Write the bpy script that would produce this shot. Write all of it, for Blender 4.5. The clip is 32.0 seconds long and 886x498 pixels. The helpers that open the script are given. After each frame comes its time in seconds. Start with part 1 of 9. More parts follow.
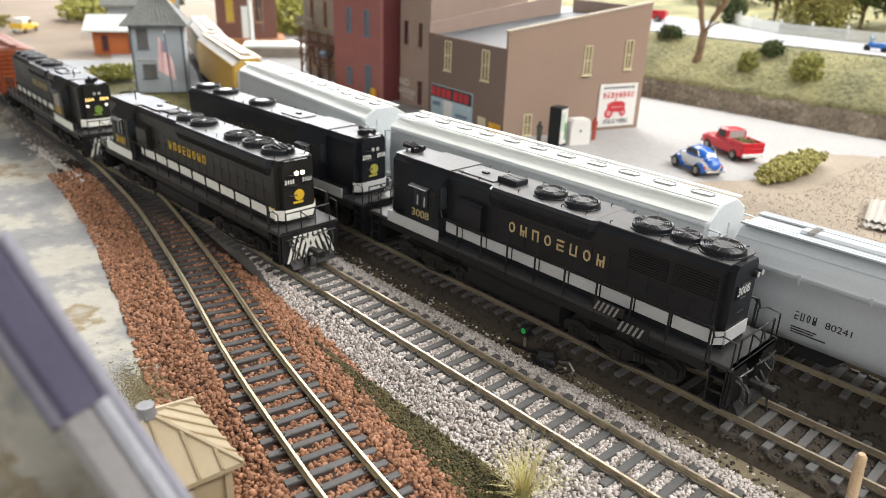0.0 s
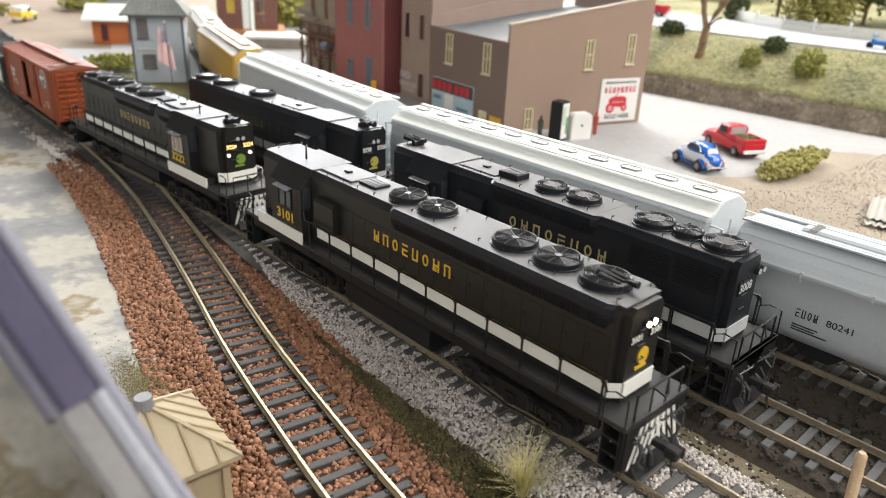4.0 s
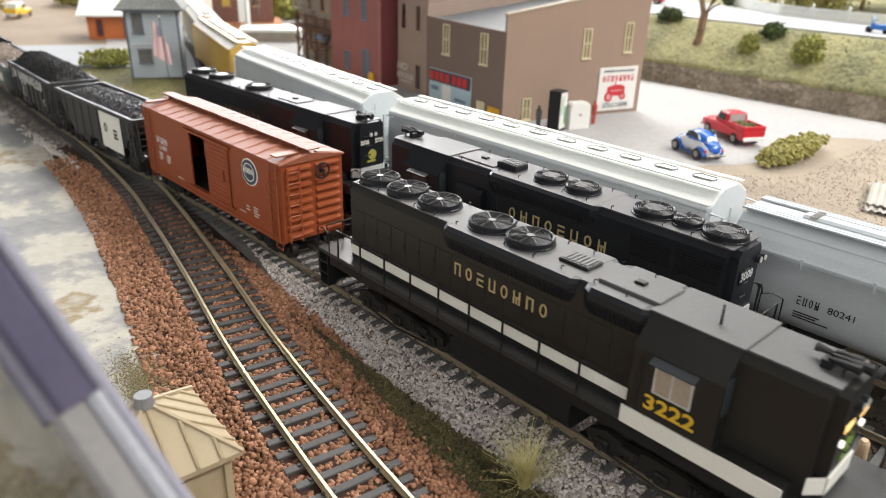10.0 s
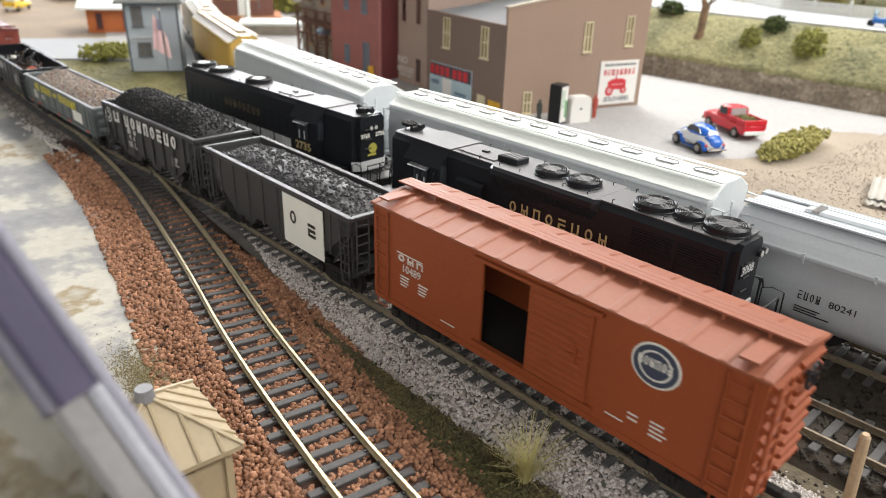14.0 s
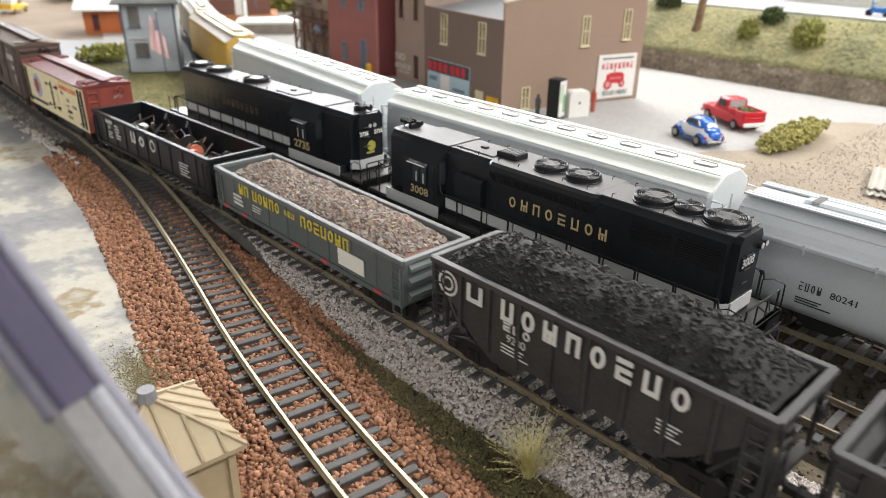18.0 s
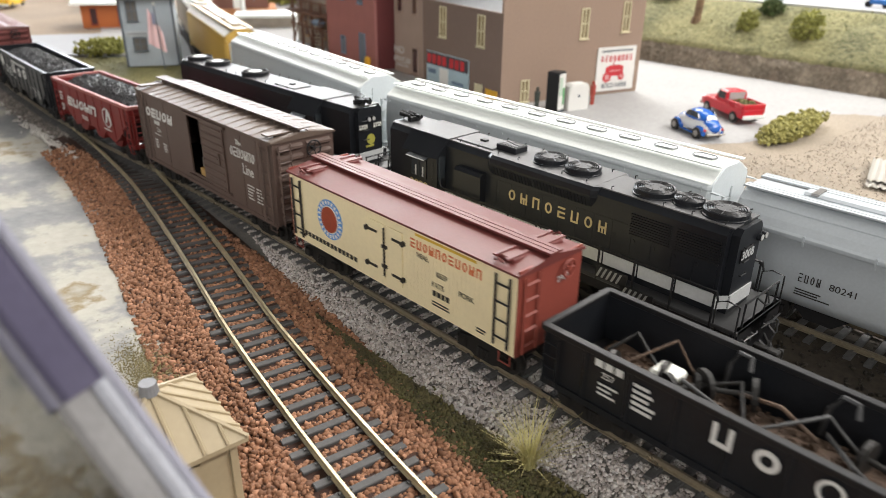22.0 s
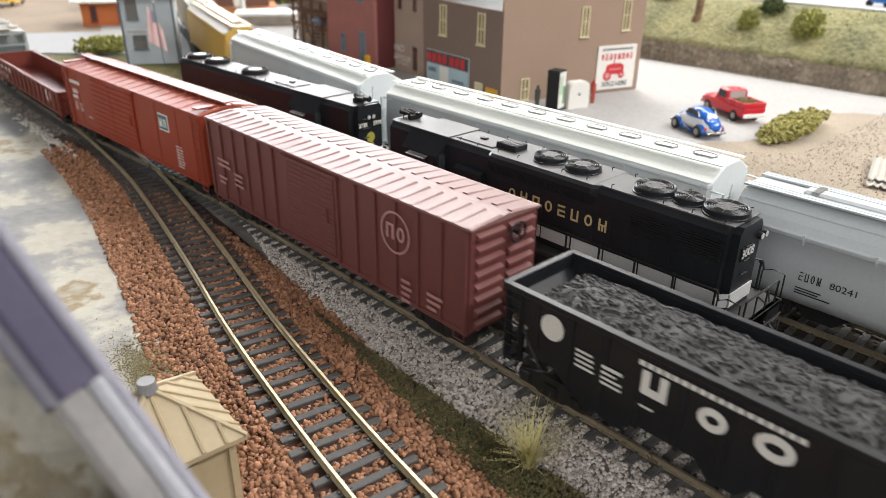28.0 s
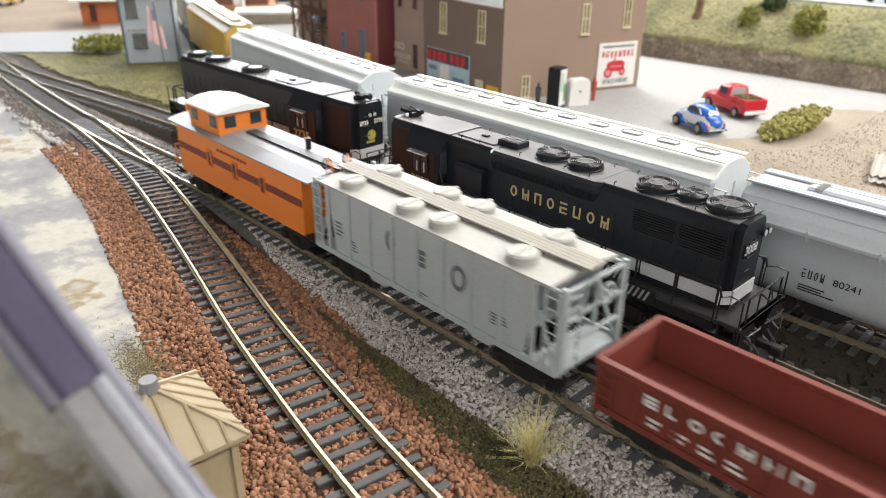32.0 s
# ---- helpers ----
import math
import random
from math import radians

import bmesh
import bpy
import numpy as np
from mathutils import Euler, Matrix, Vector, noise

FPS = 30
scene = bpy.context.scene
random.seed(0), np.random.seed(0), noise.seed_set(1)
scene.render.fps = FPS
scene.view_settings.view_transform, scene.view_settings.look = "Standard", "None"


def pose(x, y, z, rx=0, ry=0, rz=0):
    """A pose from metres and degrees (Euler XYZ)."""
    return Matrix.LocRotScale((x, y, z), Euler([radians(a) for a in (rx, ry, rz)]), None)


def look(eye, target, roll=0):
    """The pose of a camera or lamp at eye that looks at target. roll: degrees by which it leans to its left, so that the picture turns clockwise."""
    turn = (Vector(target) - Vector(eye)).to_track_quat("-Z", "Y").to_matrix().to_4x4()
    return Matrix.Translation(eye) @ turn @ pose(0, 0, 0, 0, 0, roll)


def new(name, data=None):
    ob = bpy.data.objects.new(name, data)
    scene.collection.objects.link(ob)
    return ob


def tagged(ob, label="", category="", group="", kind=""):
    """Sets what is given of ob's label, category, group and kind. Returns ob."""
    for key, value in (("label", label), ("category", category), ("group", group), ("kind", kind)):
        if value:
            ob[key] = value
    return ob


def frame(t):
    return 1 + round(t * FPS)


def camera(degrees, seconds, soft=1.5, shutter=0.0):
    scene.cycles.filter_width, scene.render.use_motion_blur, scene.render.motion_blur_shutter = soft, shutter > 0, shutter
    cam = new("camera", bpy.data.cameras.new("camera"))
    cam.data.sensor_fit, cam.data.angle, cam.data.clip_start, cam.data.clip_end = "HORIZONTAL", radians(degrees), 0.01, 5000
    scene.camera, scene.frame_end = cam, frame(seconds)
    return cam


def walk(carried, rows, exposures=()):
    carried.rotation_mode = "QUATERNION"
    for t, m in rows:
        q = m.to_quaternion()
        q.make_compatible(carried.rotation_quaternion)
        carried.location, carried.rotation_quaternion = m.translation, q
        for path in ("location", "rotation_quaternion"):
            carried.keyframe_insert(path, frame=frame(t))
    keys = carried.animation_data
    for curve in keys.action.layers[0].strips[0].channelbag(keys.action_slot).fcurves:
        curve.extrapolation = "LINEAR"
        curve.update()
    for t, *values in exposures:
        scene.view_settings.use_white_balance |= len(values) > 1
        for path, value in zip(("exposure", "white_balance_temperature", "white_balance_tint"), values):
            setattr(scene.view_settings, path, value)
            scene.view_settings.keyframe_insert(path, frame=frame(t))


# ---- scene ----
# All building is in model millimetres (railway model, 1:87); MM turns them into metres.
MM = 0.001

# ---- camera ----
cam = camera(64.565, 32.0, soft=0.45, shutter=0.35)
cam.data.dof.use_dof = True
cam.data.dof.focus_distance = 0.252
cam.data.dof.aperture_fstop = 18.0
PATH = [
    (0, -0.01690, -0.16288, 0.13991, 67.351, -1.747, 47.731),
    (0.5, -0.01713, -0.16321, 0.13974, 66.691, -2.007, 47.891),
    (1, -0.01735, -0.16316, 0.13970, 66.634, -2.051, 47.873),
    (1.5, -0.01751, -0.16324, 0.13965, 66.743, -2.273, 47.925),
    (2, -0.01745, -0.16331, 0.13964, 66.889, -2.292, 47.938),
    (2.5, -0.01747, -0.16300, 0.13969, 66.886, -2.145, 47.870),
    (3, -0.01831, -0.16187, 0.13924, 66.687, -2.140, 47.889),
    (3.5, -0.01817, -0.16242, 0.13928, 66.853, -2.286, 47.875),
    (5.5, -0.01838, -0.16230, 0.13942, 66.780, -2.285, 47.831),
    (6, -0.01840, -0.16210, 0.13942, 66.838, -2.199, 47.699),
    (6.5, -0.01829, -0.16239, 0.13926, 66.775, -2.234, 47.683),
    (7, -0.01852, -0.16242, 0.13930, 66.795, -2.333, 47.594),
    (7.5, -0.01836, -0.16237, 0.13957, 66.760, -2.109, 47.487),
    (8, -0.01866, -0.16187, 0.13917, 66.476, -2.012, 47.561),
    (8.5, -0.01890, -0.16155, 0.13928, 66.307, -1.849, 47.508),
    (9, -0.01894, -0.16170, 0.13926, 66.247, -1.889, 47.575),
    (9.5, -0.01893, -0.16147, 0.13932, 66.298, -1.806, 47.568),
    (10, -0.01884, -0.16146, 0.13935, 66.134, -1.550, 47.540),
    (10.5, -0.01898, -0.16152, 0.13917, 66.132, -1.726, 47.587),
    (11, -0.01899, -0.16142, 0.13914, 66.180, -1.707, 47.517),
    (11.5, -0.01908, -0.16178, 0.13923, 66.197, -1.768, 47.431),
    (12, -0.01893, -0.16134, 0.13919, 65.972, -1.295, 47.257),
    (12.5, -0.01921, -0.16084, 0.13896, 65.821, -1.049, 47.325),
    (13, -0.01914, -0.16146, 0.13891, 65.995, -1.494, 47.461),
    (13.5, -0.01917, -0.16115, 0.13900, 65.876, -1.428, 47.418),
    (14, -0.01920, -0.16137, 0.13899, 65.668, -1.586, 47.567),
    (14.5, -0.01914, -0.16120, 0.13897, 65.843, -1.555, 47.369),
    (16.5, -0.01918, -0.16133, 0.13920, 65.867, -1.360, 47.263),
    (17, -0.01916, -0.16115, 0.13915, 65.699, -1.024, 47.184),
    (17.5, -0.01922, -0.16107, 0.13904, 65.441, -0.758, 47.274),
    (18, -0.01919, -0.16111, 0.13906, 65.379, -0.780, 47.268),
    (18.5, -0.01888, -0.16171, 0.13910, 65.553, -0.931, 47.071),
    (19, -0.01898, -0.16174, 0.13900, 65.499, -0.930, 47.084),
    (19.5, -0.01888, -0.16180, 0.13921, 65.322, -0.851, 47.101),
    (20, -0.01901, -0.16176, 0.13900, 65.227, -0.893, 47.104),
    (20.5, -0.01899, -0.16171, 0.13903, 65.219, -0.899, 47.066),
    (21, -0.01902, -0.16150, 0.13906, 65.151, -0.738, 47.088),
    (21.5, -0.01905, -0.16157, 0.13905, 65.000, -0.689, 47.152),
    (22, -0.01907, -0.16149, 0.13892, 64.874, -0.620, 47.140),
    (22.5, -0.01933, -0.16118, 0.13871, 64.785, -0.588, 47.166),
    (23, -0.01928, -0.16096, 0.13866, 64.796, -0.510, 47.175),
    (23.5, -0.01919, -0.16092, 0.13862, 64.735, -0.514, 47.203),
    (24, -0.01926, -0.16097, 0.13872, 64.601, -0.539, 47.191),
    (24.5, -0.01920, -0.16108, 0.13883, 64.691, -0.594, 47.206),
    (25, -0.01927, -0.16094, 0.13881, 64.714, -0.510, 47.160),
    (25.5, -0.01862, -0.16094, 0.13906, 64.644, -0.500, 47.243),
    (27.5, -0.01925, -0.16127, 0.13865, 64.762, -0.659, 47.193),
    (28, -0.01920, -0.16108, 0.13858, 64.765, -0.660, 47.179),
    (28.5, -0.01934, -0.16100, 0.13860, 64.855, -0.638, 47.209),
    (29, -0.02026, -0.16063, 0.13829, 64.683, -0.457, 47.123),
    (29.5, -0.02010, -0.16080, 0.13799, 64.606, -0.513, 47.126),
    (30, -0.02015, -0.16104, 0.13819, 64.579, -0.504, 47.116),
    (30.5, -0.02020, -0.16125, 0.13810, 64.644, -0.595, 47.134),
    (31, -0.01993, -0.16148, 0.13827, 64.619, -0.496, 47.166),
    (31.5, -0.01992, -0.16143, 0.13838, 64.675, -0.525, 47.168),
    (32, -0.02013, -0.16113, 0.13805, 64.621, -0.521, 47.124),
]
walk(cam, [(t, pose(x, y, z, a, b, c)) for t, x, y, z, a, b, c in PATH])

# ---- light: a closed hobby room with ceiling lights ----
scene.view_settings.exposure = 0.24
world = bpy.data.worlds.new("world")
world.use_nodes = True
world.node_tree.nodes["Background"].inputs[0].default_value = (0.75, 0.85, 1.0, 1)
world.node_tree.nodes["Background"].inputs[1].default_value = 0.15
scene.world = world


def area_lamp(x, y, z, sx, sy, watts, tx=None):
    data = bpy.data.lights.new("tube_light", "AREA")
    data.shape, data.size, data.size_y, data.energy = "RECTANGLE", sx, sy, watts
    data.color = (1.0, 0.965, 0.925)
    ob = new("tube_light", data)
    ob.matrix_world = look((x, y, z), tx or (x, y + 0.001, 0))
    return ob


# ceiling tubes over the town, the tracks and beside the yard, and the daylight of a long window beyond the far end
LAMPS = [(-0.9, 1.3, 1.7, 3.0, 0.4, 64), (-2.6, 2.1, 1.72, 2.6, 1.4, 110), (1.35, 1.1, 1.65, 0.5, 2.2, 80)]
for lamp in LAMPS:
    area_lamp(*lamp)
# added low fill lamp behind the viewer, to brighten the cars' near sides
area_lamp(0.9, -1.6, 0.95, 2.4, 0.9, 25, (-0.15, 0.0, 0.03))
win = area_lamp(-4.4, 1.7, 1.15, 4.4, 1.2, 240, (0.0, 1.2, 0.8))
win.data.color = (0.9, 0.95, 1.0)

# ---- materials ----
def mat(name, color, rough=0.6, metal=0.0, var=0.18, fine=900.0, broad=60.0, bump=0.25, dist=0.12, spec=0.5, emit=0.0, rand=0.0, tint=None):
    """A surface with grain and stains: fine and broad are the noise scales per metre, dist the relief in mm."""
    m = bpy.data.materials.new(name)
    m.use_nodes = True
    nt = m.node_tree
    N, Lk = nt.nodes, nt.links
    p = N["Principled BSDF"]
    p.inputs["Roughness"].default_value = rough
    p.inputs["Metallic"].default_value = metal
    p.inputs["Specular IOR Level"].default_value = spec
    tc = N.new("ShaderNodeTexCoord")
    a, b = N.new("ShaderNodeTexNoise"), N.new("ShaderNodeTexNoise")
    a.inputs["Scale"].default_value, b.inputs["Scale"].default_value = fine, broad
    a.inputs["Detail"].default_value, b.inputs["Detail"].default_value = 4, 5
    for n in (a, b):
        Lk.new(tc.outputs["Object"], n.inputs["Vector"])
    add = N.new("ShaderNodeMath")
    add.operation = "ADD"
    Lk.new(a.outputs["Fac"], add.inputs[0]), Lk.new(b.outputs["Fac"], add.inputs[1])
    val = add.outputs[0]
    if rand:
        info = N.new("ShaderNodeObjectInfo")
        geo = N.new("ShaderNodeNewGeometry")
        r1 = N.new("ShaderNodeMath")
        r1.operation = "ADD"
        Lk.new(info.outputs["Random"], r1.inputs[0]), Lk.new(geo.outputs["Random Per Island"], r1.inputs[1])
        r2 = N.new("ShaderNodeMath")
        r2.operation = "MULTIPLY_ADD"
        r2.inputs[1].default_value, r2.inputs[2].default_value = rand, -rand
        Lk.new(r1.outputs[0], r2.inputs[0])
        r3 = N.new("ShaderNodeMath")
        r3.operation = "ADD"
        Lk.new(val, r3.inputs[0]), Lk.new(r2.outputs[0], r3.inputs[1])
        val = r3.outputs[0]
    ramp = N.new("ShaderNodeMapRange")
    ramp.inputs["From Min"].default_value, ramp.inputs["From Max"].default_value = 0.55, 1.45
    Lk.new(val, ramp.inputs["Value"])
    mix = N.new("ShaderNodeMix")
    mix.data_type = "RGBA"
    lo = [max(0.0, c * (1 - var)) for c in color]
    hi = [min(1.0, c * (1 + var)) for c in (tint or color)]
    mix.inputs["A"].default_value, mix.inputs["B"].default_value = (*lo, 1), (*hi, 1)
    Lk.new(ramp.outputs[0], mix.inputs["Factor"])
    Lk.new(mix.outputs["Result"], p.inputs["Base Color"])
    rr = N.new("ShaderNodeMapRange")
    rr.inputs["To Min"].default_value, rr.inputs["To Max"].default_value = max(0.03, rough - 0.1), min(1.0, rough + 0.1)
    Lk.new(b.outputs["Fac"], rr.inputs["Value"])
    Lk.new(rr.outputs[0], p.inputs["Roughness"])
    if bump:
        bp = N.new("ShaderNodeBump")
        bp.inputs["Strength"].default_value, bp.inputs["Distance"].default_value = bump, dist * MM
        Lk.new(a.outputs["Fac"], bp.inputs["Height"])
        Lk.new(bp.outputs[0], p.inputs["Normal"])
    if emit:
        p.inputs["Emission Color"].default_value = (*color, 1)
        p.inputs["Emission Strength"].default_value = emit
    return m


def speckle(name, colors, rough=0.85, fine=1500.0):
    """Stones of mixed colours: each piece takes its own from the range."""
    m = mat(name, colors[0], rough, var=0.2, fine=fine, bump=0.4)
    N, Lk = m.node_tree.nodes, m.node_tree.links
    geo, ramp, mix = N.new("ShaderNodeNewGeometry"), N.new("ShaderNodeValToRGB"), N.new("ShaderNodeMix")
    el = ramp.color_ramp.elements
    while len(el) < len(colors):
        el.new(0.5)
    for i, c in enumerate(colors):
        el[i].position, el[i].color = i / (len(colors) - 1), (*c, 1)
    mix.data_type, mix.blend_type = "RGBA", "MULTIPLY"
    mix.inputs["Factor"].default_value = 1.0
    noise_, rng = N.new("ShaderNodeTexNoise"), N.new("ShaderNodeMapRange")
    noise_.inputs["Scale"].default_value, rng.inputs["To Min"].default_value, rng.inputs["To Max"].default_value = fine, 0.65, 1.35
    tc = N.new("ShaderNodeTexCoord")
    Lk.new(tc.outputs["Object"], noise_.inputs["Vector"])
    Lk.new(noise_.outputs["Fac"], rng.inputs["Value"])
    Lk.new(geo.outputs["Random Per Island"], ramp.inputs["Fac"])
    Lk.new(ramp.outputs["Color"], mix.inputs["A"])
    Lk.new(rng.outputs[0], mix.inputs["B"])
    Lk.new(mix.outputs["Result"], N["Principled BSDF"].inputs["Base Color"])
    return m


def clear(name, color, rough=0.05, trans=0.9):
    m = bpy.data.materials.new(name)
    m.use_nodes = True
    p = m.node_tree.nodes["Principled BSDF"]
    p.inputs["Base Color"].default_value = (*color, 1)
    p.inputs["Roughness"].default_value = rough
    p.inputs["Transmission Weight"].default_value = trans
    p.inputs["IOR"].default_value = 1.45
    return m


# ---- mesh helpers, all in mm ----
def part(name, bm, material, parent=None, label="", smooth=False):
    """Link a bmesh (in mm) as one mesh object under parent."""
    for v in bm.verts:
        v.co *= MM
    me = bpy.data.meshes.new(name)
    bmesh.ops.recalc_face_normals(bm, faces=bm.faces)
    bm.to_mesh(me)
    bm.free()
    if smooth:
        for p in me.polygons:
            p.use_smooth = True
    me.materials.append(material)
    ob = new(name, me)
    ob.parent = parent
    if label:
        tagged(ob, label)
    return ob


def thing(name, label, category, group="", kind="", m=None):
    e = new(name)
    e.empty_display_size = 0.01
    tagged(e, label, category, group, kind)
    if m is not None:
        e.matrix_basis = m
    return e


def at(x, y, z=0, rz=0, rx=0, ry=0):
    return pose(x * MM, y * MM, z * MM, rx, ry, rz)


def box(bm, x0, x1, y0, y1, z0, z1, bev=0.0, m=None):
    vs = [bm.verts.new((x, y, z)) for x in (x0, x1) for y in (y0, y1) for z in (z0, z1)]
    fs = [bm.faces.new([vs[i] for i in q]) for q in ((0, 1, 3, 2), (4, 6, 7, 5), (0, 4, 5, 1), (2, 3, 7, 6), (0, 2, 6, 4), (1, 5, 7, 3))]
    if m is not None:
        for v in vs:
            v.co = m @ v.co
    if bev:
        es = list({e for f in fs for e in f.edges})
        bmesh.ops.bevel(bm, geom=es, offset=bev, segments=1, affect="EDGES")
    return bm


def prism(bm, prof, x0, x1, axis="x"):
    """Extrude the closed profile along an axis: (y,z) along x, (x,z) along y, (x,y) along z."""
    def put(a, b, c):
        return {"x": (c, a, b), "y": (a, c, b), "z": (a, b, c)}[axis]
    lo = [bm.verts.new(put(a, b, x0)) for a, b in prof]
    hi = [bm.verts.new(put(a, b, x1)) for a, b in prof]
    n = len(prof)
    bm.faces.new(lo[::-1]), bm.faces.new(hi)
    for i in range(n):
        bm.faces.new((lo[i], lo[(i + 1) % n], hi[(i + 1) % n], hi[i]))
    return bm


def frame_of(d):
    d = Vector(d).normalized()
    u = d.cross(Vector((0, 0, 1)) if abs(d.z) < 0.9 else Vector((1, 0, 0))).normalized()
    return d, u, d.cross(u)


def cyl(bm, a, b, r, seg=12, r2=None):
    a, b = Vector(a), Vector(b)
    d, u, w = frame_of(b - a)
    r2 = r if r2 is None else r2
    ring = lambda c, q: [bm.verts.new(c + (u * math.cos(2 * math.pi * i / seg) + w * math.sin(2 * math.pi * i / seg)) * q) for i in range(seg)]
    A, B = ring(a, r), ring(b, max(r2, 0.01))
    bm.faces.new(A[::-1]), bm.faces.new(B)
    for i in range(seg):
        bm.faces.new((A[i], A[(i + 1) % seg], B[(i + 1) % seg], B[i]))
    return bm


def tube(bm, pts, r, seg=5):
    pts = [Vector(p) for p in pts]
    rings = []
    for i, p in enumerate(pts):
        d = (pts[min(i + 1, len(pts) - 1)] - pts[max(i - 1, 0)])
        _, u, w = frame_of(d)
        rings.append([bm.verts.new(p + (u * math.cos(2 * math.pi * k / seg) + w * math.sin(2 * math.pi * k / seg)) * r) for k in range(seg)])
    for A, B in zip(rings, rings[1:]):
        for k in range(seg):
            bm.faces.new((A[k], A[(k + 1) % seg], B[(k + 1) % seg], B[k]))
    bm.faces.new(rings[0][::-1]), bm.faces.new(rings[-1])
    return bm


def torus(bm, c, axis, R0, r, seg=16, s2=5):
    d, u, w = frame_of(axis)
    c = Vector(c)
    rings = []
    for i in range(seg):
        a = 2 * math.pi * i / seg
        o = u * math.cos(a) + w * math.sin(a)
        rings.append([bm.verts.new(c + o * (R0 + r * math.cos(2 * math.pi * k / s2)) + d * r * math.sin(2 * math.pi * k / s2)) for k in range(s2)])
    for i in range(seg):
        A, B = rings[i], rings[(i + 1) % seg]
        for k in range(s2):
            bm.faces.new((A[k], A[(k + 1) % s2], B[(k + 1) % s2], B[k]))
    return bm


def nb():
    return bmesh.new()


def soup(name, verts, faces, material, parent=None, label="", kind="", category="", smooth=False):
    """One joined mesh from arrays in mm."""
    me = bpy.data.meshes.new(name)
    me.from_pydata((np.asarray(verts) * MM).tolist(), [], faces if isinstance(faces, list) else faces.tolist())
    if smooth:
        for p in me.polygons:
            p.use_smooth = True
    me.materials.append(material)
    ob = new(name, me)
    ob.parent = parent
    return tagged(ob, label, category, kind=kind)


def writing(name, words, size, material, parent, m, label="", wide=1.0, bold=0.0):
    cu = bpy.data.curves.new(name, "FONT")
    cu.body, cu.size, cu.align_x, cu.align_y = words, size * MM, "CENTER", "CENTER"
    cu.extrude, cu.offset = 0.05 * MM, bold * MM
    tmp = bpy.data.objects.new(name, cu)
    me = bpy.data.meshes.new_from_object(tmp)
    bpy.data.objects.remove(tmp)
    me.materials.append(material)
    for v in me.vertices:
        v.co.x *= wide
    ob = new(name, me)
    ob.parent, ob.matrix_basis = parent, m
    if label:
        tagged(ob, label)
    return ob


def side(x, z, y, ry=0):
    """A pose on a wall that faces -y, with text upright."""
    return pose(x * MM, y * MM, z * MM, 90, 0, 0)


# ---- colours ----
BLACK = mat("black_paint", (0.011, 0.0123, 0.015), 0.36, var=0.3, bump=0.1, spec=0.3)
ROOFBLK = mat("worn_black_paint", (0.03, 0.03, 0.031), 0.38, var=0.35, bump=0.12)
CHASSIS = mat("black_plastic", (0.01, 0.01, 0.011), 0.5, var=0.3, spec=0.35)
WHITEP = mat("white_paint", (0.72, 0.72, 0.66), 0.5, var=0.08)
GREYSTR = mat("grey_white_paint", (0.42, 0.43, 0.43), 0.5, var=0.12)
GOLD = mat("gold_lettering", (0.62, 0.40, 0.03), 0.45, var=0.08)
DIMGOLD = mat("dim_gold_lettering", (0.1, 0.08, 0.045), 0.6, var=0.3)
DULLGOLD = mat("dull_gold_lettering", (0.42, 0.33, 0.16), 0.5, var=0.1)
LAMPON = mat("lit_lamp", (1.0, 0.75, 0.45), 0.3, emit=14, bump=0)
NUMGLOW = mat("lit_number_board", (1.0, 0.6, 0.2), 0.3, emit=1.4, bump=0)
STEEL = mat("wheel_steel", (0.35, 0.33, 0.31), 0.35, metal=0.9, var=0.2)
RAILM = mat("nickel_rail", (0.56, 0.48, 0.32), 0.38, metal=0.65, var=0.25, fine=400)
RAILMAIN = mat("dull_brass_rail", (0.42, 0.36, 0.265), 0.3, metal=0.7, var=0.3)
RAILSIDE = mat("tarnished_rail", (0.25, 0.21, 0.15), 0.5, metal=0.5, var=0.3)
TIE = mat("dark_plastic_tie", (0.045, 0.043, 0.042), 0.6, var=0.35, rand=0.25)
TIEGREY = mat("weathered_tie", (0.075, 0.074, 0.073), 0.75, var=0.35, rand=0.25)
BROWNST = speckle("rust_brown_ballast", [(0.07, 0.03, 0.015), (0.25, 0.117, 0.06), (0.16, 0.073, 0.038), (0.4, 0.205, 0.12), (0.21, 0.1, 0.055), (0.3, 0.15, 0.082)])
GREYST = speckle("grey_ballast", [(0.17, 0.145, 0.13), (0.42, 0.375, 0.345), (0.6, 0.555, 0.52), (0.3, 0.265, 0.25), (0.62, 0.6, 0.58), (0.44, 0.385, 0.35)])
# both beds darkened: shade in the gaps between stones painted in
GREYBED = mat("grey_gap_shade_bed", (0.13, 0.12, 0.11), 0.9, var=0.4)
BROWNBED = mat("brown_gap_shade_bed", (0.035, 0.014, 0.008), 0.9, var=0.4)
DARKST = mat("dark_cinder_ballast", (0.03, 0.024, 0.018), 0.9, var=0.5, rand=0.5)
DIRT = mat("dark_earth", (0.036, 0.028, 0.019), 0.95, var=0.5, fine=500, broad=40, bump=0.8, dist=0.5)
PLASTER = mat("painted_plaster_ground", (0.29, 0.29, 0.28), 0.85, var=0.2, fine=250, broad=22, bump=0.5, dist=0.6, tint=(0.33, 0.325, 0.3))


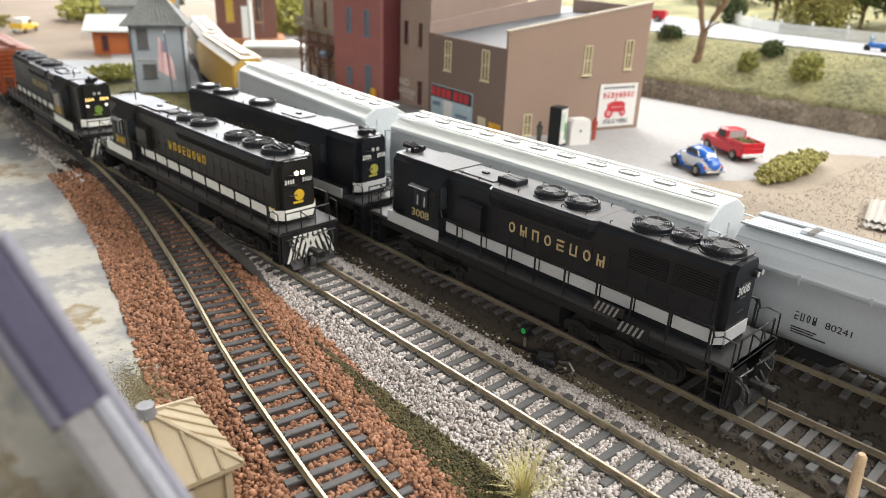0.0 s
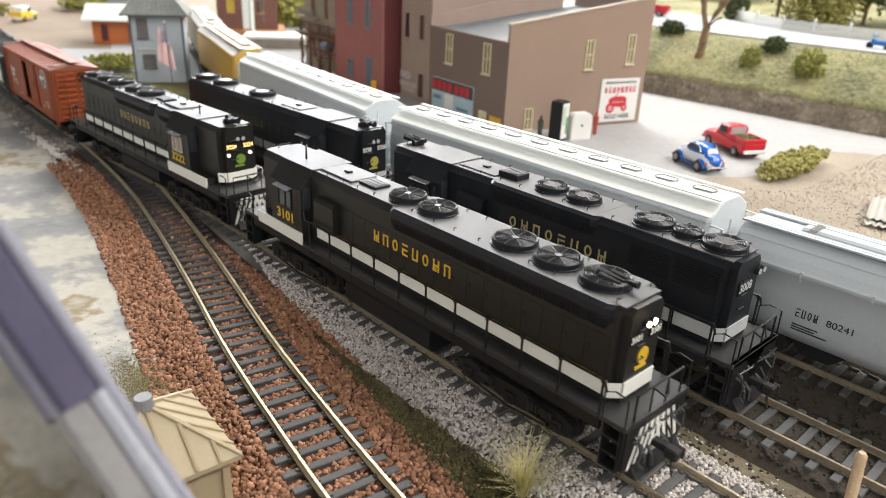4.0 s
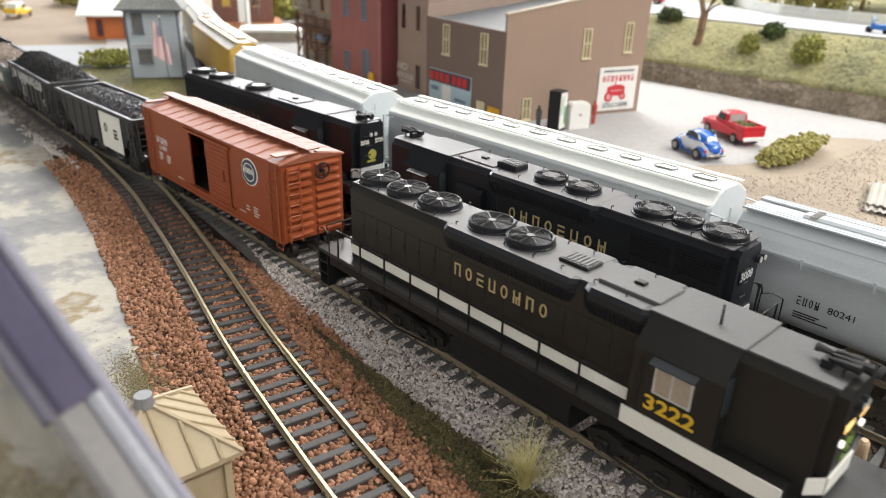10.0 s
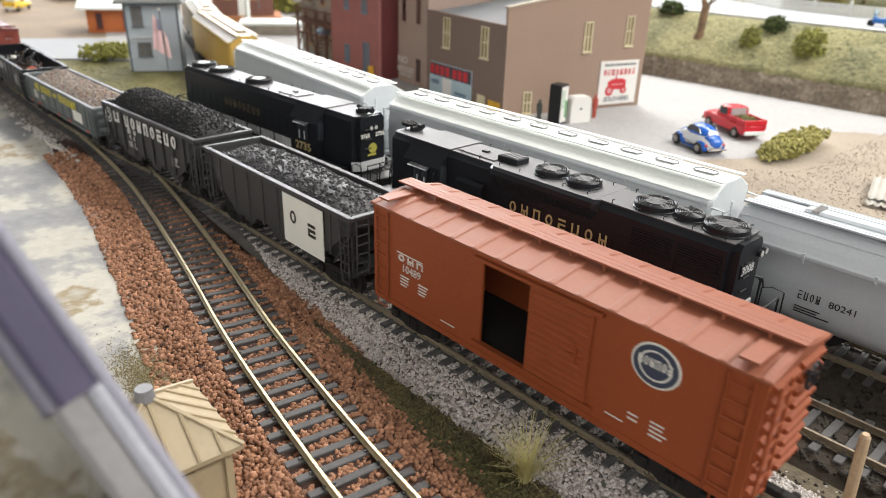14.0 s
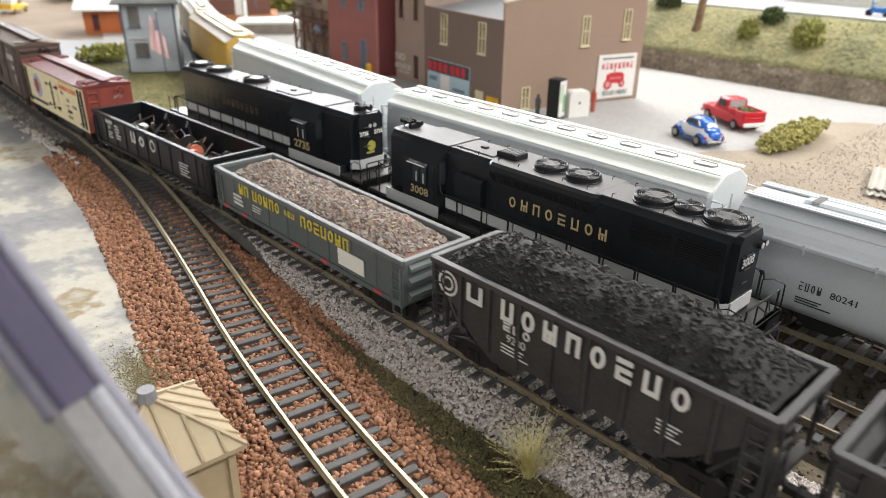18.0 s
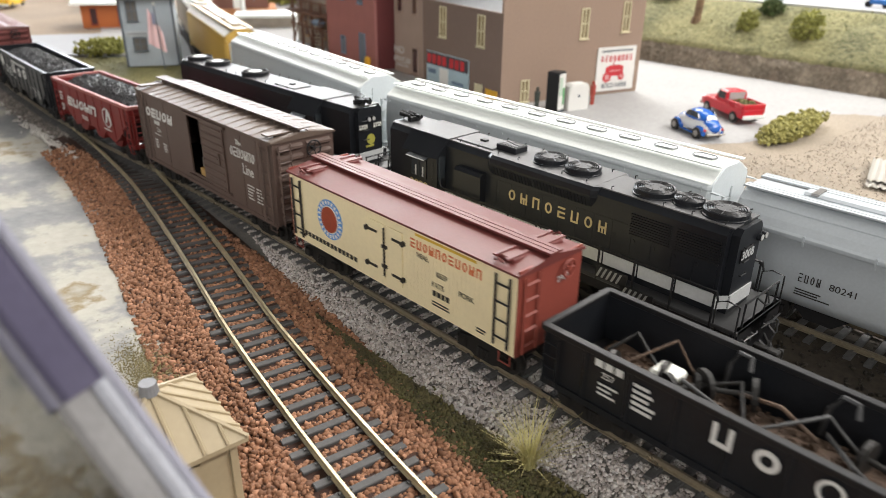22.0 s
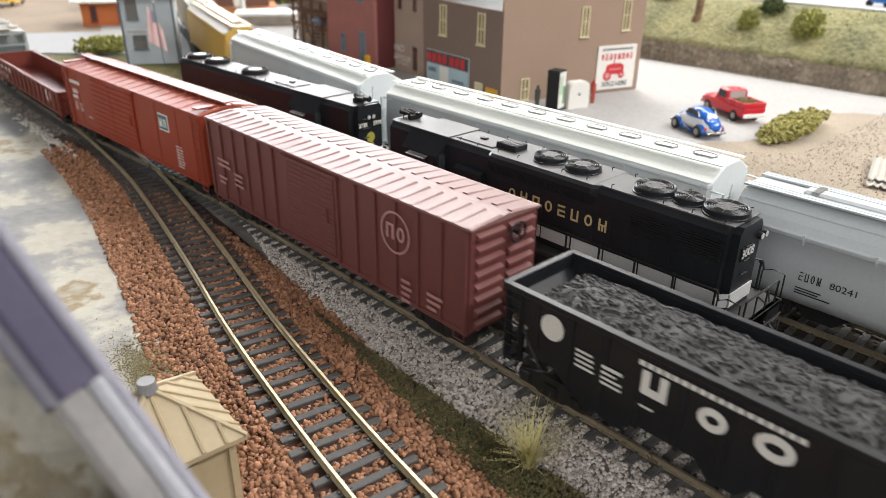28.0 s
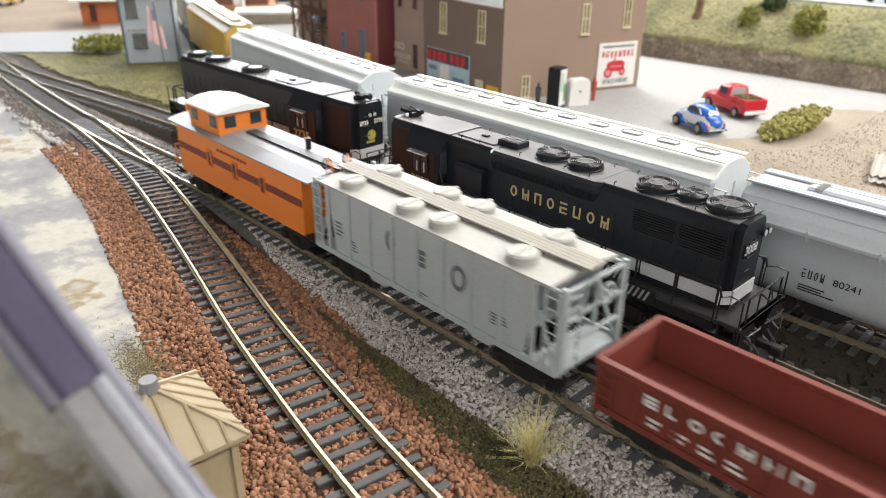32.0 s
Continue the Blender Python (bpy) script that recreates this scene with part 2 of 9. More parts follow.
def patchy(m, colors, scale, detail=6.0):
    """Soft patches of several colours over a surface, in place of its one colour."""
    N, Lk = m.node_tree.nodes, m.node_tree.links
    tc, big, ramp = N.new("ShaderNodeTexCoord"), N.new("ShaderNodeTexNoise"), N.new("ShaderNodeValToRGB")
    big.inputs["Scale"].default_value, big.inputs["Detail"].default_value, big.inputs["Roughness"].default_value = scale, detail, 0.62
    el = ramp.color_ramp.elements
    while len(el) < len(colors):
        el.new(0.5)
    for k, (at_, c) in enumerate(colors):
        el[k].position, el[k].color = at_, (*c, 1)
    Lk.new(tc.outputs["Object"], big.inputs["Vector"])
    Lk.new(big.outputs["Fac"], ramp.inputs["Fac"])
    fine_ = next(n for n in N if n.bl_idname == "ShaderNodeMix")
    mult = N.new("ShaderNodeMix")
    mult.data_type, mult.blend_type = "RGBA", "MULTIPLY"
    mult.inputs["Factor"].default_value = 1.0
    fine_.inputs["A"].default_value, fine_.inputs["B"].default_value = (0.84, 0.84, 0.84, 1), (1.1, 1.1, 1.1, 1)
    Lk.new(ramp.outputs["Color"], mult.inputs["A"])
    Lk.new(fine_.outputs["Result"], mult.inputs["B"])
    Lk.new(mult.outputs["Result"], N["Principled BSDF"].inputs["Base Color"])
    return m


patchy(PLASTER, [(0.38, (0.2, 0.205, 0.21)), (0.47, (0.26, 0.26, 0.255)), (0.52, (0.4, 0.385, 0.335)), (0.58, (0.42, 0.4, 0.35)), (0.62, (0.25, 0.2, 0.115)), (0.68, (0.36, 0.335, 0.28))], 15.0)
CONCRETE = mat("pale_concrete", (0.335, 0.33, 0.325), 0.85, var=0.16, fine=300, broad=9, bump=0.2)
SAND = mat("tan_gravel", (0.29, 0.243, 0.188), 0.95, var=0.3, fine=450, broad=20, bump=0.8, dist=0.5)
TANEARTH = mat("sandy_earth", (0.24, 0.18, 0.125), 0.95, var=0.3, fine=300, broad=10, bump=0.6, dist=0.6)
GRASS = mat("green_turf", (0.10, 0.12, 0.035), 0.95, var=0.6, fine=380, broad=25, bump=1.0, dist=1.2, tint=(0.17, 0.15, 0.06))
WALLB = mat("brown_wall", (0.27, 0.205, 0.165), 0.85, var=0.1, fine=500)

# ---- the lie of the tracks (x along the main track, y away from the viewer) ----
def smooth_line(knots):
    xs, ys = [k[0] for k in knots], [k[1] for k in knots]

    def f(x):
        if x <= xs[0]:
            return ys[0]
        if x >= xs[-1]:
            return ys[-1]
        i = max(j for j in range(len(xs) - 1) if xs[j] <= x)
        h = xs[i + 1] - xs[i]
        u = (x - xs[i]) / h
        s = lambda j: (ys[min(j + 1, len(xs) - 1)] - ys[max(j - 1, 0)]) / (xs[min(j + 1, len(xs) - 1)] - xs[max(j - 1, 0)])
        return ((2 * u**3 - 3 * u**2 + 1) * ys[i] + (u**3 - 2 * u**2 + u) * h * s(i) + (3 * u**2 - 2 * u**3) * ys[i + 1] + (u**3 - u**2) * h * s(i + 1))
    return f


MAIN = smooth_line([(-3300, 12), (-1400, 10), (-1100, 7), (-883, 0), (-756, -6), (-671, -8.5), (-600, -9.5), (-540, -8.5), (-485, -6), (-430, -2.6), (-370, -0.3), (-300, 0), (0, 0), (3000, 0)])
BRANCH = smooth_line([(-600, -8.5), (-552, -10), (-495, -14), (-430, -21), (-384, -28.5), (-330, -38.5), (-290, -46.5), (-238, -57.5), (-195, -65), (-140, -73), (-60, -81), (100, -92), (700, -110)])
SIDING = smooth_line([(-883, 0.5), (-787, 7), (-690, 20), (-590, 35), (-520, 44), (-450, 51), (-380, 54), (-300, 54.5), (2000, 54.5)])
BACKTRACK = smooth_line([(-1500, 480), (-1150, 325), (-900, 240), (-760, 186), (-620, 146), (-500, 122), (-400, 111), (-300, 107), (-200, 106), (2000, 106)])

# ---- ground: one sheet ----
def sheet(name, x0, x1, y0, y1, step, material, zf):
    nx, ny = int((x1 - x0) / step) + 1, int((y1 - y0) / step) + 1
    vs = [(x0 + i * step, y0 + j * step, zf(x0 + i * step, y0 + j * step)) for j in range(ny) for i in range(nx)]
    fs = [(j * nx + i, j * nx + i + 1, (j + 1) * nx + i + 1, (j + 1) * nx + i) for j in range(ny - 1) for i in range(nx - 1)]
    return vs, fs


def zone(name, pts, z, material, thick=3.0, jit=2.0, label="", step=3.0, kind="structure", seed=0):
    """A flat patch with an uneven outline and a thickness."""
    out = []
    for i, p in enumerate(pts):
        q = pts[(i + 1) % len(pts)]
        n = max(1, int(math.hypot(q[0] - p[0], q[1] - p[1]) / step))
        for k in range(n):
            a = (p[0] + (q[0] - p[0]) * k / n, p[1] + (q[1] - p[1]) * k / n)
            o = [jit * (noise.noise((a[0] / 15, a[1] / 15, seed + w)) + 0.7 * noise.noise((a[0] / 4, a[1] / 4, seed + w + 3))) for w in (0, 9)]
            out.append((a[0] + o[0], a[1] + o[1]))
    bm = prism(nb(), out, z - thick, z, "z")
    return tagged(part(name, bm, material), label, "ground", kind=kind)


vs, fs = sheet("ground", -3600, 3400, -800, 2600, 50, DIRT, lambda x, y: -8.2)
soup("ground", vs, fs, DIRT, label="dark earth covered layout table top", kind="structure", category="ground")
tagged(part("table_base", box(nb(), -3600, 3400, -800, 2600, -900, -8.6), mat("dark_table_fascia", (0.06, 0.055, 0.05), 0.7, var=0.15, fine=60, broad=4)), "plain dark base under the layout", "table", kind="structure")


def bed(name, line, x0, x1, material, top=15.5, foot=24, ztop=-3.4, zfoot=-8.0, step=12):
    vs, fs = [], []
    n = int((x1 - x0) / step) + 1
    prof = [(-foot, zfoot), (-top, ztop), (0, ztop + 0.2), (top, ztop), (foot, zfoot)]
    for i in range(n):
        x = x0 + i * step
        s = (line(x + 1) - line(x - 1)) / 2
        k = math.hypot(1, s)
        for o, z in prof:
            vs.append((x - o * s / k, line(x) + o / k, z))
    m = len(prof)
    for i in range(n - 1):
        for j in range(m - 1):
            a = i * m + j
            fs.append((a, a + m, a + m + 1, a + 1))
    return soup(name, vs, fs, material, label="ballast shoulder under the model track", kind="structure", category="roadbed", smooth=True)


def sweep_rail(name, line, off, x0, x1, parent, material, step=6):
    prof = [(-0.95, -2.1), (-0.95, -1.85), (-0.3, -1.6), (-0.3, -0.65), (-0.5, -0.5), (-0.5, -0.05), (-0.4, 0), (0.4, 0), (0.5, -0.05), (0.5, -0.5), (0.3, -0.65), (0.3, -1.6), (0.95, -1.85), (0.95, -2.1)]
    vs, fs = [], []
    n = int((x1 - x0) / step) + 1
    for i in range(n):
        x = x0 + i * step
        s = (line(x + 1) - line(x - 1)) / 2
        k = math.hypot(1, s)
        for o, z in prof:
            vs.append((x - (o + off) * s / k, line(x) + (o + off) / k, z))
    m = len(prof)
    for i in range(n - 1):
        for j in range(m):
            a, b = i * m + j, i * m + (j + 1) % m
            fs.append((a, a + m, b + m, b))
    return soup(name, vs, fs, material, parent)


def track(name, line, x0, x1, tie_mat, label, n0, n1, rail_mat=None, pitch=7.0):
    """Two rails and their ties; ties between n0 and n1 are pieces of their own, the rest one mesh."""
    t = thing(name, label, "railway track", kind="structure")
    for o in (-8.7, 8.7):
        sweep_rail("rail", line, o, x0, x1, t, rail_mat or RAILM)
    bm = box(nb(), -1.35, 1.35, -15, 15, -3.9, -2.15, 0.25)
    for sy in (-8.7, 8.7):
        for o in (-1.5, 1.5):
            box(bm, -0.5, 0.5, sy + o - 0.45, sy + o + 0.45, -2.2, -1.6)
    first = None
    vs, fs = [], []
    base = [tuple(v.co) for v in bm.verts]
    bm.verts.index_update()
    faces = [tuple(v.index for v in f.verts) for f in bm.faces]
    x = x0 + 3
    rnd = random.Random(len(name) + int(x0))
    while x < x1 - 3:
        s = (line(x + 1) - line(x - 1)) / 2
        rz = math.atan(s) + rnd.uniform(-0.02, 0.02)
        if n0 <= x <= n1:
            if first is None:
                first = part("tie", bm, tie_mat, t)
                o = first
            else:
                o = new("tie", first.data)
                o.parent = t
            o.matrix_basis = at(x, line(x) + rnd.uniform(-0.4, 0.4), rnd.uniform(-0.08, 0.05), math.degrees(rz))
        else:
            c, sn = math.cos(rz), math.sin(rz)
            k = len(vs)
            vs += [(x + a * c - b * sn, line(x) + a * sn + b * c, z) for a, b, z in base]
            fs += [tuple(q + k for q in f) for f in faces]
        x += pitch
    if vs:
        soup("ties", vs, fs, tie_mat, t, kind="stuff")
    return t


track("track_main", MAIN, -1500, 2700, TIEGREY, "nickel silver model rails on weathered grey ties in grey ballast", -900, 60, RAILMAIN)
track("track_branch", BRANCH, -585, 400, TIE, "nickel silver model rails on dark ties in rust brown ballast", -585, 60)
track("track_siding", SIDING, -860, 900, TIEGREY, "dull model rails on grey ties beside dark cinders", -600, 60, RAILSIDE)
track("track_back", BACKTRACK, -1100, 900, TIEGREY, "dull model rails on grey ties behind the siding", -420, 60, RAILSIDE)
bed("roadbed_main", MAIN, -1500, 2700, GREYBED, 16, 27)
bed("roadbed_branch", BRANCH, -560, 500, BROWNBED, 17, 34, -3.4, -8.1)
bed("roadbed_siding", SIDING, -900, 900, DIRT, 15, 20)
bed("roadbed_back", BACKTRACK, -1200, 900, DIRT, 16, 26)

# ---- surroundings of the tracks ----
zone("plaster_ground", [(-1600, -20), (-1050, -14), (-800, -26), (-640, -28), (-505, -31), (-387, -56), (-312, -71), (-262, -81), (-200, -97), (-150, -170), (-150, -420), (-1600, -420)], -7.0, PLASTER, 3, 4, "grey and cream painted plaster ground, unfinished")
zone("street", [(-1250, 235), (-900, 118), (-620, 215), (-430, 200), (-210, 225), (-190, 420), (-150, 470), (500, 560), (500, 660), (-500, 660), (-1250, 900)], -4.5, CONCRETE, 4, 1, "pale concrete street and yard of the town")
zone("sand_yard", [(-330, 140), (-190, 132), (600, 132), (600, 560), (-120, 520), (-186, 497), (-223, 470), (-215, 400), (-228, 335), (-300, 222)], -3.9, SAND, 4.5, 4, "tan gravel yard with scattered stones")
# ---- the moving train: distance of its head along the main track, time by time ----
HEAD = [(0, -294.3), (2, -203.2), (4, -106.0), (6, -1.8), (8, 94.5), (10, 194.8), (12, 291.8), (14, 408.2), (16, 562.5), (18, 712.2), (20, 890.6), (22, 1080.4), (24, 1273.5), (26, 1458.9), (28, 1659.4), (29, 1782.7), (30, 1931.3), (31, 2108.2), (32, 2293.9)]
head = smooth_line(HEAD)
TIMES = [0.5 * i for i in range(65)]
TRAIN = []


def car_pose(centre, reach):
    a, b = centre - reach, centre + reach
    ya, yb = MAIN(a), MAIN(b)
    return at(centre, (ya + yb) / 2, 0, math.degrees(math.atan2(yb - ya, b - a)))

# ---- pieces shared by the rolling stock (local x forward, z=0 at the rail head) ----
TRUCKM = mat("truck_black", (0.013, 0.012, 0.011), 0.6, var=0.4, spec=0.35)
WHEELFACE = mat("dark_wheel_face", (0.03, 0.028, 0.026), 0.5, metal=0.4, var=0.3)
COAL = mat("coal_lumps", (0.011, 0.011, 0.012), 0.65, var=0.6, fine=1500, broad=350, bump=1.0, dist=0.7, rand=0.5)
COALGREY = mat("grey_coal_lumps", (0.035, 0.035, 0.037), 0.5, var=0.6, fine=1500, broad=350, bump=1.0, dist=0.7, rand=0.6)
PEBBLE = speckle("mixed_pebble_load", [(0.278, 0.248, 0.218), (0.136, 0.109, 0.094), (0.339, 0.303, 0.255), (0.205, 0.169, 0.145), (0.265, 0.241, 0.223), (0.152, 0.122, 0.107), (0.257, 0.131, 0.101), (0.233, 0.209, 0.191), (0.295, 0.223, 0.145), (0.184, 0.154, 0.139), (0.391, 0.367, 0.337), (0.221, 0.185, 0.161)])
HOLE = mat("dark_interior", (0.006, 0.006, 0.006), 0.9, var=0.1)


def wheelset(parent, x, r, y0=8.2):
    for s in (-1, 1):
        bm = nb()
        cyl(bm, (x, s * (y0 - 0.6), r), (x, s * (y0 + 1.5), r), r, 20)
        cyl(bm, (x, s * (y0 - 0.9), r), (x, s * (y0 - 0.3), r), r + 0.45, 20)
        cyl(bm, (x, s * (y0 + 1.4), r), (x, s * (y0 + 1.9), r), r * 0.45, 12)
        part("wheel", bm, WHEELFACE, parent, smooth=False)
    part("axle", cyl(nb(), (x, -y0, r), (x, y0, r), 0.9, 8), TRUCKM, parent)


def freight_truck(parent, x, wb=20.0, r=4.8, material=None):
    material = material or TRUCKM
    bm = nb()
    box(bm, x - 2.6, x + 2.6, -11.5, 11.5, 4.2, 8.0, 0.3)
    tr = part("truck", bm, material, parent)
    for s in (-1, 1):
        bm = nb()
        h = wb / 2
        prof = [(x - h - 3.2, 3.6), (x - h - 3.2, 6.8), (x - h + 1, 7.6), (x - 4.2, 9.0), (x + 4.2, 9.0), (x + h - 1, 7.6), (x + h + 3.2, 6.8), (x + h + 3.2, 3.6), (x + h - 1.4, 3.4), (x + 4.4, 1.4), (x - 4.4, 1.4), (x - h + 1.4, 3.4)]
        prism(bm, prof, s * 10.6, s * 12.2, "y")
        for k in (-1, 1):
            box(bm, x + k * h - 2.0, x + k * h + 2.0, min(s * 12.0, s * 13.6), max(s * 12.0, s * 13.6), 3.4, 6.9, 0.3)
        for k in (-1.8, 0, 1.8):
            cyl(bm, (x + k, s * 12.5, 2.6), (x + k, s * 12.5, 6.6), 0.8, 8)
        part("sideframe", bm, material, tr)
    for k in (-1, 1):
        wheelset(tr, x + k * wb / 2, r)
    return tr


def coupler(parent, x, s, z=8.6, material=None):
    bm = nb()
    box(bm, min(x, x + s * 6), max(x, x + s * 6), -1.3, 1.3, z - 1.2, z + 1.2, 0.25)
    box(bm, min(x + s * 5, x + s * 9), max(x + s * 5, x + s * 9), -2.6, 1.0, z - 1.8, z + 1.8, 0.5)
    box(bm, min(x + s * 7, x + s * 9.4), max(x + s * 7, x + s * 9.4), 0.6, 2.2, z - 1.8, z + 1.8, 0.4)
    tube(bm, [(x + s * 7, -1.5, z - 1), (x + s * 7.6, -1.8, z - 4), (x + s * 8.5, -2.2, z - 6.6)], 0.4)
    return part("coupler", bm, material or TRUCKM, parent)


def ladder(parent, x, y, z0, z1, w, n, material, axis="x", r=0.35, name="ladder"):
    """Rungs and stiles; the ladder lies along axis at (x, y)."""
    bm = nb()
    e = (lambda a, z: (x + a, y, z)) if axis == "x" else (lambda a, z: (x, y + a, z))
    for i in range(n):
        z = z0 + (z1 - z0) * (i + 0.5) / n
        tube(bm, [e(-w / 2, z), e(w / 2, z)], r, 4)
    for a in (-w / 2, w / 2):
        tube(bm, [e(a, z0), e(a, z1)], r * 1.25, 4)
    return part(name, bm, material, parent)


def brake_wheel(parent, x, y, z, s, material, r=3.6):
    bm = nb()
    torus(bm, (x, y, z), (s, 0, 0), r, 0.4, 16, 5)
    for k in range(5):
        a = 2 * math.pi * k / 5
        tube(bm, [(x, y, z), (x, y + r * math.cos(a), z + r * math.sin(a))], 0.28, 4)
    cyl(bm, (x - s * 1.6, y, z), (x + s * 0.5, y, z), 0.9, 8)
    return part("brake_wheel", bm, material, parent)


def bars(parent, x0, x1, n, h, z, y, material, name="lettering", gap=0.28, slant=0.0, weight=0.25):
    """Plain open shapes in place of the letters of a name, on a side that faces -y."""
    p = (x1 - x0) / n
    k = slant / h

    def bar(bm, a, b, c, d):
        prism(bm, [(a + k * (c + h / 2), z + c), (b + k * (c + h / 2), z + c), (b + k * (d + h / 2), z + d), (a + k * (d + h / 2), z + d)], y - 0.12, y + 0.1, "y")
    made = None
    for i in range(n):
        bm = nb()
        a = x0 + p * (i + gap / 2)
        w_ = p * (1 - gap)
        t = min(h, w_) * weight
        b, q = a + w_, h / 2
        if h < 2.4 or w_ < 1.2:
            bar(bm, a, b, -q, q)
            made = part(name, bm, material, parent)
            continue
        shape = (i * 5 + n * 3 + int(abs(x0)) * 7) % 6
        if shape in (0, 3):
            c, r, m = (a + b) / 2, w_ / 2, 14
            for u in range(m):
                e0, e1 = 2 * math.pi * u / m, 2 * math.pi * (u + 1) / m
                pts = [(c + math.cos(e0) * r, math.sin(e0) * q), (c + math.cos(e1) * r, math.sin(e1) * q), (c + math.cos(e1) * (r - t), math.sin(e1) * (q - t)), (c + math.cos(e0) * (r - t), math.sin(e0) * (q - t))]
                prism(bm, [(g + k * (o + q), z + o) for g, o in pts], y - 0.12, y + 0.1, "y")
            made = part(name, bm, material, parent)
            continue
        if shape in (1, 4):
            bar(bm, a, a + t, -q, q), bar(bm, b - t, b, -q, q)
            lo = q - t if shape == 1 else -q
            bar(bm, a + t, b - t, lo, lo + t)
        elif shape == 2:
            bar(bm, a, a + t, -q, q), bar(bm, b - t, b, -q, q), bar(bm, a + t, b - t, -t / 2, t / 2)
            bar(bm, (a + b - t) / 2, (a + b + t) / 2, -q, -t / 2)
        else:
            for lo in (-q, -t / 2, q - t):
                bar(bm, a, b, lo, lo + t)
            bar(bm, a, a + t, -q + t, -t / 2)
        made = part(name, bm, material, parent)
    return made


def lines(parent, x, z, y, rows, w, material, h=0.8, pitch=1.7, name="small_print"):
    bm = nb()
    r = random.Random(int(x * 7 + z * 13) % 999)
    for i in range(rows):
        box(bm, x, x + w * r.uniform(0.6, 1.0), y - 0.1, y + 0.1, z - i * pitch - h, z - i * pitch)
    return part(name, bm, material, parent)


def plate(parent, name, x0, x1, z0, z1, y, material, label="", t=0.25):
    return part(name, box(nb(), x0, x1, y - t, y + 0.1, z0, z1), material, parent, label)


def disc(parent, name, x, z, y, r, material, t=0.15, label="", seg=28, sx=1.0):
    bm = cyl(nb(), (0, y - t, 0), (0, y + 0.1, 0), r, seg)
    for v in bm.verts:
        v.co.x, v.co.z = v.co.x * sx + x, v.co.z + z
    return part(name, bm, material, parent, label)


def ringmark(parent, name, x, z, y, r, w, material, sx=1.0):
    bm = nb()
    n = 32
    for i in range(n):
        a, b = 2 * math.pi * i / n, 2 * math.pi * (i + 1) / n
        q = [(math.cos(a) * r * sx + x, math.sin(a) * r + z), (math.cos(b) * r * sx + x, math.sin(b) * r + z), (math.cos(b) * (r - w) * sx + x, math.sin(b) * (r - w) + z), (math.cos(a) * (r - w) * sx + x, math.sin(a) * (r - w) + z)]
        bm.faces.new([bm.verts.new((u, y - 0.16, v)) for u, v in q])
    return part(name, bm, material, parent)


def heap(parent, name, x0, x1, hw, zedge, ztop, material, seed=1, cells=(90, 26), rough=1.2, lumps=900, size=1.1, label="", wave=1.5):
    """A heaped load: an uneven surface with lumps lying on it."""
    nx, ny = cells
    r = np.random.RandomState(seed)
    vs, fs = [], []

    def zz(u, v):
        e = min(u, 1 - u) * 7
        f = min(1.0, e) ** 0.7 * (1 - abs(2 * v - 1) ** 2.2)
        return zedge + (ztop - zedge) * f + rough * noise.noise((u * nx / 5, v * ny / 5, seed)) + wave * noise.noise((u * 5, v * 1.5, seed + 5)) * f
    for j in range(ny + 1):
        for i in range(nx + 1):
            u, v = i / nx, j / ny
            vs.append((x0 + (x1 - x0) * u, -hw + 2 * hw * v, zz(u, v)))
    for j in range(ny):
        for i in range(nx):
            a = j * (nx + 1) + i
            fs.append((a, a + 1, a + nx + 2, a + nx + 1))
    for _ in range(lumps):
        u, v = r.uniform(0.01, 0.99), r.uniform(0.03, 0.97)
        c = np.array((x0 + (x1 - x0) * u, -hw + 2 * hw * v, zz(u, v) + 0.15 * size))
        stone(vs, fs, c, size * r.uniform(0.5, 1.2), r)
    return soup(name, vs, fs, material, parent, label=label)


OCT = np.array([(1, 0, 0), (-1, 0, 0), (0, 1, 0), (0, -1, 0), (0, 0, 1), (0, 0, -1)], float)
OCTF = [(0, 2, 4), (2, 1, 4), (1, 3, 4), (3, 0, 4), (2, 0, 5), (1, 2, 5), (3, 1, 5), (0, 3, 5)]
CUB = np.array([(x, y, z) for x in (-1, 1) for y in (-1, 1) for z in (-1, 1)], float) * 0.72
CUBF = [(0, 1, 3, 2), (4, 6, 7, 5), (0, 4, 5, 1), (2, 3, 7, 6), (0, 2, 6, 4), (1, 5, 7, 3)]


def stone(vs, fs, c, s, r, shape=None):
    base, faces = (CUB, CUBF) if (shape or r.rand() > 0.4) else (OCT, OCTF)
    q = r.normal(size=4)
    q /= np.linalg.norm(q)
    w, x, y, z = q
    M = np.array([(1 - 2 * (y * y + z * z), 2 * (x * y - z * w), 2 * (x * z + y * w)), (2 * (x * y + z * w), 1 - 2 * (x * x + z * z), 2 * (y * z - x * w)), (2 * (x * z - y * w), 2 * (y * z + x * w), 1 - 2 * (x * x + y * y))])
    p = (base * r.uniform(0.6, 1.25, base.shape) * s * 0.5) @ M.T + c
    k = len(vs)
    vs.extend(map(tuple, p))
    fs.extend(tuple(i + k for i in f) for f in faces)


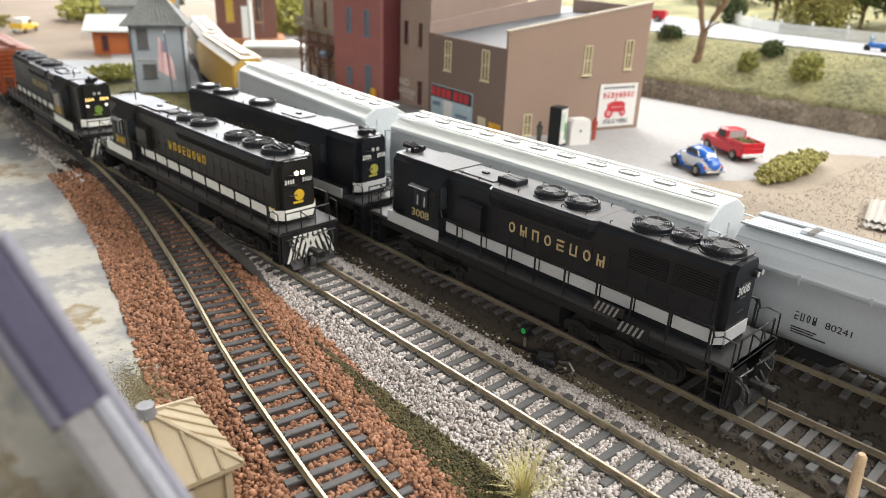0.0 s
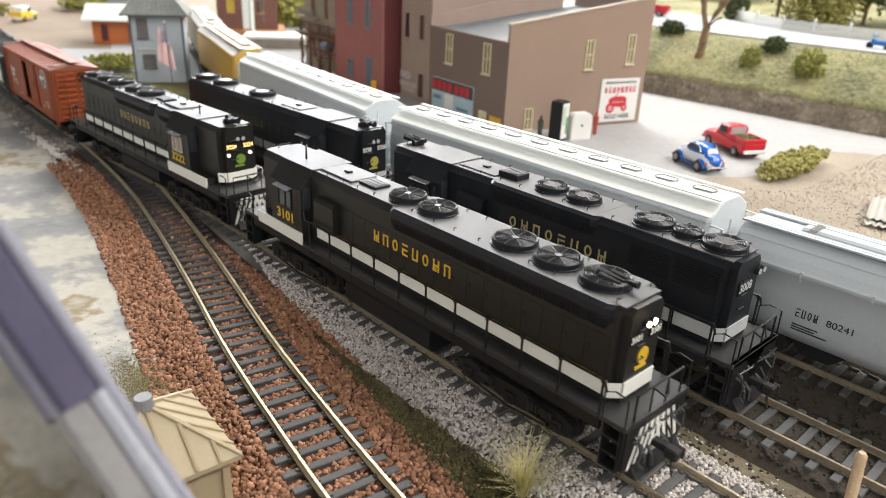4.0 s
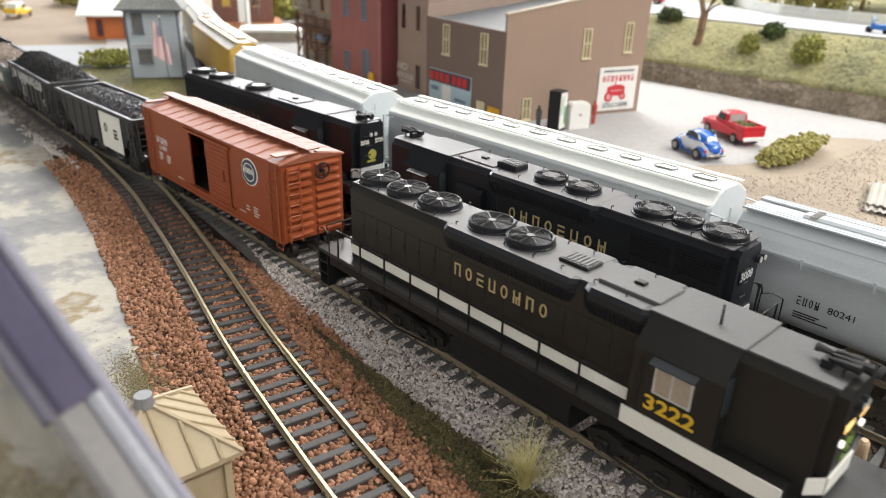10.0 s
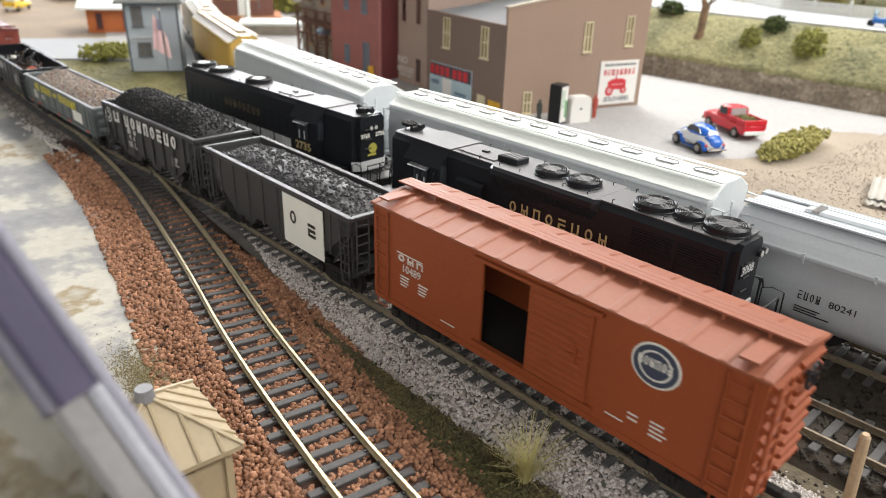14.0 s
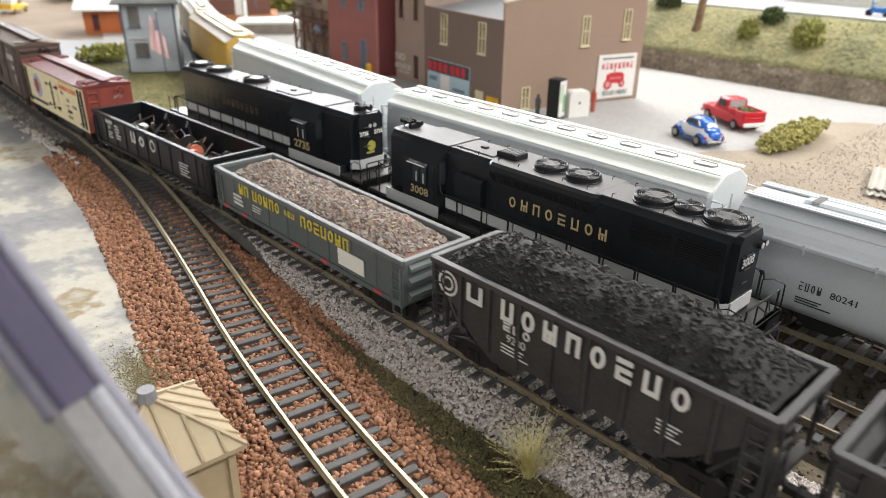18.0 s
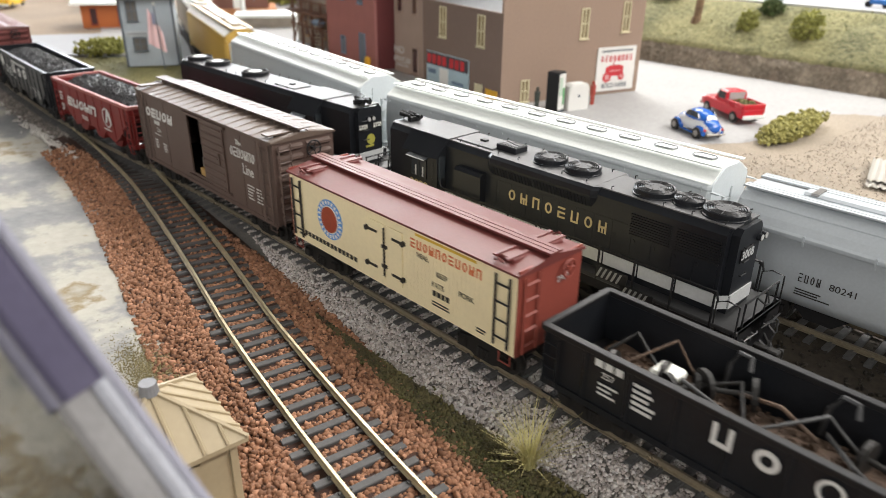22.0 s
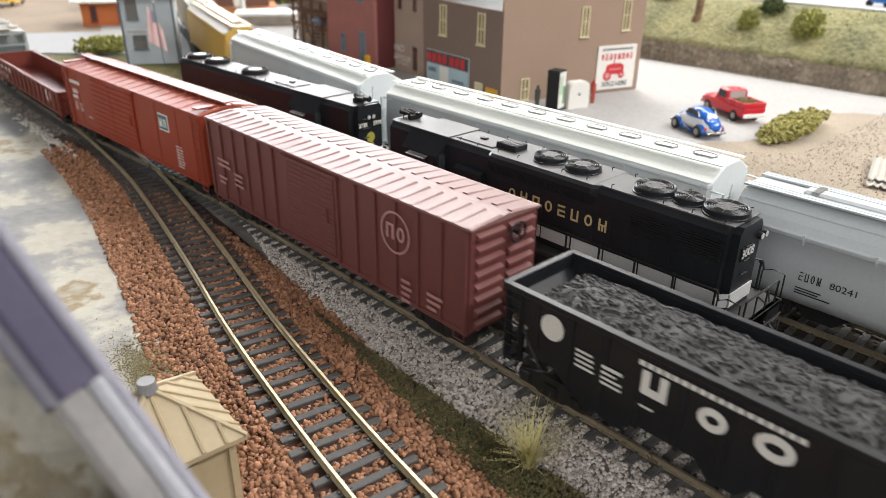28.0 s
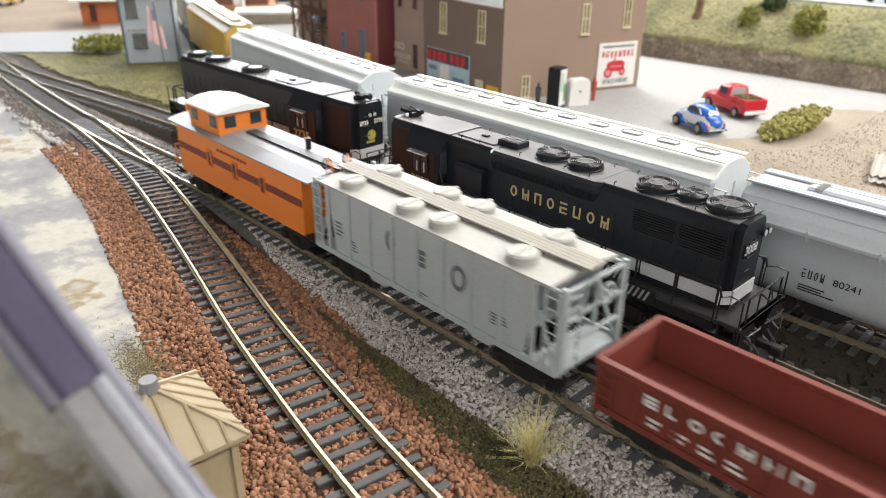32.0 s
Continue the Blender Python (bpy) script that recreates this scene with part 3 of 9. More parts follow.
def corr_end(parent, x, s, w, z0, z1, material, n=8, name="end_panel"):
    """A car end with horizontal pressed ribs."""
    ribs_ = []
    bm = nb()
    box(bm, min(x, x + s * 0.8), max(x, x + s * 0.8), -w / 2, w / 2, z0, z1)
    for i in range(n):
        z = z0 + (z1 - z0) * (i + 0.6) / (n + 0.4)
        hw = w / 2 - 2.2
        d = (z1 - z0) / n * 0.33
        prof = [(x + s * 0.7, z - d), (x + s * 2.3, z - d * 0.35), (x + s * 2.3, z + d * 0.35), (x + s * 0.7, z + d)]
        for a, b in ((-hw, -1.2), (1.2, hw)):
            ribs_.append(prism(nb(), prof, a, b, "y"))
    pn = part(name, bm, material, parent)
    for r_ in ribs_:
        part("rib", r_, material, pn)
    return pn


def boxcar(name, label, L, w, zb, zt, roof_z, body, roof, end_ribs, door=None, door_open=None, roof_n=11, board=True, ribs=(), ladders=True, posts=False, trucks=None):
    """A box car: open doorways go through the near side."""
    e = thing(name, label, "box car", "cars of the moving freight train")
    h = L / 2
    bm = nb()
    y0 = -w / 2
    if door_open:
        a, b, dz0, dz1 = door_open
        box(bm, -h, a, y0, y0 + 0.9, zb, zt)
        box(bm, b, h, y0, y0 + 0.9, zb, zt)
        box(bm, a, b, y0, y0 + 0.9, dz1, zt)
        box(bm, a, b, y0, y0 + 0.9, zb, dz0)
    else:
        box(bm, -h, h, y0, y0 + 0.9, zb, zt)
    box(bm, -h, h, w / 2 - 0.9, w / 2, zb, zt)
    part("side_wall", bm, body, e)
    part("floor", box(nb(), -h, h, y0 + 0.9, w / 2 - 0.9, zb, zb + 1.5), HOLE, e)
    bm = nb()
    for x in (-h, h):
        box(bm, x - 0.5, x + 0.5, y0, y0 + 1.2, zb - 0.4, zt)
    box(bm, -h, h, y0 - 0.35, y0 + 0.2, zb - 1.2, zb + 0.8)
    box(bm, -h, h, y0 - 0.4, y0 + 0.3, zt - 1.3, zt)
    part("side_sill", bm, body, e)
    for s in (-1, 1):
        corr_end(e, s * h, s, w, zb, zt + 0.3, body, end_ribs)
    ew = w / 2 + 0.9
    bm = nb()
    prism(bm, [(-ew, zt - 0.2), (-ew, zt + 0.5), (0, roof_z), (ew, zt + 0.5), (ew, zt - 0.2)], -h - 1.6, h + 1.6)
    part("roof", bm, roof, e)
    for i in range(roof_n + 1):
        x = -h + L * i / roof_n
        bm = nb()
        for s in (-1, 1):
            q = min(1.7, L / roof_n * 0.2)
            n = [(x - q, 0), (x - q * 0.6, q * 0.42), (x + q * 0.6, q * 0.42), (x + q, 0)]
            lo = [bm.verts.new((u, s * (ew - 0.3), zt + 0.5 + v * 0.35)) for u, v in n]
            hi = [bm.verts.new((u, s * 2.5, zt + 0.45 + (roof_z - zt - 0.5) * (1 - 2.5 / ew) + v)) for u, v in n]
            bm.faces.new(lo), bm.faces.new(hi)
            for k in range(3):
                bm.faces.new((lo[k], lo[k + 1], hi[k + 1], hi[k]))
        part("roof_rib", bm, roof, e)
    if board:
        for o in (-2.1, 0, 2.1):
            part("running_board", box(nb(), -h - 2.5, h + 2.5, o - 0.99, o + 0.99, roof_z + 1.5, roof_z + 2.1), roof, e)
        for i in range(12):
            x = -h + L * (i + 0.5) / 12
            part("board_saddle", box(nb(), x - 0.5, x + 0.5, -3, 3, roof_z - 0.2, roof_z + 1.5), roof, e)
        for s in (-1, 1):
            part("end_walk", box(nb(), s * (h - 5) - 2.5, s * (h - 5) + 2.5, -ew + 1, -3, roof_z - 0.6, roof_z + 0.1), roof, e)
    if posts:
        for i in range(posts + 1):
            x = -h + 0.8 + (L - 1.6) * i / posts
            part("side_post", box(nb(), x - 0.8, x + 0.8, y0 - 1.2, y0 + 0.1, zb, zt - 1, 0.25), body, e)
    if door:
        a, b, dz0, dz1, n = door
        bm = nb()
        box(bm, a, b, y0 - 1.0, y0 - 0.2, dz0, dz1, 0.2)
        d = part("door", bm, body, e)
        for i in range(n):
            z = dz0 + (dz1 - dz0) * (i + 0.5) / n
            q = min(0.9, (dz1 - dz0) / n * 0.3)
            part("door_rib", prism(nb(), [(y0 - 0.9, z - q), (y0 - 0.95 - q * 0.6, z), (y0 - 0.9, z + q)], a + 1, b - 1), body, d)
        bm = nb()
        box(bm, b - 4.6, b - 3.8, y0 - 1.9, y0 - 1.2, (dz0 + dz1) / 2 - 3, (dz0 + dz1) / 2 + 3)
        box(bm, b - 8, b - 4, y0 - 1.7, y0 - 1.2, (dz0 + dz1) / 2 - 1.2, (dz0 + dz1) / 2 - 0.4)
        part("latch", bm, body, d)
        lo = min(a, door_open[0]) if door_open else a
        part("door_rail", box(nb(), lo - 3, b + 3, y0 - 1.6, y0, dz1, dz1 + 1.1), body, e)
        part("door_rail", box(nb(), lo - 3, b + 3, y0 - 1.3, y0, dz0 - 1.0, dz0), body, e)
    for x in ribs:
        part("rivet_seam", box(nb(), x - 0.25, x + 0.25, y0 - 0.25, y0 + 0.1, zb + 1, zt - 1.5), body, e)
    if ladders:
        for s in (-1, 1):
            ladder(e, s * (h - 5), y0 - 1.0, zb, zt - 1, 6.5, 7, body)
            ladder(e, s * (h + 2.8), -s * (w / 2 - 5) if s < 0 else -(w / 2 - 5), zb, zt - 1, 6, 7, body, "y")
    brake_wheel(e, h + 3.6, 3.5, zt - 5, 1, CHASSIS)
    brake_wheel(e, -h - 3.6, -3.5, zt - 5, -1, CHASSIS)
    for s in (-1, 1):
        for k in (-1, 1):
            bm = nb()
            x = s * (h - 4)
            tube(bm, [(x - 2.6, k * w / 2, zb), (x - 2.6, k * w / 2, zb - 4), (x + 2.6, k * w / 2, zb - 4), (x + 2.6, k * w / 2, zb)], 0.4, 4)
            part("step", bm, body, e)
    part("underframe", box(box(nb(), -h + 2, h - 2, -4, 4, zb - 3.5, zb), -h * 0.4, h * 0.4, -9, 9, zb - 3, zb), CHASSIS, e)
    bm = nb()
    cyl(bm, (-14, -6, zb - 4), (-2, -6, zb - 4), 2.6, 12)
    tube(bm, [(-30, -8, zb - 2), (30, -8, zb - 2)], 0.5)
    part("brake_gear", bm, CHASSIS, e)
    tx = trucks or h - 18
    for s in (-1, 1):
        freight_truck(e, s * tx)
        coupler(e, s * h, s)
    return e


def open_car(name, label, L, w, zb, zt, body, inside, n_ribs, group="cars of the moving freight train", category="gondola car", end_ribs=3, hopper=False, rim=None, rib_d=0.6, rib_mat=None):
    """A gondola, or an open hopper with sloped ends and bays."""
    e = thing(name, label, category, group)
    h = L / 2
    wall = 0.9
    slope = min(22.0, L * 0.16) if hopper else 0.0
    for s in (-1, 1):
        bm = nb()
        y = s * w / 2
        if hopper:
            prof = [(-h, zt), (h, zt), (h, zt - 5), (h - slope, zb + 3), (h - slope - 10, zb - 3), (h - slope - 24, zb + 1), (-h + slope + 24, zb + 1), (-h + slope + 10, zb - 3), (-h + slope, zb + 3), (-h, zt - 5)]
            prism(bm, prof, min(y, y - s * wall), max(y, y - s * wall), "y")
        else:
            box(bm, -h, h, min(y, y - s * wall), max(y, y - s * wall), zb, zt)
        part("side_wall", bm, body, e)
        for i in range(n_ribs + 1):
            x = -h + 0.9 + (L - 1.8) * i / n_ribs
            lo = zb
            if hopper:
                d = max(0.0, abs(x) - (h - slope)) / slope
                lo = zb + (zt - 8 - zb) * d
            bm = nb()
            yy = y + s * rib_d
            box(bm, x - 0.85, x + 0.85, min(y, yy), max(y, yy), lo, zt - 0.6, 0.3)
            part("side_rib", bm, rib_mat or body, e)
        part("top_chord", box(nb(), -h - 0.4, h + 0.4, min(y - s * wall * 1.3, y + s * 1.4), max(y - s * wall * 1.3, y + s * 1.4), zt - 1.6, zt + 0.2, 0.2), rim or body, e)
        if not hopper:
            part("side_sill", box(nb(), -h, h, min(y, y + s * 0.8), max(y, y + s * 0.8), zb - 0.6, zb + 1.4), body, e)
    for s in (-1, 1):
        if hopper:
            bm = nb()
            prof = [(s * h, zt), (s * (h - 1), zt), (s * (h - 1), zt - 5), (s * (h - slope - 6), zb + 0), (s * (h - slope - 5), zb - 1), (s * h, zt - 5.5)]
            prism(bm, prof, -w / 2 + wall, w / 2 - wall, "y")
            part("slope_sheet", bm, body, e)
            part("end_sill", box(nb(), min(s * h, s * (h - 3)), max(s * h, s * (h - 3)), -w / 2, w / 2, zb - 1, zb + 1.2), body, e)
            for k in (-1, 1):
                for xx in (h - 0.8, h - 6):
                    part("end_post", box(nb(), s * xx - 0.6, s * xx + 0.6, k * (w / 2 - 1.2) - 0.6, k * (w / 2 - 1.2) + 0.6, zb, zt - 5), body, e)
                part("end_brace", tube(nb(), [(s * (h - 0.8), k * (w / 2 - 1.2), zt - 6), (s * (h - 14), k * (w / 2 - 1.2), zb + 1)], 0.6), body, e)
            part("end_platform", box(nb(), min(s * (h - 26), s * (h - 3.2)), max(s * (h - 26), s * (h - 3.2)), -3, 3, zb - 2.5, zb + 0.8), body, e)
            ladder(e, s * (h - 3.5), -w / 2 - 0.9, zb - 1, zt - 2, 5.5, 6, body)
            ladder(e, s * (h + 0.9), -w / 2 + 5, zb - 1, zt - 2, 6, 6, body, "y")
        else:
            corr_end(e, s * (h - 0.8), s, w, zb, zt, body, end_ribs)
            ladder(e, s * (h - 3.5), -w / 2 - 1.2, zb, zt - 3, 5.0, 4, body)
        part("end_chord", box(nb(), min(s * (h - 1.2), s * (h + 1.2)), max(s * (h - 1.2), s * (h + 1.2)), -w / 2 - 0.6, w / 2 + 0.6, zt - 1.6, zt + 0.25, 0.2), rim or body, e)
        brake_wheel(e, s * (h + 2.8), s * 5, zt - 6, s, CHASSIS, 3.0)
        for k in (-1, 1):
            bm = nb()
            x = s * (h - 3.5)
            tube(bm, [(x - 2.4, k * (w / 2 + 0.5), zb), (x - 2.4, k * (w / 2 + 0.5), zb - 4), (x + 2.4, k * (w / 2 + 0.5), zb - 4), (x + 2.4, k * (w / 2 + 0.5), zb)], 0.4, 4)
            part("step", bm, body, e)
    if hopper:
        for i, c in enumerate((-0.33, 0, 0.33)):
            bm = nb()
            x = c * (L - 2 * slope)
            prism(bm, [(x - 13, zb + 4), (x + 13, zb + 4), (x + 4, zb - 6), (x - 4, zb - 6)], -w / 2 + 3, w / 2 - 3, "y")
            part("bay", bm, body, e)
        part("inner_lining", box(nb(), -h + 8, h - 8, -w / 2 + wall, w / 2 - wall, zb + 4, zt - 9), inside, e)
        part("centre_sill", box(nb(), -h + 2, h - 2, -2.5, 2.5, zb - 3, zb), CHASSIS, e)
    else:
        part("floor", box(nb(), -h + 0.8, h - 0.8, -w / 2 + wall, w / 2 - wall, zb - 0.2, zb + 2.2), inside, e)
        part("underframe", box(box(nb(), -h + 2, h - 2, -4, 4, zb - 4, zb - 0.3), -h * 0.5, h * 0.5, -10, 10, zb - 2.6, zb - 0.3), CHASSIS, e)
    for s in (-1, 1):
        freight_truck(e, s * (h - 17))
        coupler(e, s * h, s)
    return e

# ---- diesel locomotives ----
# roof black lightened: glare from above is put into its colour
HOODGREY = mat("black_roof_with_glare", (0.075, 0.075, 0.076), 0.55, var=0.2, bump=0.03)
WINDOWP = mat("silver_window_frame", (0.5, 0.5, 0.48), 0.4, metal=0.3)
GLASSD = mat("dark_glass", (0.03, 0.035, 0.04), 0.08, var=0.1, bump=0)
FIGUREG = mat("green_emblem", (0.15, 0.25, 0.04), 0.5)
GRILLE = mat("dark_grey_grille", (0.03, 0.03, 0.031), 0.5, var=0.2, spec=0.3)
FANWIRE = mat("grey_fan_wire", (0.05, 0.05, 0.051), 0.4, metal=0.3, var=0.2, bump=0)
OLIVEBLK = mat("olive_black_paint", (0.0155, 0.015, 0.0135), 0.42, var=0.25, bump=0.1, spec=0.4)
CABINSIDE = mat("tan_cab_interior", (0.3, 0.25, 0.19), 0.7, var=0.2)
LAMPDIM = mat("white_marker_lamp", (1.0, 0.95, 0.85), 0.3, emit=0.8, bump=0)
HOSE = mat("black_rubber_hose", (0.035, 0.035, 0.036), 0.4, var=0.3, bump=0)
OLIVEG = mat("olive_emblem", (0.3, 0.28, 0.05), 0.5)


def loco_fan(parent, x, z, r, material=None, centre=None, y=0.0, rings=6, spokes=8):
    """A roof fan: a raised shroud round a dark well, covered by a wire grille and a hub plate."""
    bm = nb()
    prof = [(r + 0.5, z - 0.6), (r + 0.3, z + 0.2), (r, z + 0.4), (r, z + 1.9), (r - 0.35, z + 2.3), (r - 0.9, z + 2.1), (r - 1.0, z + 0.7), (0.0, z + 0.7)]
    seg, loops = 30, []
    for q, h in prof[:-1]:
        loops.append([bm.verts.new((x + q * math.cos(2 * math.pi * k / seg), y + q * math.sin(2 * math.pi * k / seg), h)) for k in range(seg)])
    for A, B in zip(loops, loops[1:]):
        for k in range(seg):
            bm.faces.new((A[k], A[(k + 1) % seg], B[(k + 1) % seg], B[k]))
    bm.faces.new(loops[-1]), bm.faces.new(loops[0][::-1])
    f = part("fan", bm, material or BLACK, parent)
    bm = nb()
    for k in range(rings):
        torus(bm, (x, y, z + 2.15), (0, 0, 1), (r - 0.6) * (0.36 + 0.6 * k / (rings - 1)), 0.17, 26, 4)
    for k in range(spokes):
        a = 2 * math.pi * k / spokes + 0.2
        tube(bm, [(x + r * 0.2 * math.cos(a), y + r * 0.2 * math.sin(a), z + 2.25), (x + r * 0.95 * math.cos(a), y + r * 0.95 * math.sin(a), z + 2.25)], 0.2, 4)
    part("grille", bm, FANWIRE, f)
    for k in range(7):
        a = 2 * math.pi * k / 7
        bm = nb()
        c, d = (x + r * 0.15 * math.cos(a), y + r * 0.15 * math.sin(a)), (x + r * 0.84 * math.cos(a), y + r * 0.84 * math.sin(a))
        u, v = -math.sin(a) * r * 0.16, math.cos(a) * r * 0.16
        bm.faces.new([bm.verts.new(p) for p in ((c[0] - u, c[1] - v, z + 0.8), (d[0] - u, d[1] - v, z + 0.8), (d[0] + u, d[1] + v, z + 1.6), (c[0] + u, c[1] + v, z + 1.4))])
        part("blade", bm, GRILLE, f)
    part("hub", cyl(nb(), (x, y, z + 1.9), (x, y, z + 2.35), r * (0.5 if centre else 0.16), 18), centre or FANWIRE, f)
    return f


def loco_truck(parent, x, s):
    bm = nb()
    box(bm, x - 20, x + 20, -7, 7, 5, 9, 0.5)
    tr = part("truck", bm, CHASSIS, parent)
    for k in (-1, 1):
        bm = nb()
        y = k * 13.4
        ya, yb = min(y, y - k * 1.8), max(y, y - k * 1.8)
        prof = [(x - 25, 5.5), (x - 25, 8.6), (x - 19, 10.6), (x - 13, 9.3), (x - 4, 10.2), (x + 4, 10.2), (x + 13, 9.3), (x + 19, 10.6), (x + 25, 8.6), (x + 25, 5.5), (x + 20, 4.0), (x + 11, 6.2), (x + 5, 3.6), (x - 5, 3.6), (x - 11, 6.2), (x - 20, 4.0)]
        prism(bm, prof, ya, yb, "y")
        for a in (-19.5, 0, 19.5):
            box(bm, x + a - 2.2, x + a + 2.2, min(y, y + k * 1.4), max(y, y + k * 1.4), 3.8, 7.8, 0.4)
            cyl(bm, (x + a, y + k * 1.2, 5.8), (x + a, y + k * 2.0, 5.8), 1.4, 10)
        for a in (-9.8, 9.8):
            for q in (-1.6, 0, 1.6):
                cyl(bm, (x + a + q, y + k * 0.5, 6.0), (x + a + q, y + k * 0.5, 9.4), 0.75, 8)
            cyl(bm, (x + a * 1.35, y + k * 0.9, 8.6), (x + a * 1.35 + 5, y + k * 0.9, 8.6), 1.2, 10)
        tube(bm, [(x - 22, y + k * 0.8, 4.4), (x, y + k * 1.0, 2.6), (x + 22, y + k * 0.8, 4.4)], 0.45)
        part("sideframe", bm, TRUCKM, tr)
    for a in (-19.5, 0, 19.5):
        wheelset(tr, x + a, 5.6)
    return tr


def locomotive(name, label, H, d, number, short=19.0, cab=25.0, fans=(), small=(), front="hood", letters=(0, 40, 8), stripe=None, gold=None, flared=None, glow=False, fan_hub=None, group="", panels=(), box_at=None, bulge=None, lit=False, roof=None, grilles=(), numbers_gold=None, boards=None, band=(23.2, 28.0, 14.95), one_board=False, deck_end=11.0, emblem=None, paint=None, shade=None, box_h=1.5):
    """A high-nosed road switcher. d=1: the cab is at the +x end. Measures run along the hood from its middle, + towards the cab."""
    stripe, gold = stripe or WHITEP, gold or GOLD
    roof = roof or HOODGREY
    paint = paint or BLACK
    e = thing(name, label, "locomotive", group)
    X = lambda u: d * u
    bx = lambda bm, a, b, *q: box(bm, min(X(a), X(b)), max(X(a), X(b)), *q)
    h = H / 2
    zd, zt, hw = 20.5, 51.0, 10.8
    fl = h + deck_end
    # frame and walkway
    bm = nb()
    bx(bm, -fl, fl, -6, 6, 12, zd - 1.5)
    bx(bm, -fl, fl, -16.6, 16.6, zd - 1.6, zd, 0.25)
    part("walkway", bm, ROOFBLK, e)
    for s in (-1, 1):
        bm = nb()
        y = s * 16.4
        bx(bm, -fl + 9, fl - 9, min(y, y - s * 1.2), max(y, y - s * 1.2), zd - 5.2, zd - 0.3)
        part("side_sill", bm, CHASSIS, e)
    # long hood
    c0, c1 = h - short - cab, h - short
    bm = nb()
    ch = 2.2
    prof = [(-hw, zd - 0.2), (-hw, zt - ch), (-hw + ch, zt), (hw - ch, zt), (hw, zt - ch), (hw, zd - 0.2)]
    prism(bm, prof, min(X(-h + 3), X(c0)), max(X(-h + 3), X(c0)))
    prism(bm, [(y * 0.72, z if z < 40 else z - 0.2) for y, z in prof], min(X(-h), X(-h + 3.2)), max(X(-h), X(-h + 3.2)))
    lh = part("long_hood", bm, paint, e)
    part("hood_roof", bx(nb(), -h + 2, c0, -hw + 2.0, hw - 2.0, zt - 0.1, zt + 0.35), roof, e)
    # hood doors, hinges and latches
    nd = int((c0 + h - 6) / 8.2)
    for i in range(nd):
        u = -h + 4 + 8.2 * i
        for s in (-1, 1):
            bm = nb()
            y = s * hw
            bx(bm, u + 0.3, u + 7.9, min(y, y + s * 0.14), max(y, y + s * 0.14), zd + 8.5, zt - 9.5)
            bx(bm, u + 6.8, u + 7.5, min(y, y + s * 0.4), max(y, y + s * 0.4), zd + 15, zd + 16.2)
            part("hood_door", bm, paint, lh)
    for a, b, z0, z1 in grilles:
        for s in (-1, 1):
            bm = nb()
            y = s * hw
            for k in range(9):
                z = z0 + (z1 - z0) * (k + 0.5) / 9
                bx(bm, a, b, min(y, y + s * 0.55), max(y, y + s * 0.55), z - 0.35, z + 0.15)
            part("grille", bm, CHASSIS, lh)
    for a, b in flared or ():
        lo, hi = min(X(a), X(b)), max(X(a), X(b))
        for s in (-1, 1):
            bm = nb()
            rows = []
            for x, k in ((lo, 0.0), (lo + 2.2, 1.0), (hi - 2.2, 1.0), (hi, 0.0)):
                prof_ = [(hw - 0.3, 42.6 + 2 * (1 - k)), (hw + 0.2 + 1.5 * k, 47.4), (hw + 0.1 + 1.8 * k, 48.4), (hw + 0.1 + 1.5 * k, zt - 0.7), (hw - 1.4 + 1.7 * k, zt + 0.36), (hw - 2.6, zt + 0.36)]
                rows.append([bm.verts.new((x, s * y_, z_)) for y_, z_ in prof_])
            for A, B in zip(rows, rows[1:]):
                for k in range(len(A) - 1):
                    bm.faces.new((A[k], A[k + 1], B[k + 1], B[k]))
            bm.faces.new(rows[0]), bm.faces.new(rows[-1][::-1])
            fr = part("flared_radiator", bm, BLACK, e)
            bm = nb()
            n_ = int((hi - lo - 9) / 1.6)
            for k in range(n_ + 1):
                x = lo + 4.5 + (hi - lo - 9) * k / n_
                tube(bm, [(x, s * (hw + 0.15), 43.4), (x, s * (hw + 1.55), 47.1)], 0.28, 4)
            part("radiator_slat", bm, CHASSIS, fr)
        part("flare_roof", box(nb(), lo + 2.2, hi - 2.2, -hw - 0.2, hw + 0.2, zt + 0.1, zt + 0.42), roof, e)
    # cab
    cw, ct = 16.2, 51.5
    bm = nb()
    prism(bm, [(-cw, zd - 0.2), (-cw, ct - 8.0), (-cw + 6.2, ct), (cw - 6.2, ct), (cw, ct - 8.0), (cw, zd - 0.2)], min(X(c0), X(c1)), max(X(c0), X(c1)))
    cb_ = part("cab", bm, paint, e)
    part("cab_roof", bx(nb(), c0 - 0.6, c1 + 0.6, -cw + 6.0, cw - 6.0, ct - 0.05, ct + 0.4, 0.15), roof, e)
    m0 = (c0 + c1) / 2
    for s in (-1, 1):
        bm = nb()
        y = s * cw
        bx(bm, m0 - 5.0, m0 + 5.0, min(y, y + s * 0.2), max(y, y + s * 0.2), zd + 12.6, zd + 20.6)
        wd = part("cab_window", bm, GLASSD if shade is None else CABINSIDE, e)
        bm = nb()
        t_ = 0.55
        for a in (-5.4, -0.5, 4.9):
            bx(bm, m0 + a, m0 + a + t_, min(y, y + s * 0.55), max(y, y + s * 0.55), zd + 12.2, zd + 21)
        for z in (12.2, 20.5):
            bx(bm, m0 - 5.4, m0 + 5.45, min(y, y + s * 0.5), max(y, y + s * 0.5), zd + z, zd + z + t_)
        part("window_frame", bm, WINDOWP if shade else BLACK, wd)
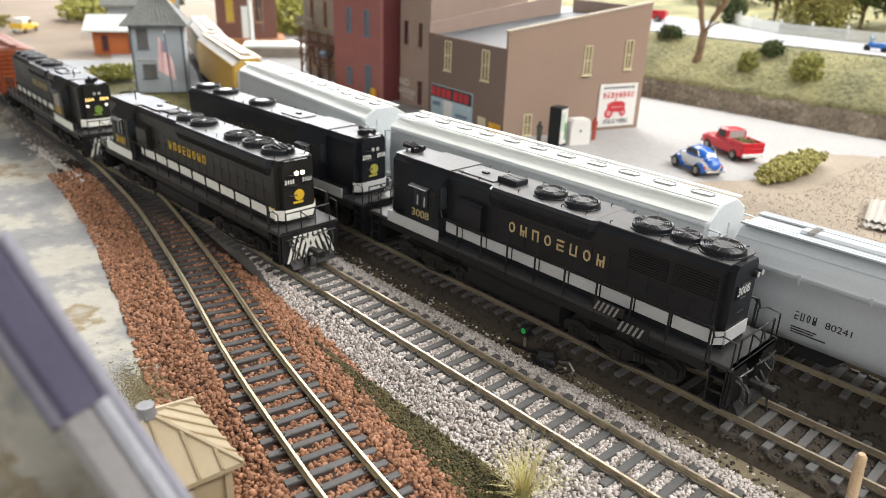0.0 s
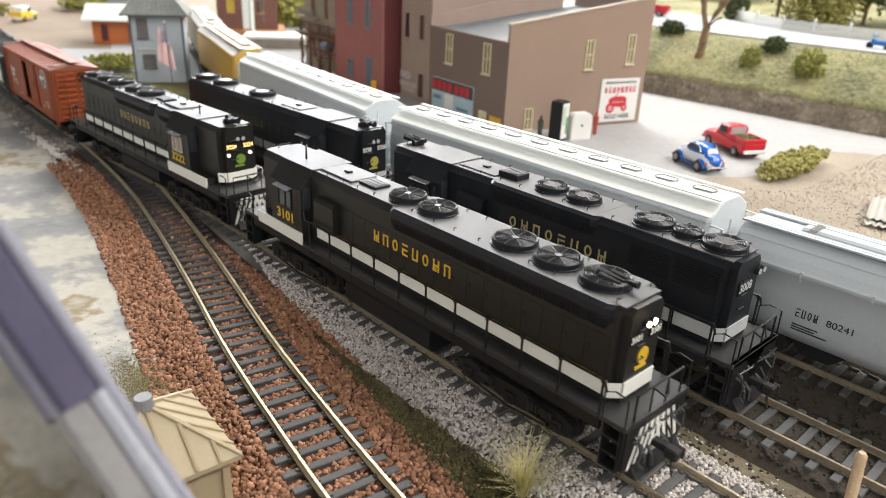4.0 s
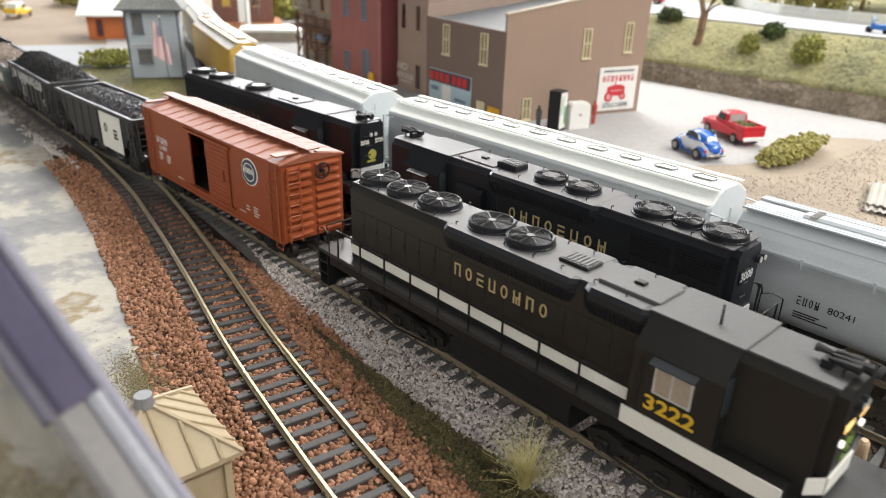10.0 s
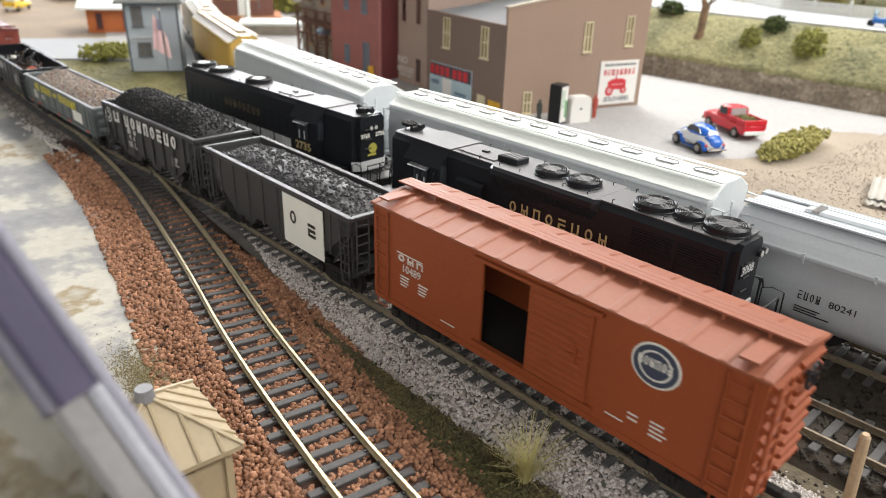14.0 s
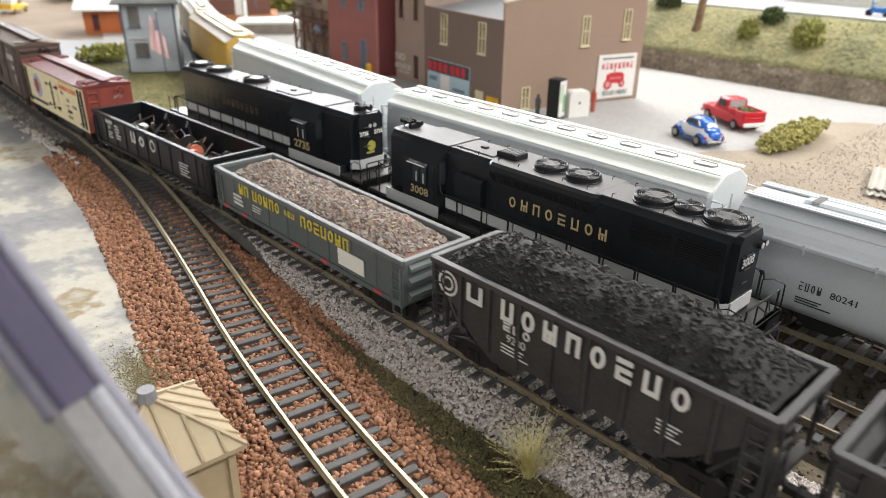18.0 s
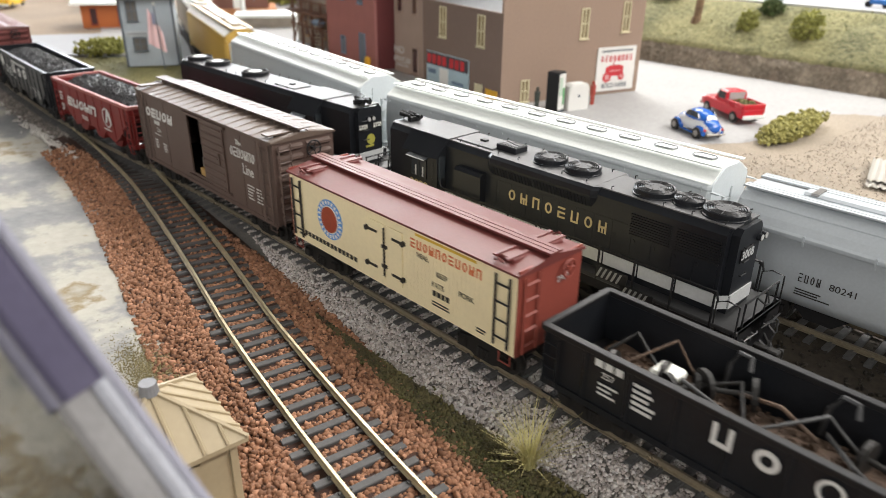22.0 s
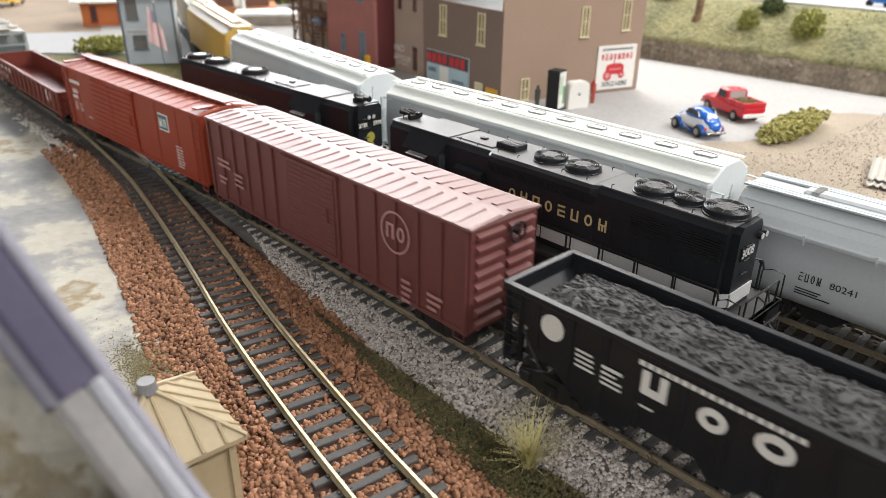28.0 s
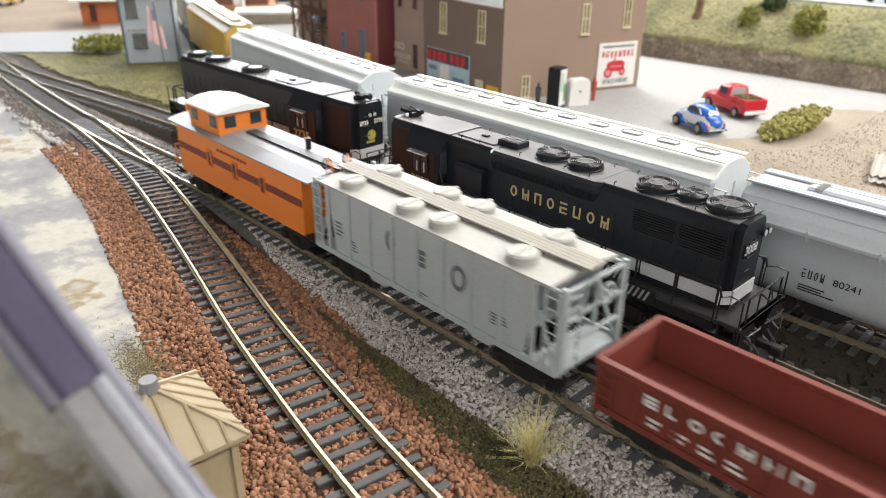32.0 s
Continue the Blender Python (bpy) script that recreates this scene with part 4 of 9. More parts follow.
        if not shade and not lit:
            bm = nb()
            for a in (-3.2, 1.6):
                bx(bm, m0 + a, m0 + a + 0.5, min(y, y + s * 0.6), max(y, y + s * 0.6), zd + 12.8, zd + 17.5)
            part("sash", bm, GREYSTR, wd)
            # added pale tube: light caught on the sunshade's edge, painted as a part
            part("rain_gutter", tube(nb(), [(X(m0 - 6), y + s * 2.6, zd + 21.75), (X(m0 + 6), y + s * 2.6, zd + 21.75)], 0.2, 5), GREYSTR, e)
        bm = nb()
        tube(bm, [(X(m0 - 9.4), y + s * 0.1, zd + 6), (X(m0 - 9.4), y + s * 0.7, zd + 7), (X(m0 - 9.4), y + s * 0.7, zd + 20), (X(m0 - 9.4), y + s * 0.1, zd + 21)], 0.24, 4)
        part("cab_grab", bm, paint, e)
        bm = nb()
        prism(bm, [(y, zd + 22.2), (y + s * 2.6, zd + 21.3), (y + s * 2.6, zd + 21.65), (y, zd + 22.6)], min(X(m0 - 6.4), X(m0 + 6.4)), max(X(m0 - 6.4), X(m0 + 6.4)))
        part("sunshade", bm, shade or BLACK, e)
    for s in (-1, 1):
        part("cab_end_window", bx(nb(), c1, c1 + 0.5, s * 13.4 - 1.9, s * 13.4 + 1.9, zd + 14, zd + 24), GLASSD, e)
        part("cab_end_window", bx(nb(), c0 - 0.5, c0, s * 13.4 - 1.9, s * 13.4 + 1.9, zd + 14, zd + 24), GLASSD, e)
    # short hood
    bm = nb()
    prism(bm, prof, min(X(c1), X(h - 3)), max(X(c1), X(h - 3)))
    prism(bm, [(y * 0.68, z) for y, z in prof], min(X(h - 3.2), X(h)), max(X(h - 3.2), X(h)))
    part("short_hood", bm, paint, e)
    part("nose_roof", bx(nb(), c1, h - 2.2, -hw + 2.0, hw - 2.0, zt - 0.1, zt + 0.4), roof, e)
    # white band along the walkway
    for s in (-1, 1):
        y = s * hw
        for u0 in np.arange(-h + 3, c0 - 6, 15.0):
            u1 = min(u0 + band[2], c0 - 0.5)
            part("white_band", bx(nb(), u0, u1, min(y + s * 0.3, y + s * 0.65), max(y + s * 0.3, y + s * 0.65), band[0], band[1]), stripe, e)
        if gold is GOLD:
            part("gold_line", bx(nb(), -h + 3, c0, min(y + s * 0.3, y + s * 0.66), max(y + s * 0.3, y + s * 0.66), band[1] + 0.05, band[1] + 0.5), gold, e)
        y = s * (cw + 0.05)
        part("cab_band", bx(nb(), c0 - 1, h - 6, min(y, y + s * 0.5), max(y, y + s * 0.5), zd - 1.2, zd + 4.2), stripe, e)
        yy = s * 11.5
        part("battery_box", bx(nb(), c1, h - 6, min(yy, s * cw), max(yy, s * cw), zd - 0.1, zd + 4.0), paint, e)
    for u in (-h, h):
        part("end_band", bx(nb(), u - 0.2 if u > 0 else u - 0.5, u + 0.5 if u > 0 else u + 0.2, -hw * 0.7, hw * 0.7, 22.5, 27.5), stripe, e)
    for u in (-h, h):
        for s in (-1, 1):
            a, b = X(u), X(u - math.copysign(3.1, u))
            bm = nb()
            vs_ = [bm.verts.new(p) for p in ((a, s * hw * 0.7, 22.5), (b, s * (hw + 0.35), 22.5), (b, s * (hw + 0.35), 27.6), (a, s * hw * 0.7, 27.6))]
            bm.faces.new(vs_)
            for v in list(bm.verts):
                v.co.y += s * 0.35
            part("corner_band", bm, stripe, e)
    # roof equipment
    for u, r in fans:
        loco_fan(e, X(u), zt + 0.6, r, None, fan_hub)
    for u, r in small:
        loco_fan(e, X(u), zt + 0.6, r, None, None)
    for a, b, w_, z_ in panels:
        pn = part("roof_hatch", bx(nb(), a, b, -w_, w_, zt + 0.2, zt + z_, 0.25), roof, e)
        part("vent", bx(nb(), (a + b) / 2 - 1.6, (a + b) / 2 + 1.6, -1.2, 1.2, zt + z_ - 0.1, zt + z_ + 0.8, 0.2), CHASSIS, pn)
    if box_at is not None:
        bm = bx(nb(), box_at - 5.5, box_at + 5.5, -4, 4, zt + 0.2, zt + box_h, 0.4)
        pn = part("intake_box", bm, BLACK, e)
        bm = nb()
        for k in range(6):
            bx(bm, box_at - 4.5 + 1.6 * k, box_at - 3.6 + 1.6 * k, -3, 3, zt + box_h - 0.05, zt + box_h + 0.25)
        part("intake_slat", bm, HOODGREY, pn)
    if bulge:
        a, b = bulge
        bm = nb()
        prism(bm, [(-hw, 29.5), (-hw - 3.6, 29.5), (-hw - 3.6, 41), (-hw - 2.4, 42.5), (-hw, 42.5)], min(X(a), X(b)), max(X(a), X(b)))
        part("blower_duct", bm, paint, e)
    r = random.Random(7)
    for u in np.arange(-h + 6, c0, 11.0):
        for s in (-1, 1):
            y = s * (hw - 2.6)
            x = X(u + r.uniform(-1, 1))
            part("lift_ring", tube(nb(), [(x, y, zt), (x, y, zt + 1.5), (x + 0.9, y, zt + 1.8)], 0.25, 4), BLACK, e)
    # horn on the nose
    bm = nb()
    x = X(-h + 9) if lit and front == "hood" else X(h - 8)
    for y, l, q in ((-2.2, 7, 1.3), (0, 9, 1.5), (2.2, 6, 1.2)):
        cyl(bm, (x, y, zt + 3.0), (x + X(l), y, zt + 3.0), 0.5, 8, q)
    cyl(bm, (x - X(4), 1, zt + 3), (x, 1, zt + 3), 1.2, 8, 0.5)
    box(bm, x - 1.2, x + 1.2, -3, 3, zt, zt + 2.6)
    part("horn", bm, CHASSIS, e)
    if lit:
        part("antenna", cyl(nb(), (X(m0 + 3), -3, ct), (X(m0 + 3), -3, ct + 6), 0.45, 8, 0.3), CHASSIS, e)
    bm = nb()
    tube(bm, [(X(h - 4), -3.2, zt + 0.3), (X(h - 4), -3.2, zt + 2), (X(h - 4), 3.2, zt + 2), (X(h - 4), 3.2, zt + 0.3)], 0.28, 4)
    for k in range(3):
        z = zd + 14 + 5 * k
        for u in (-h - 0.8, h + 0.8):
            tube(bm, [(X(u), -5.5, z), (X(u + math.copysign(0.7, u)), -5.5, z), (X(u + math.copysign(0.7, u)), -1.5, z), (X(u), -1.5, z)], 0.25, 4)
    part("grab_iron", bm, CHASSIS, e)
    # headlights and number boards on both ends
    for u in (-h, h):
        o = math.copysign(1, u)
        bm = nb()
        single = one_board and u < 0
        hy = 7.4 if single else 0.4
        for y in (-1.55, 1.55):
            cyl(bm, (X(u), y + hy, 45.0), (X(u + o * 1.4), y + hy, 45.0), 1.3, 14)
        hl = part("headlight", bm, BLACK, e)
        on = lit and u == (-h if front == "hood" else h)
        for y in (-1.55, 1.55):
            part("lens", cyl(nb(), (X(u + o * 1.35), y + hy, 45.0), (X(u + o * 1.6), y + hy, 45.0), 1.05, 14), LAMPON if on and not glow else WINDOWP, hl)
        for y in ((-1.0,) if single else (-4.6, 5.0)):
            nbm = nb()
            k = 1.5 if single else 1.0
            bx(nbm, u + o * 0.02, u + o * 0.5, y - 2.9 * k, y + 2.9 * k, 41 - 1.6 * k, 41 + 1.6 * k)
            pl = part("number_board", nbm, CHASSIS, e)
            writing("number", boards or number, 2.9 * k, NUMGLOW if glow and on else (GREYSTR if single else WHITEP), pl, pose(X(u + o * 0.56) * MM, y * MM, 41.0 * MM, 90, 0, 90 if X(o) > 0 else -90), bold=0.06)
        if glow and on:
            for y in (-6.4, 6.0):
                part("class_lamp", cyl(nb(), (X(u + o * 0.1), y, 36.8), (X(u + o * 0.9), y, 36.8), 0.95, 12), LAMPDIM, e)
        if emblem:
            ebm = nb()
            cyl(ebm, (X(u + o * 0.1), 0.4, 34), (X(u + o * 0.45), 0.4, 34), 2.7, 20)
            bx(ebm, u + o * 0.1, u + o * 0.45, -3.0, 2.4, 30.0, 31.0)
            part("emblem", ebm, emblem, e)
    if numbers_gold is not None:
        writing("cab_number", number, 5.0 if one_board else 6.0, numbers_gold, e, side(X(m0), zd + 8.6, -cw - 0.3), wide=1.25, bold=0.05 if one_board else 0.16)
    # the name along the hood, as plain blocks
    a, b, n = letters
    bars(e, min(X(a), X(b)), max(X(a), X(b)), n, 4.6, 37.2, -hw - 0.3, gold, "company_lettering", 0.45, 0, 0.22)
    # fuel tank and trucks
    bm = nb()
    prism(bm, [(-14, 4.5), (-15.5, 7), (-15.5, 13), (-13, 15.5), (13, 15.5), (15.5, 13), (15.5, 7), (14, 4.5)], -26, 26)
    part("fuel_tank", bm, CHASSIS, e)
    for s in (-1, 1):
        bm = nb()
        cyl(bm, (-30, s * 14, 16.4), (26, s * 14, 16.4), 2.2, 12)
        part("air_tank", bm, CHASSIS, e)
    for s in (-1, 1):
        loco_truck(e, s * (h - 36), s)
    # ends: pilot, steps, coupler, hoses, end rails
    for s in (-1, 1):
        x = s * fl
        bm = nb()
        box(bm, min(x, x - s * 1.5), max(x, x - s * 1.5), -15.5, 15.5, 5.0, zd)
        prism(bm, [(x - s * 1, 2.2), (x + s * 3.2, 2.2), (x + s * 0.5, 6)], -12, 12, "y")
        pi = part("pilot", bm, CHASSIS, e)
        bm = nb()
        for k in range(-5, 5):
            y0 = k * 2.9 + (1.0 if k < 0 else 0.4)
            sg = 1 if k < 0 else -1
            vs_ = [bm.verts.new((x + s * 0.12, y, z)) for y, z in ((y0, 4.6), (y0 + 1.6, 4.6), (y0 + 1.6 + sg * 4.5, 17.6), (y0 + sg * 4.5, 17.6))]
            bm.faces.new(vs_)
        part("pilot_stripe", bm, stripe if lit else CHASSIS, pi)
        coupler(e, x, s, 9.0)
        for k in (-1, 1):
            bm = nb()
            for q in range(3):
                box(bm, min(x - s * 1.5, x - s * 7), max(x - s * 1.5, x - s * 7), min(k * 12.5, k * 16.6), max(k * 12.5, k * 16.6), 4.6 + q * 5, 5.4 + q * 5)
            for xx in (1.6, 7.2):
                box(bm, x - s * xx - 0.3, x - s * xx + 0.3, min(k * 12.5, k * 16.6), max(k * 12.5, k * 16.6), 4.6, zd - 1)
            part("step", bm, CHASSIS, e)
            bm = nb()
            tube(bm, [(x - s * 1, k * 16.2, 6), (x - s * 0.6, k * 16.4, 14), (x - s * 0.8, k * 16.2, zd + 9), (x - s * 5, k * 16.2, zd + 9.6), (x - s * 8.4, k * 16.2, zd + 8), (x - s * 8.4, k * 16.2, zd)], 0.3)
            part("corner_rail", bm, CHASSIS, e)
            bm = nb()
            tube(bm, [(x, k * 4, 9.5), (x + s * 2.5, k * 4.4, 7.5), (x + s * 3.0, k * 4.8, 4)], 0.55)
            tube(bm, [(x, k * 7, 11), (x + s * 2, k * 7.4, 8), (x + s * 2.2, k * 7.4, 5.5)], 0.45)
            tube(bm, [(x, k * 9.6, 13), (x + s * 2.6, k * 9.8, 11), (x + s * 1.6, k * 10.2, 7), (x + s * 3.0, k * 9.2, 5)], 0.4)
            tube(bm, [(x, k * 11.6, 16), (x + s * 2.0, k * 11.9, 15), (x + s * 2.6, k * 11.2, 10.5)], 0.35)
            part("air_hose", bm, HOSE, e)
            bm = nb()
            for q in (4.4, 7.2, 9.8, 11.8):
                cyl(bm, (x - s * 0.2, k * q, 16.6 - q * 0.2), (x + s * 1.2, k * q, 16.2 - q * 0.2), 0.6, 8, 0.4)
            tube(bm, [(x + s * 0.6, k * 1.5, 15.5), (x + s * 2.2, k * 6, 17.4), (x + s * 1.4, k * 13.5, 16.8)], 0.32, 5)
            part("glad_hand", bm, HOSE, e)
        bm = nb()
        tube(bm, [(x - s * 0.8, -12, zd), (x - s * 0.8, -12, zd + 8.5), (x - s * 0.8, 12, zd + 8.5), (x - s * 0.8, 12, zd)], 0.38)
        for y in (-4, 4):
            tube(bm, [(x - s * 0.8, y, zd), (x - s * 0.8, y, zd + 8.5)], 0.3)
        if deck_end < 20:
            tube(bm, [(x - s * 0.8, -4, zd + 8), (x + s * 1.4, -1, zd + 5), (x + s * 1.4, 1, zd + 5), (x - s * 0.8, 4, zd + 8)], 0.3)
        part("end_rail", bm, CHASSIS, e)
    # side handrails
    for s in (-1, 1):
        us = list(np.arange(-h + 1, c0 - 4, 15.0))
        for u in us:
            bm = nb()
            tube(bm, [(X(u), s * 16.3, zd - 3.5), (X(u), s * 16.3, zd + 11)], 0.42)
            box(bm, X(u) - 0.6, X(u) + 0.6, min(s * 15.8, s * 16.8), max(s * 15.8, s * 16.8), zd + 10.4, zd + 11.6)
            part("stanchion", bm, CHASSIS, e)
        bm = nb()
        tube(bm, [(X(-fl + 8), s * 16.3, zd + 8), (X(-h + 0.5), s * 16.3, zd + 11.2)] + [(X(u), s * 16.3, zd + 11.2) for u in us] + [(X(c0 - 3), s * 16.2, zd + 11), (X(c0 - 1), s * 15.6, zd + 14)], 0.4)
        part("handrail", bm, CHASSIS, e)
    return e

# ---- refrigerator car, covered hoppers, caboose ----
CREAM = mat("cream_yellow_boards", (0.8, 0.7, 0.45), 0.5, var=0.06, fine=600)
OXIDE = mat("red_oxide_roof", (0.13, 0.03, 0.026), 0.55, var=0.15)
OXIDEEND = mat("boxcar_red_end", (0.23, 0.05, 0.035), 0.55, var=0.12)
INK = mat("black_ink", (0.02, 0.018, 0.015), 0.6, var=0.1)
REDINK = mat("orange_red_ink", (0.6, 0.16, 0.06), 0.6, var=0.1)
BLUEINK = mat("blue_ink", (0.12, 0.28, 0.6), 0.6, var=0.1)
RUSTINK = mat("rust_red_ink", (0.3, 0.05, 0.02), 0.6, var=0.15)


def reefer(name, label, L, w, zb, zt, roof_z):
    e = thing(name, label, "refrigerator car", "cars of the moving freight train")
    h, y0 = L / 2, -w / 2
    for s in (-1, 1):
        n = 64
        for q in range(2):
            bm = nb()
            for i in range(n // 2):
                x = -h + L * (i + q * n // 2) / n
                y = s * w / 2
                box(bm, x + 0.03, x + L / n - 0.03, min(y, y - s * 1), max(y, y - s * 1), zb, zt)
            part("board_siding", bm, CREAM, e)
        part("side_backing", box(nb(), -h, h, min(s * w / 2 - s * 0.25, s * w / 2 - s * 1), max(s * w / 2 - s * 0.25, s * w / 2 - s * 1), zb, zt), CREAM, e)
        x = s * h
        part("end_wall", box(nb(), min(x, x + s * 0.6), max(x, x + s * 0.6), -w / 2, w / 2, zb, zt + 1.5), OXIDEEND, e)
        ladder(e, x + s * 1.4, -w / 2 + 5.5, zb + 1, zt - 1, 6.5, 5, OXIDEEND, "y", 0.45)
        ladder(e, x - s * 5.5, y0 - 0.8, zb + 2, zt - 2, 6.0, 4, INK, "x", 0.45)
        brake_wheel(e, x + s * 2.2, s * 7, zt - 4, s, OXIDEEND, 3.0)
        for k in (-1, 1):
            bm = nb()
            hx = s * (h - 9)
            box(bm, hx - 4, hx + 4, min(k * 5, k * 12), max(k * 5, k * 12), zt + 0.9, zt + 2.4, 0.3)
            for q in (-2.6, 2.6):
                box(bm, hx + q - 0.7, hx + q + 0.7, min(k * 4, k * 14), max(k * 4, k * 14), zt + 2.2, zt + 2.9)
            tube(bm, [(hx - 2, k * 14.4, zt + 1.4), (hx, k * 15, zt + 2.6), (hx + 2, k * 14.4, zt + 1.4)], 0.45)
            part("ice_hatch", bm, OXIDE, e)
            st = nb()
            xx = s * (h - 4)
            tube(st, [(xx - 2.4, k * w / 2, zb), (xx - 2.4, k * w / 2, zb - 4), (xx + 2.4, k * w / 2, zb - 4), (xx + 2.4, k * w / 2, zb)], 0.4, 4)
            part("step", st, OXIDEEND, e)
        freight_truck(e, s * (h - 16))
        coupler(e, x, s)
    ew = w / 2 + 1
    part("roof", prism(nb(), [(-ew, zt - 0.4), (-ew, zt + 0.4), (0, roof_z), (ew, zt + 0.4), (ew, zt - 0.4)], -h - 1.2, h + 1.2), OXIDE, e)
    for o in (-2.2, 0, 2.2):
        part("running_board", box(nb(), -h - 2, h + 2, o - 0.9, o + 0.9, roof_z + 0.4, roof_z + 1.2), OXIDE, e)
    # insulated double door with black strap hinges
    for a, b in ((-10, -0.2), (0.2, 10)):
        dr = part("door", box(nb(), a, b, y0 - 0.5, y0, zb + 3.5, zt - 4), CREAM, e)
        for z in (zb + 7, zt - 8):
            bm = nb()
            sgn = -1 if a < 0 else 1
            ox = a if a < 0 else b
            box(bm, min(ox, ox - sgn * 5.5), max(ox, ox - sgn * 5.5), y0 - 0.9, y0 - 0.4, z - 0.45, z + 0.45)
            cyl(bm, (ox + sgn * 0.6, y0 - 1.2, z), (ox + sgn * 0.6, y0 - 0.2, z), 1.1, 10)
            part("hinge", bm, INK, dr)
    bm = nb()
    tube(bm, [(0.2, y0 - 1.0, zb + 5), (0.2, y0 - 1.0, zt - 5)], 0.4)
    for z in (zb + 9, zb + 17):
        box(bm, -1.2, 1.6, y0 - 1.2, y0 - 0.5, z - 0.6, z + 0.6)
    part("latch", bm, INK, e)
    part("underframe", box(nb(), -h + 3, h - 3, -7, 7, zb - 3.4, zb), CHASSIS, e)
    # round herald and the lines of print
    disc(e, "herald_ring", -36, (zb + zt) / 2 + 1.5, y0 - 0.1, 8.6, BLUEINK)
    disc(e, "herald_field", -36, (zb + zt) / 2 + 1.5, y0 - 0.3, 6.0, WHITEP)
    for k in range(22):
        a_ = 2 * math.pi * k / 22
        bm = nb()
        for v in box(bm, -0.5, 0.5, y0 - 0.32, y0 - 0.2, -0.7, 0.7).verts:
            v.co = Vector((-36 + (7.3 + v.co.z) * math.sin(a_) + v.co.x * math.cos(a_), v.co.y, (zb + zt) / 2 + 1.5 + (7.3 + v.co.z) * math.cos(a_) - v.co.x * math.sin(a_)))
        part("herald_dash", bm, WHITEP, e)
    disc(e, "herald_centre", -36, (zb + zt) / 2 + 1.5, y0 - 0.45, 5.6, RUSTINK)
    bars(e, -56, -18, 14, 2.0, zb + 4.5, y0 - 0.1, INK, "route_name", 0.3)
    bars(e, 14, 50, 11, 3.4, zt - 5.8, y0 - 0.1, REDINK, "company_lettering", 0.3)
    lines(e, 17, zt - 1.6, y0 - 0.1, 1, 34, GOLD, 0.9)
    writing("word", "VEAL", 2.8, INK, e, side(21, zt - 9.6, y0 - 0.25))
    writing("word", "BEEF", 2.8, INK, e, side(31, zt - 13.6, y0 - 0.25))
    writing("word", "PORK", 2.8, INK, e, side(43, zt - 16.6, y0 - 0.25))
    writing("word", "FATS", 2.8, INK, e, side(29, zt - 18, y0 - 0.25))
    bars(e, 26, 35, 4, 2.0, zt - 21.4, y0 - 0.1, INK, "small_lettering", 0.3)
    lines(e, 26, zb + 5.0, y0 - 0.1, 2, 12, INK, 0.5, 1.1)
    lines(e, 48, zb + 4.0, y0 - 0.1, 2, 5, INK, 0.5, 1.1)
    bars(e, -60, -55, 3, 0.9, zb + 3, y0 - 0.1, INK, "small_lettering", 0.2)
    return e


GREYCH = mat("light_grey_hopper_paint", (0.56, 0.605, 0.625), 0.5, var=0.08, broad=30)
BLUECH = mat("blue_grey_hopper_paint", (0.44, 0.475, 0.5), 0.5, var=0.08, broad=30)
WHITEHOP = mat("white_roof_paint", (0.74, 0.77, 0.74), 0.5, var=0.08, broad=30)
RIMDARK = mat("dark_grey_hatch_rim", (0.16, 0.17, 0.17), 0.5, var=0.2)
GREYHOP = mat("grey_green_hopper_paint", (0.36, 0.4, 0.405), 0.55, var=0.14, broad=40)
YELLOWHOP = mat("ochre_yellow_hopper_paint", (0.5, 0.32, 0.07), 0.5, var=0.12, broad=40)


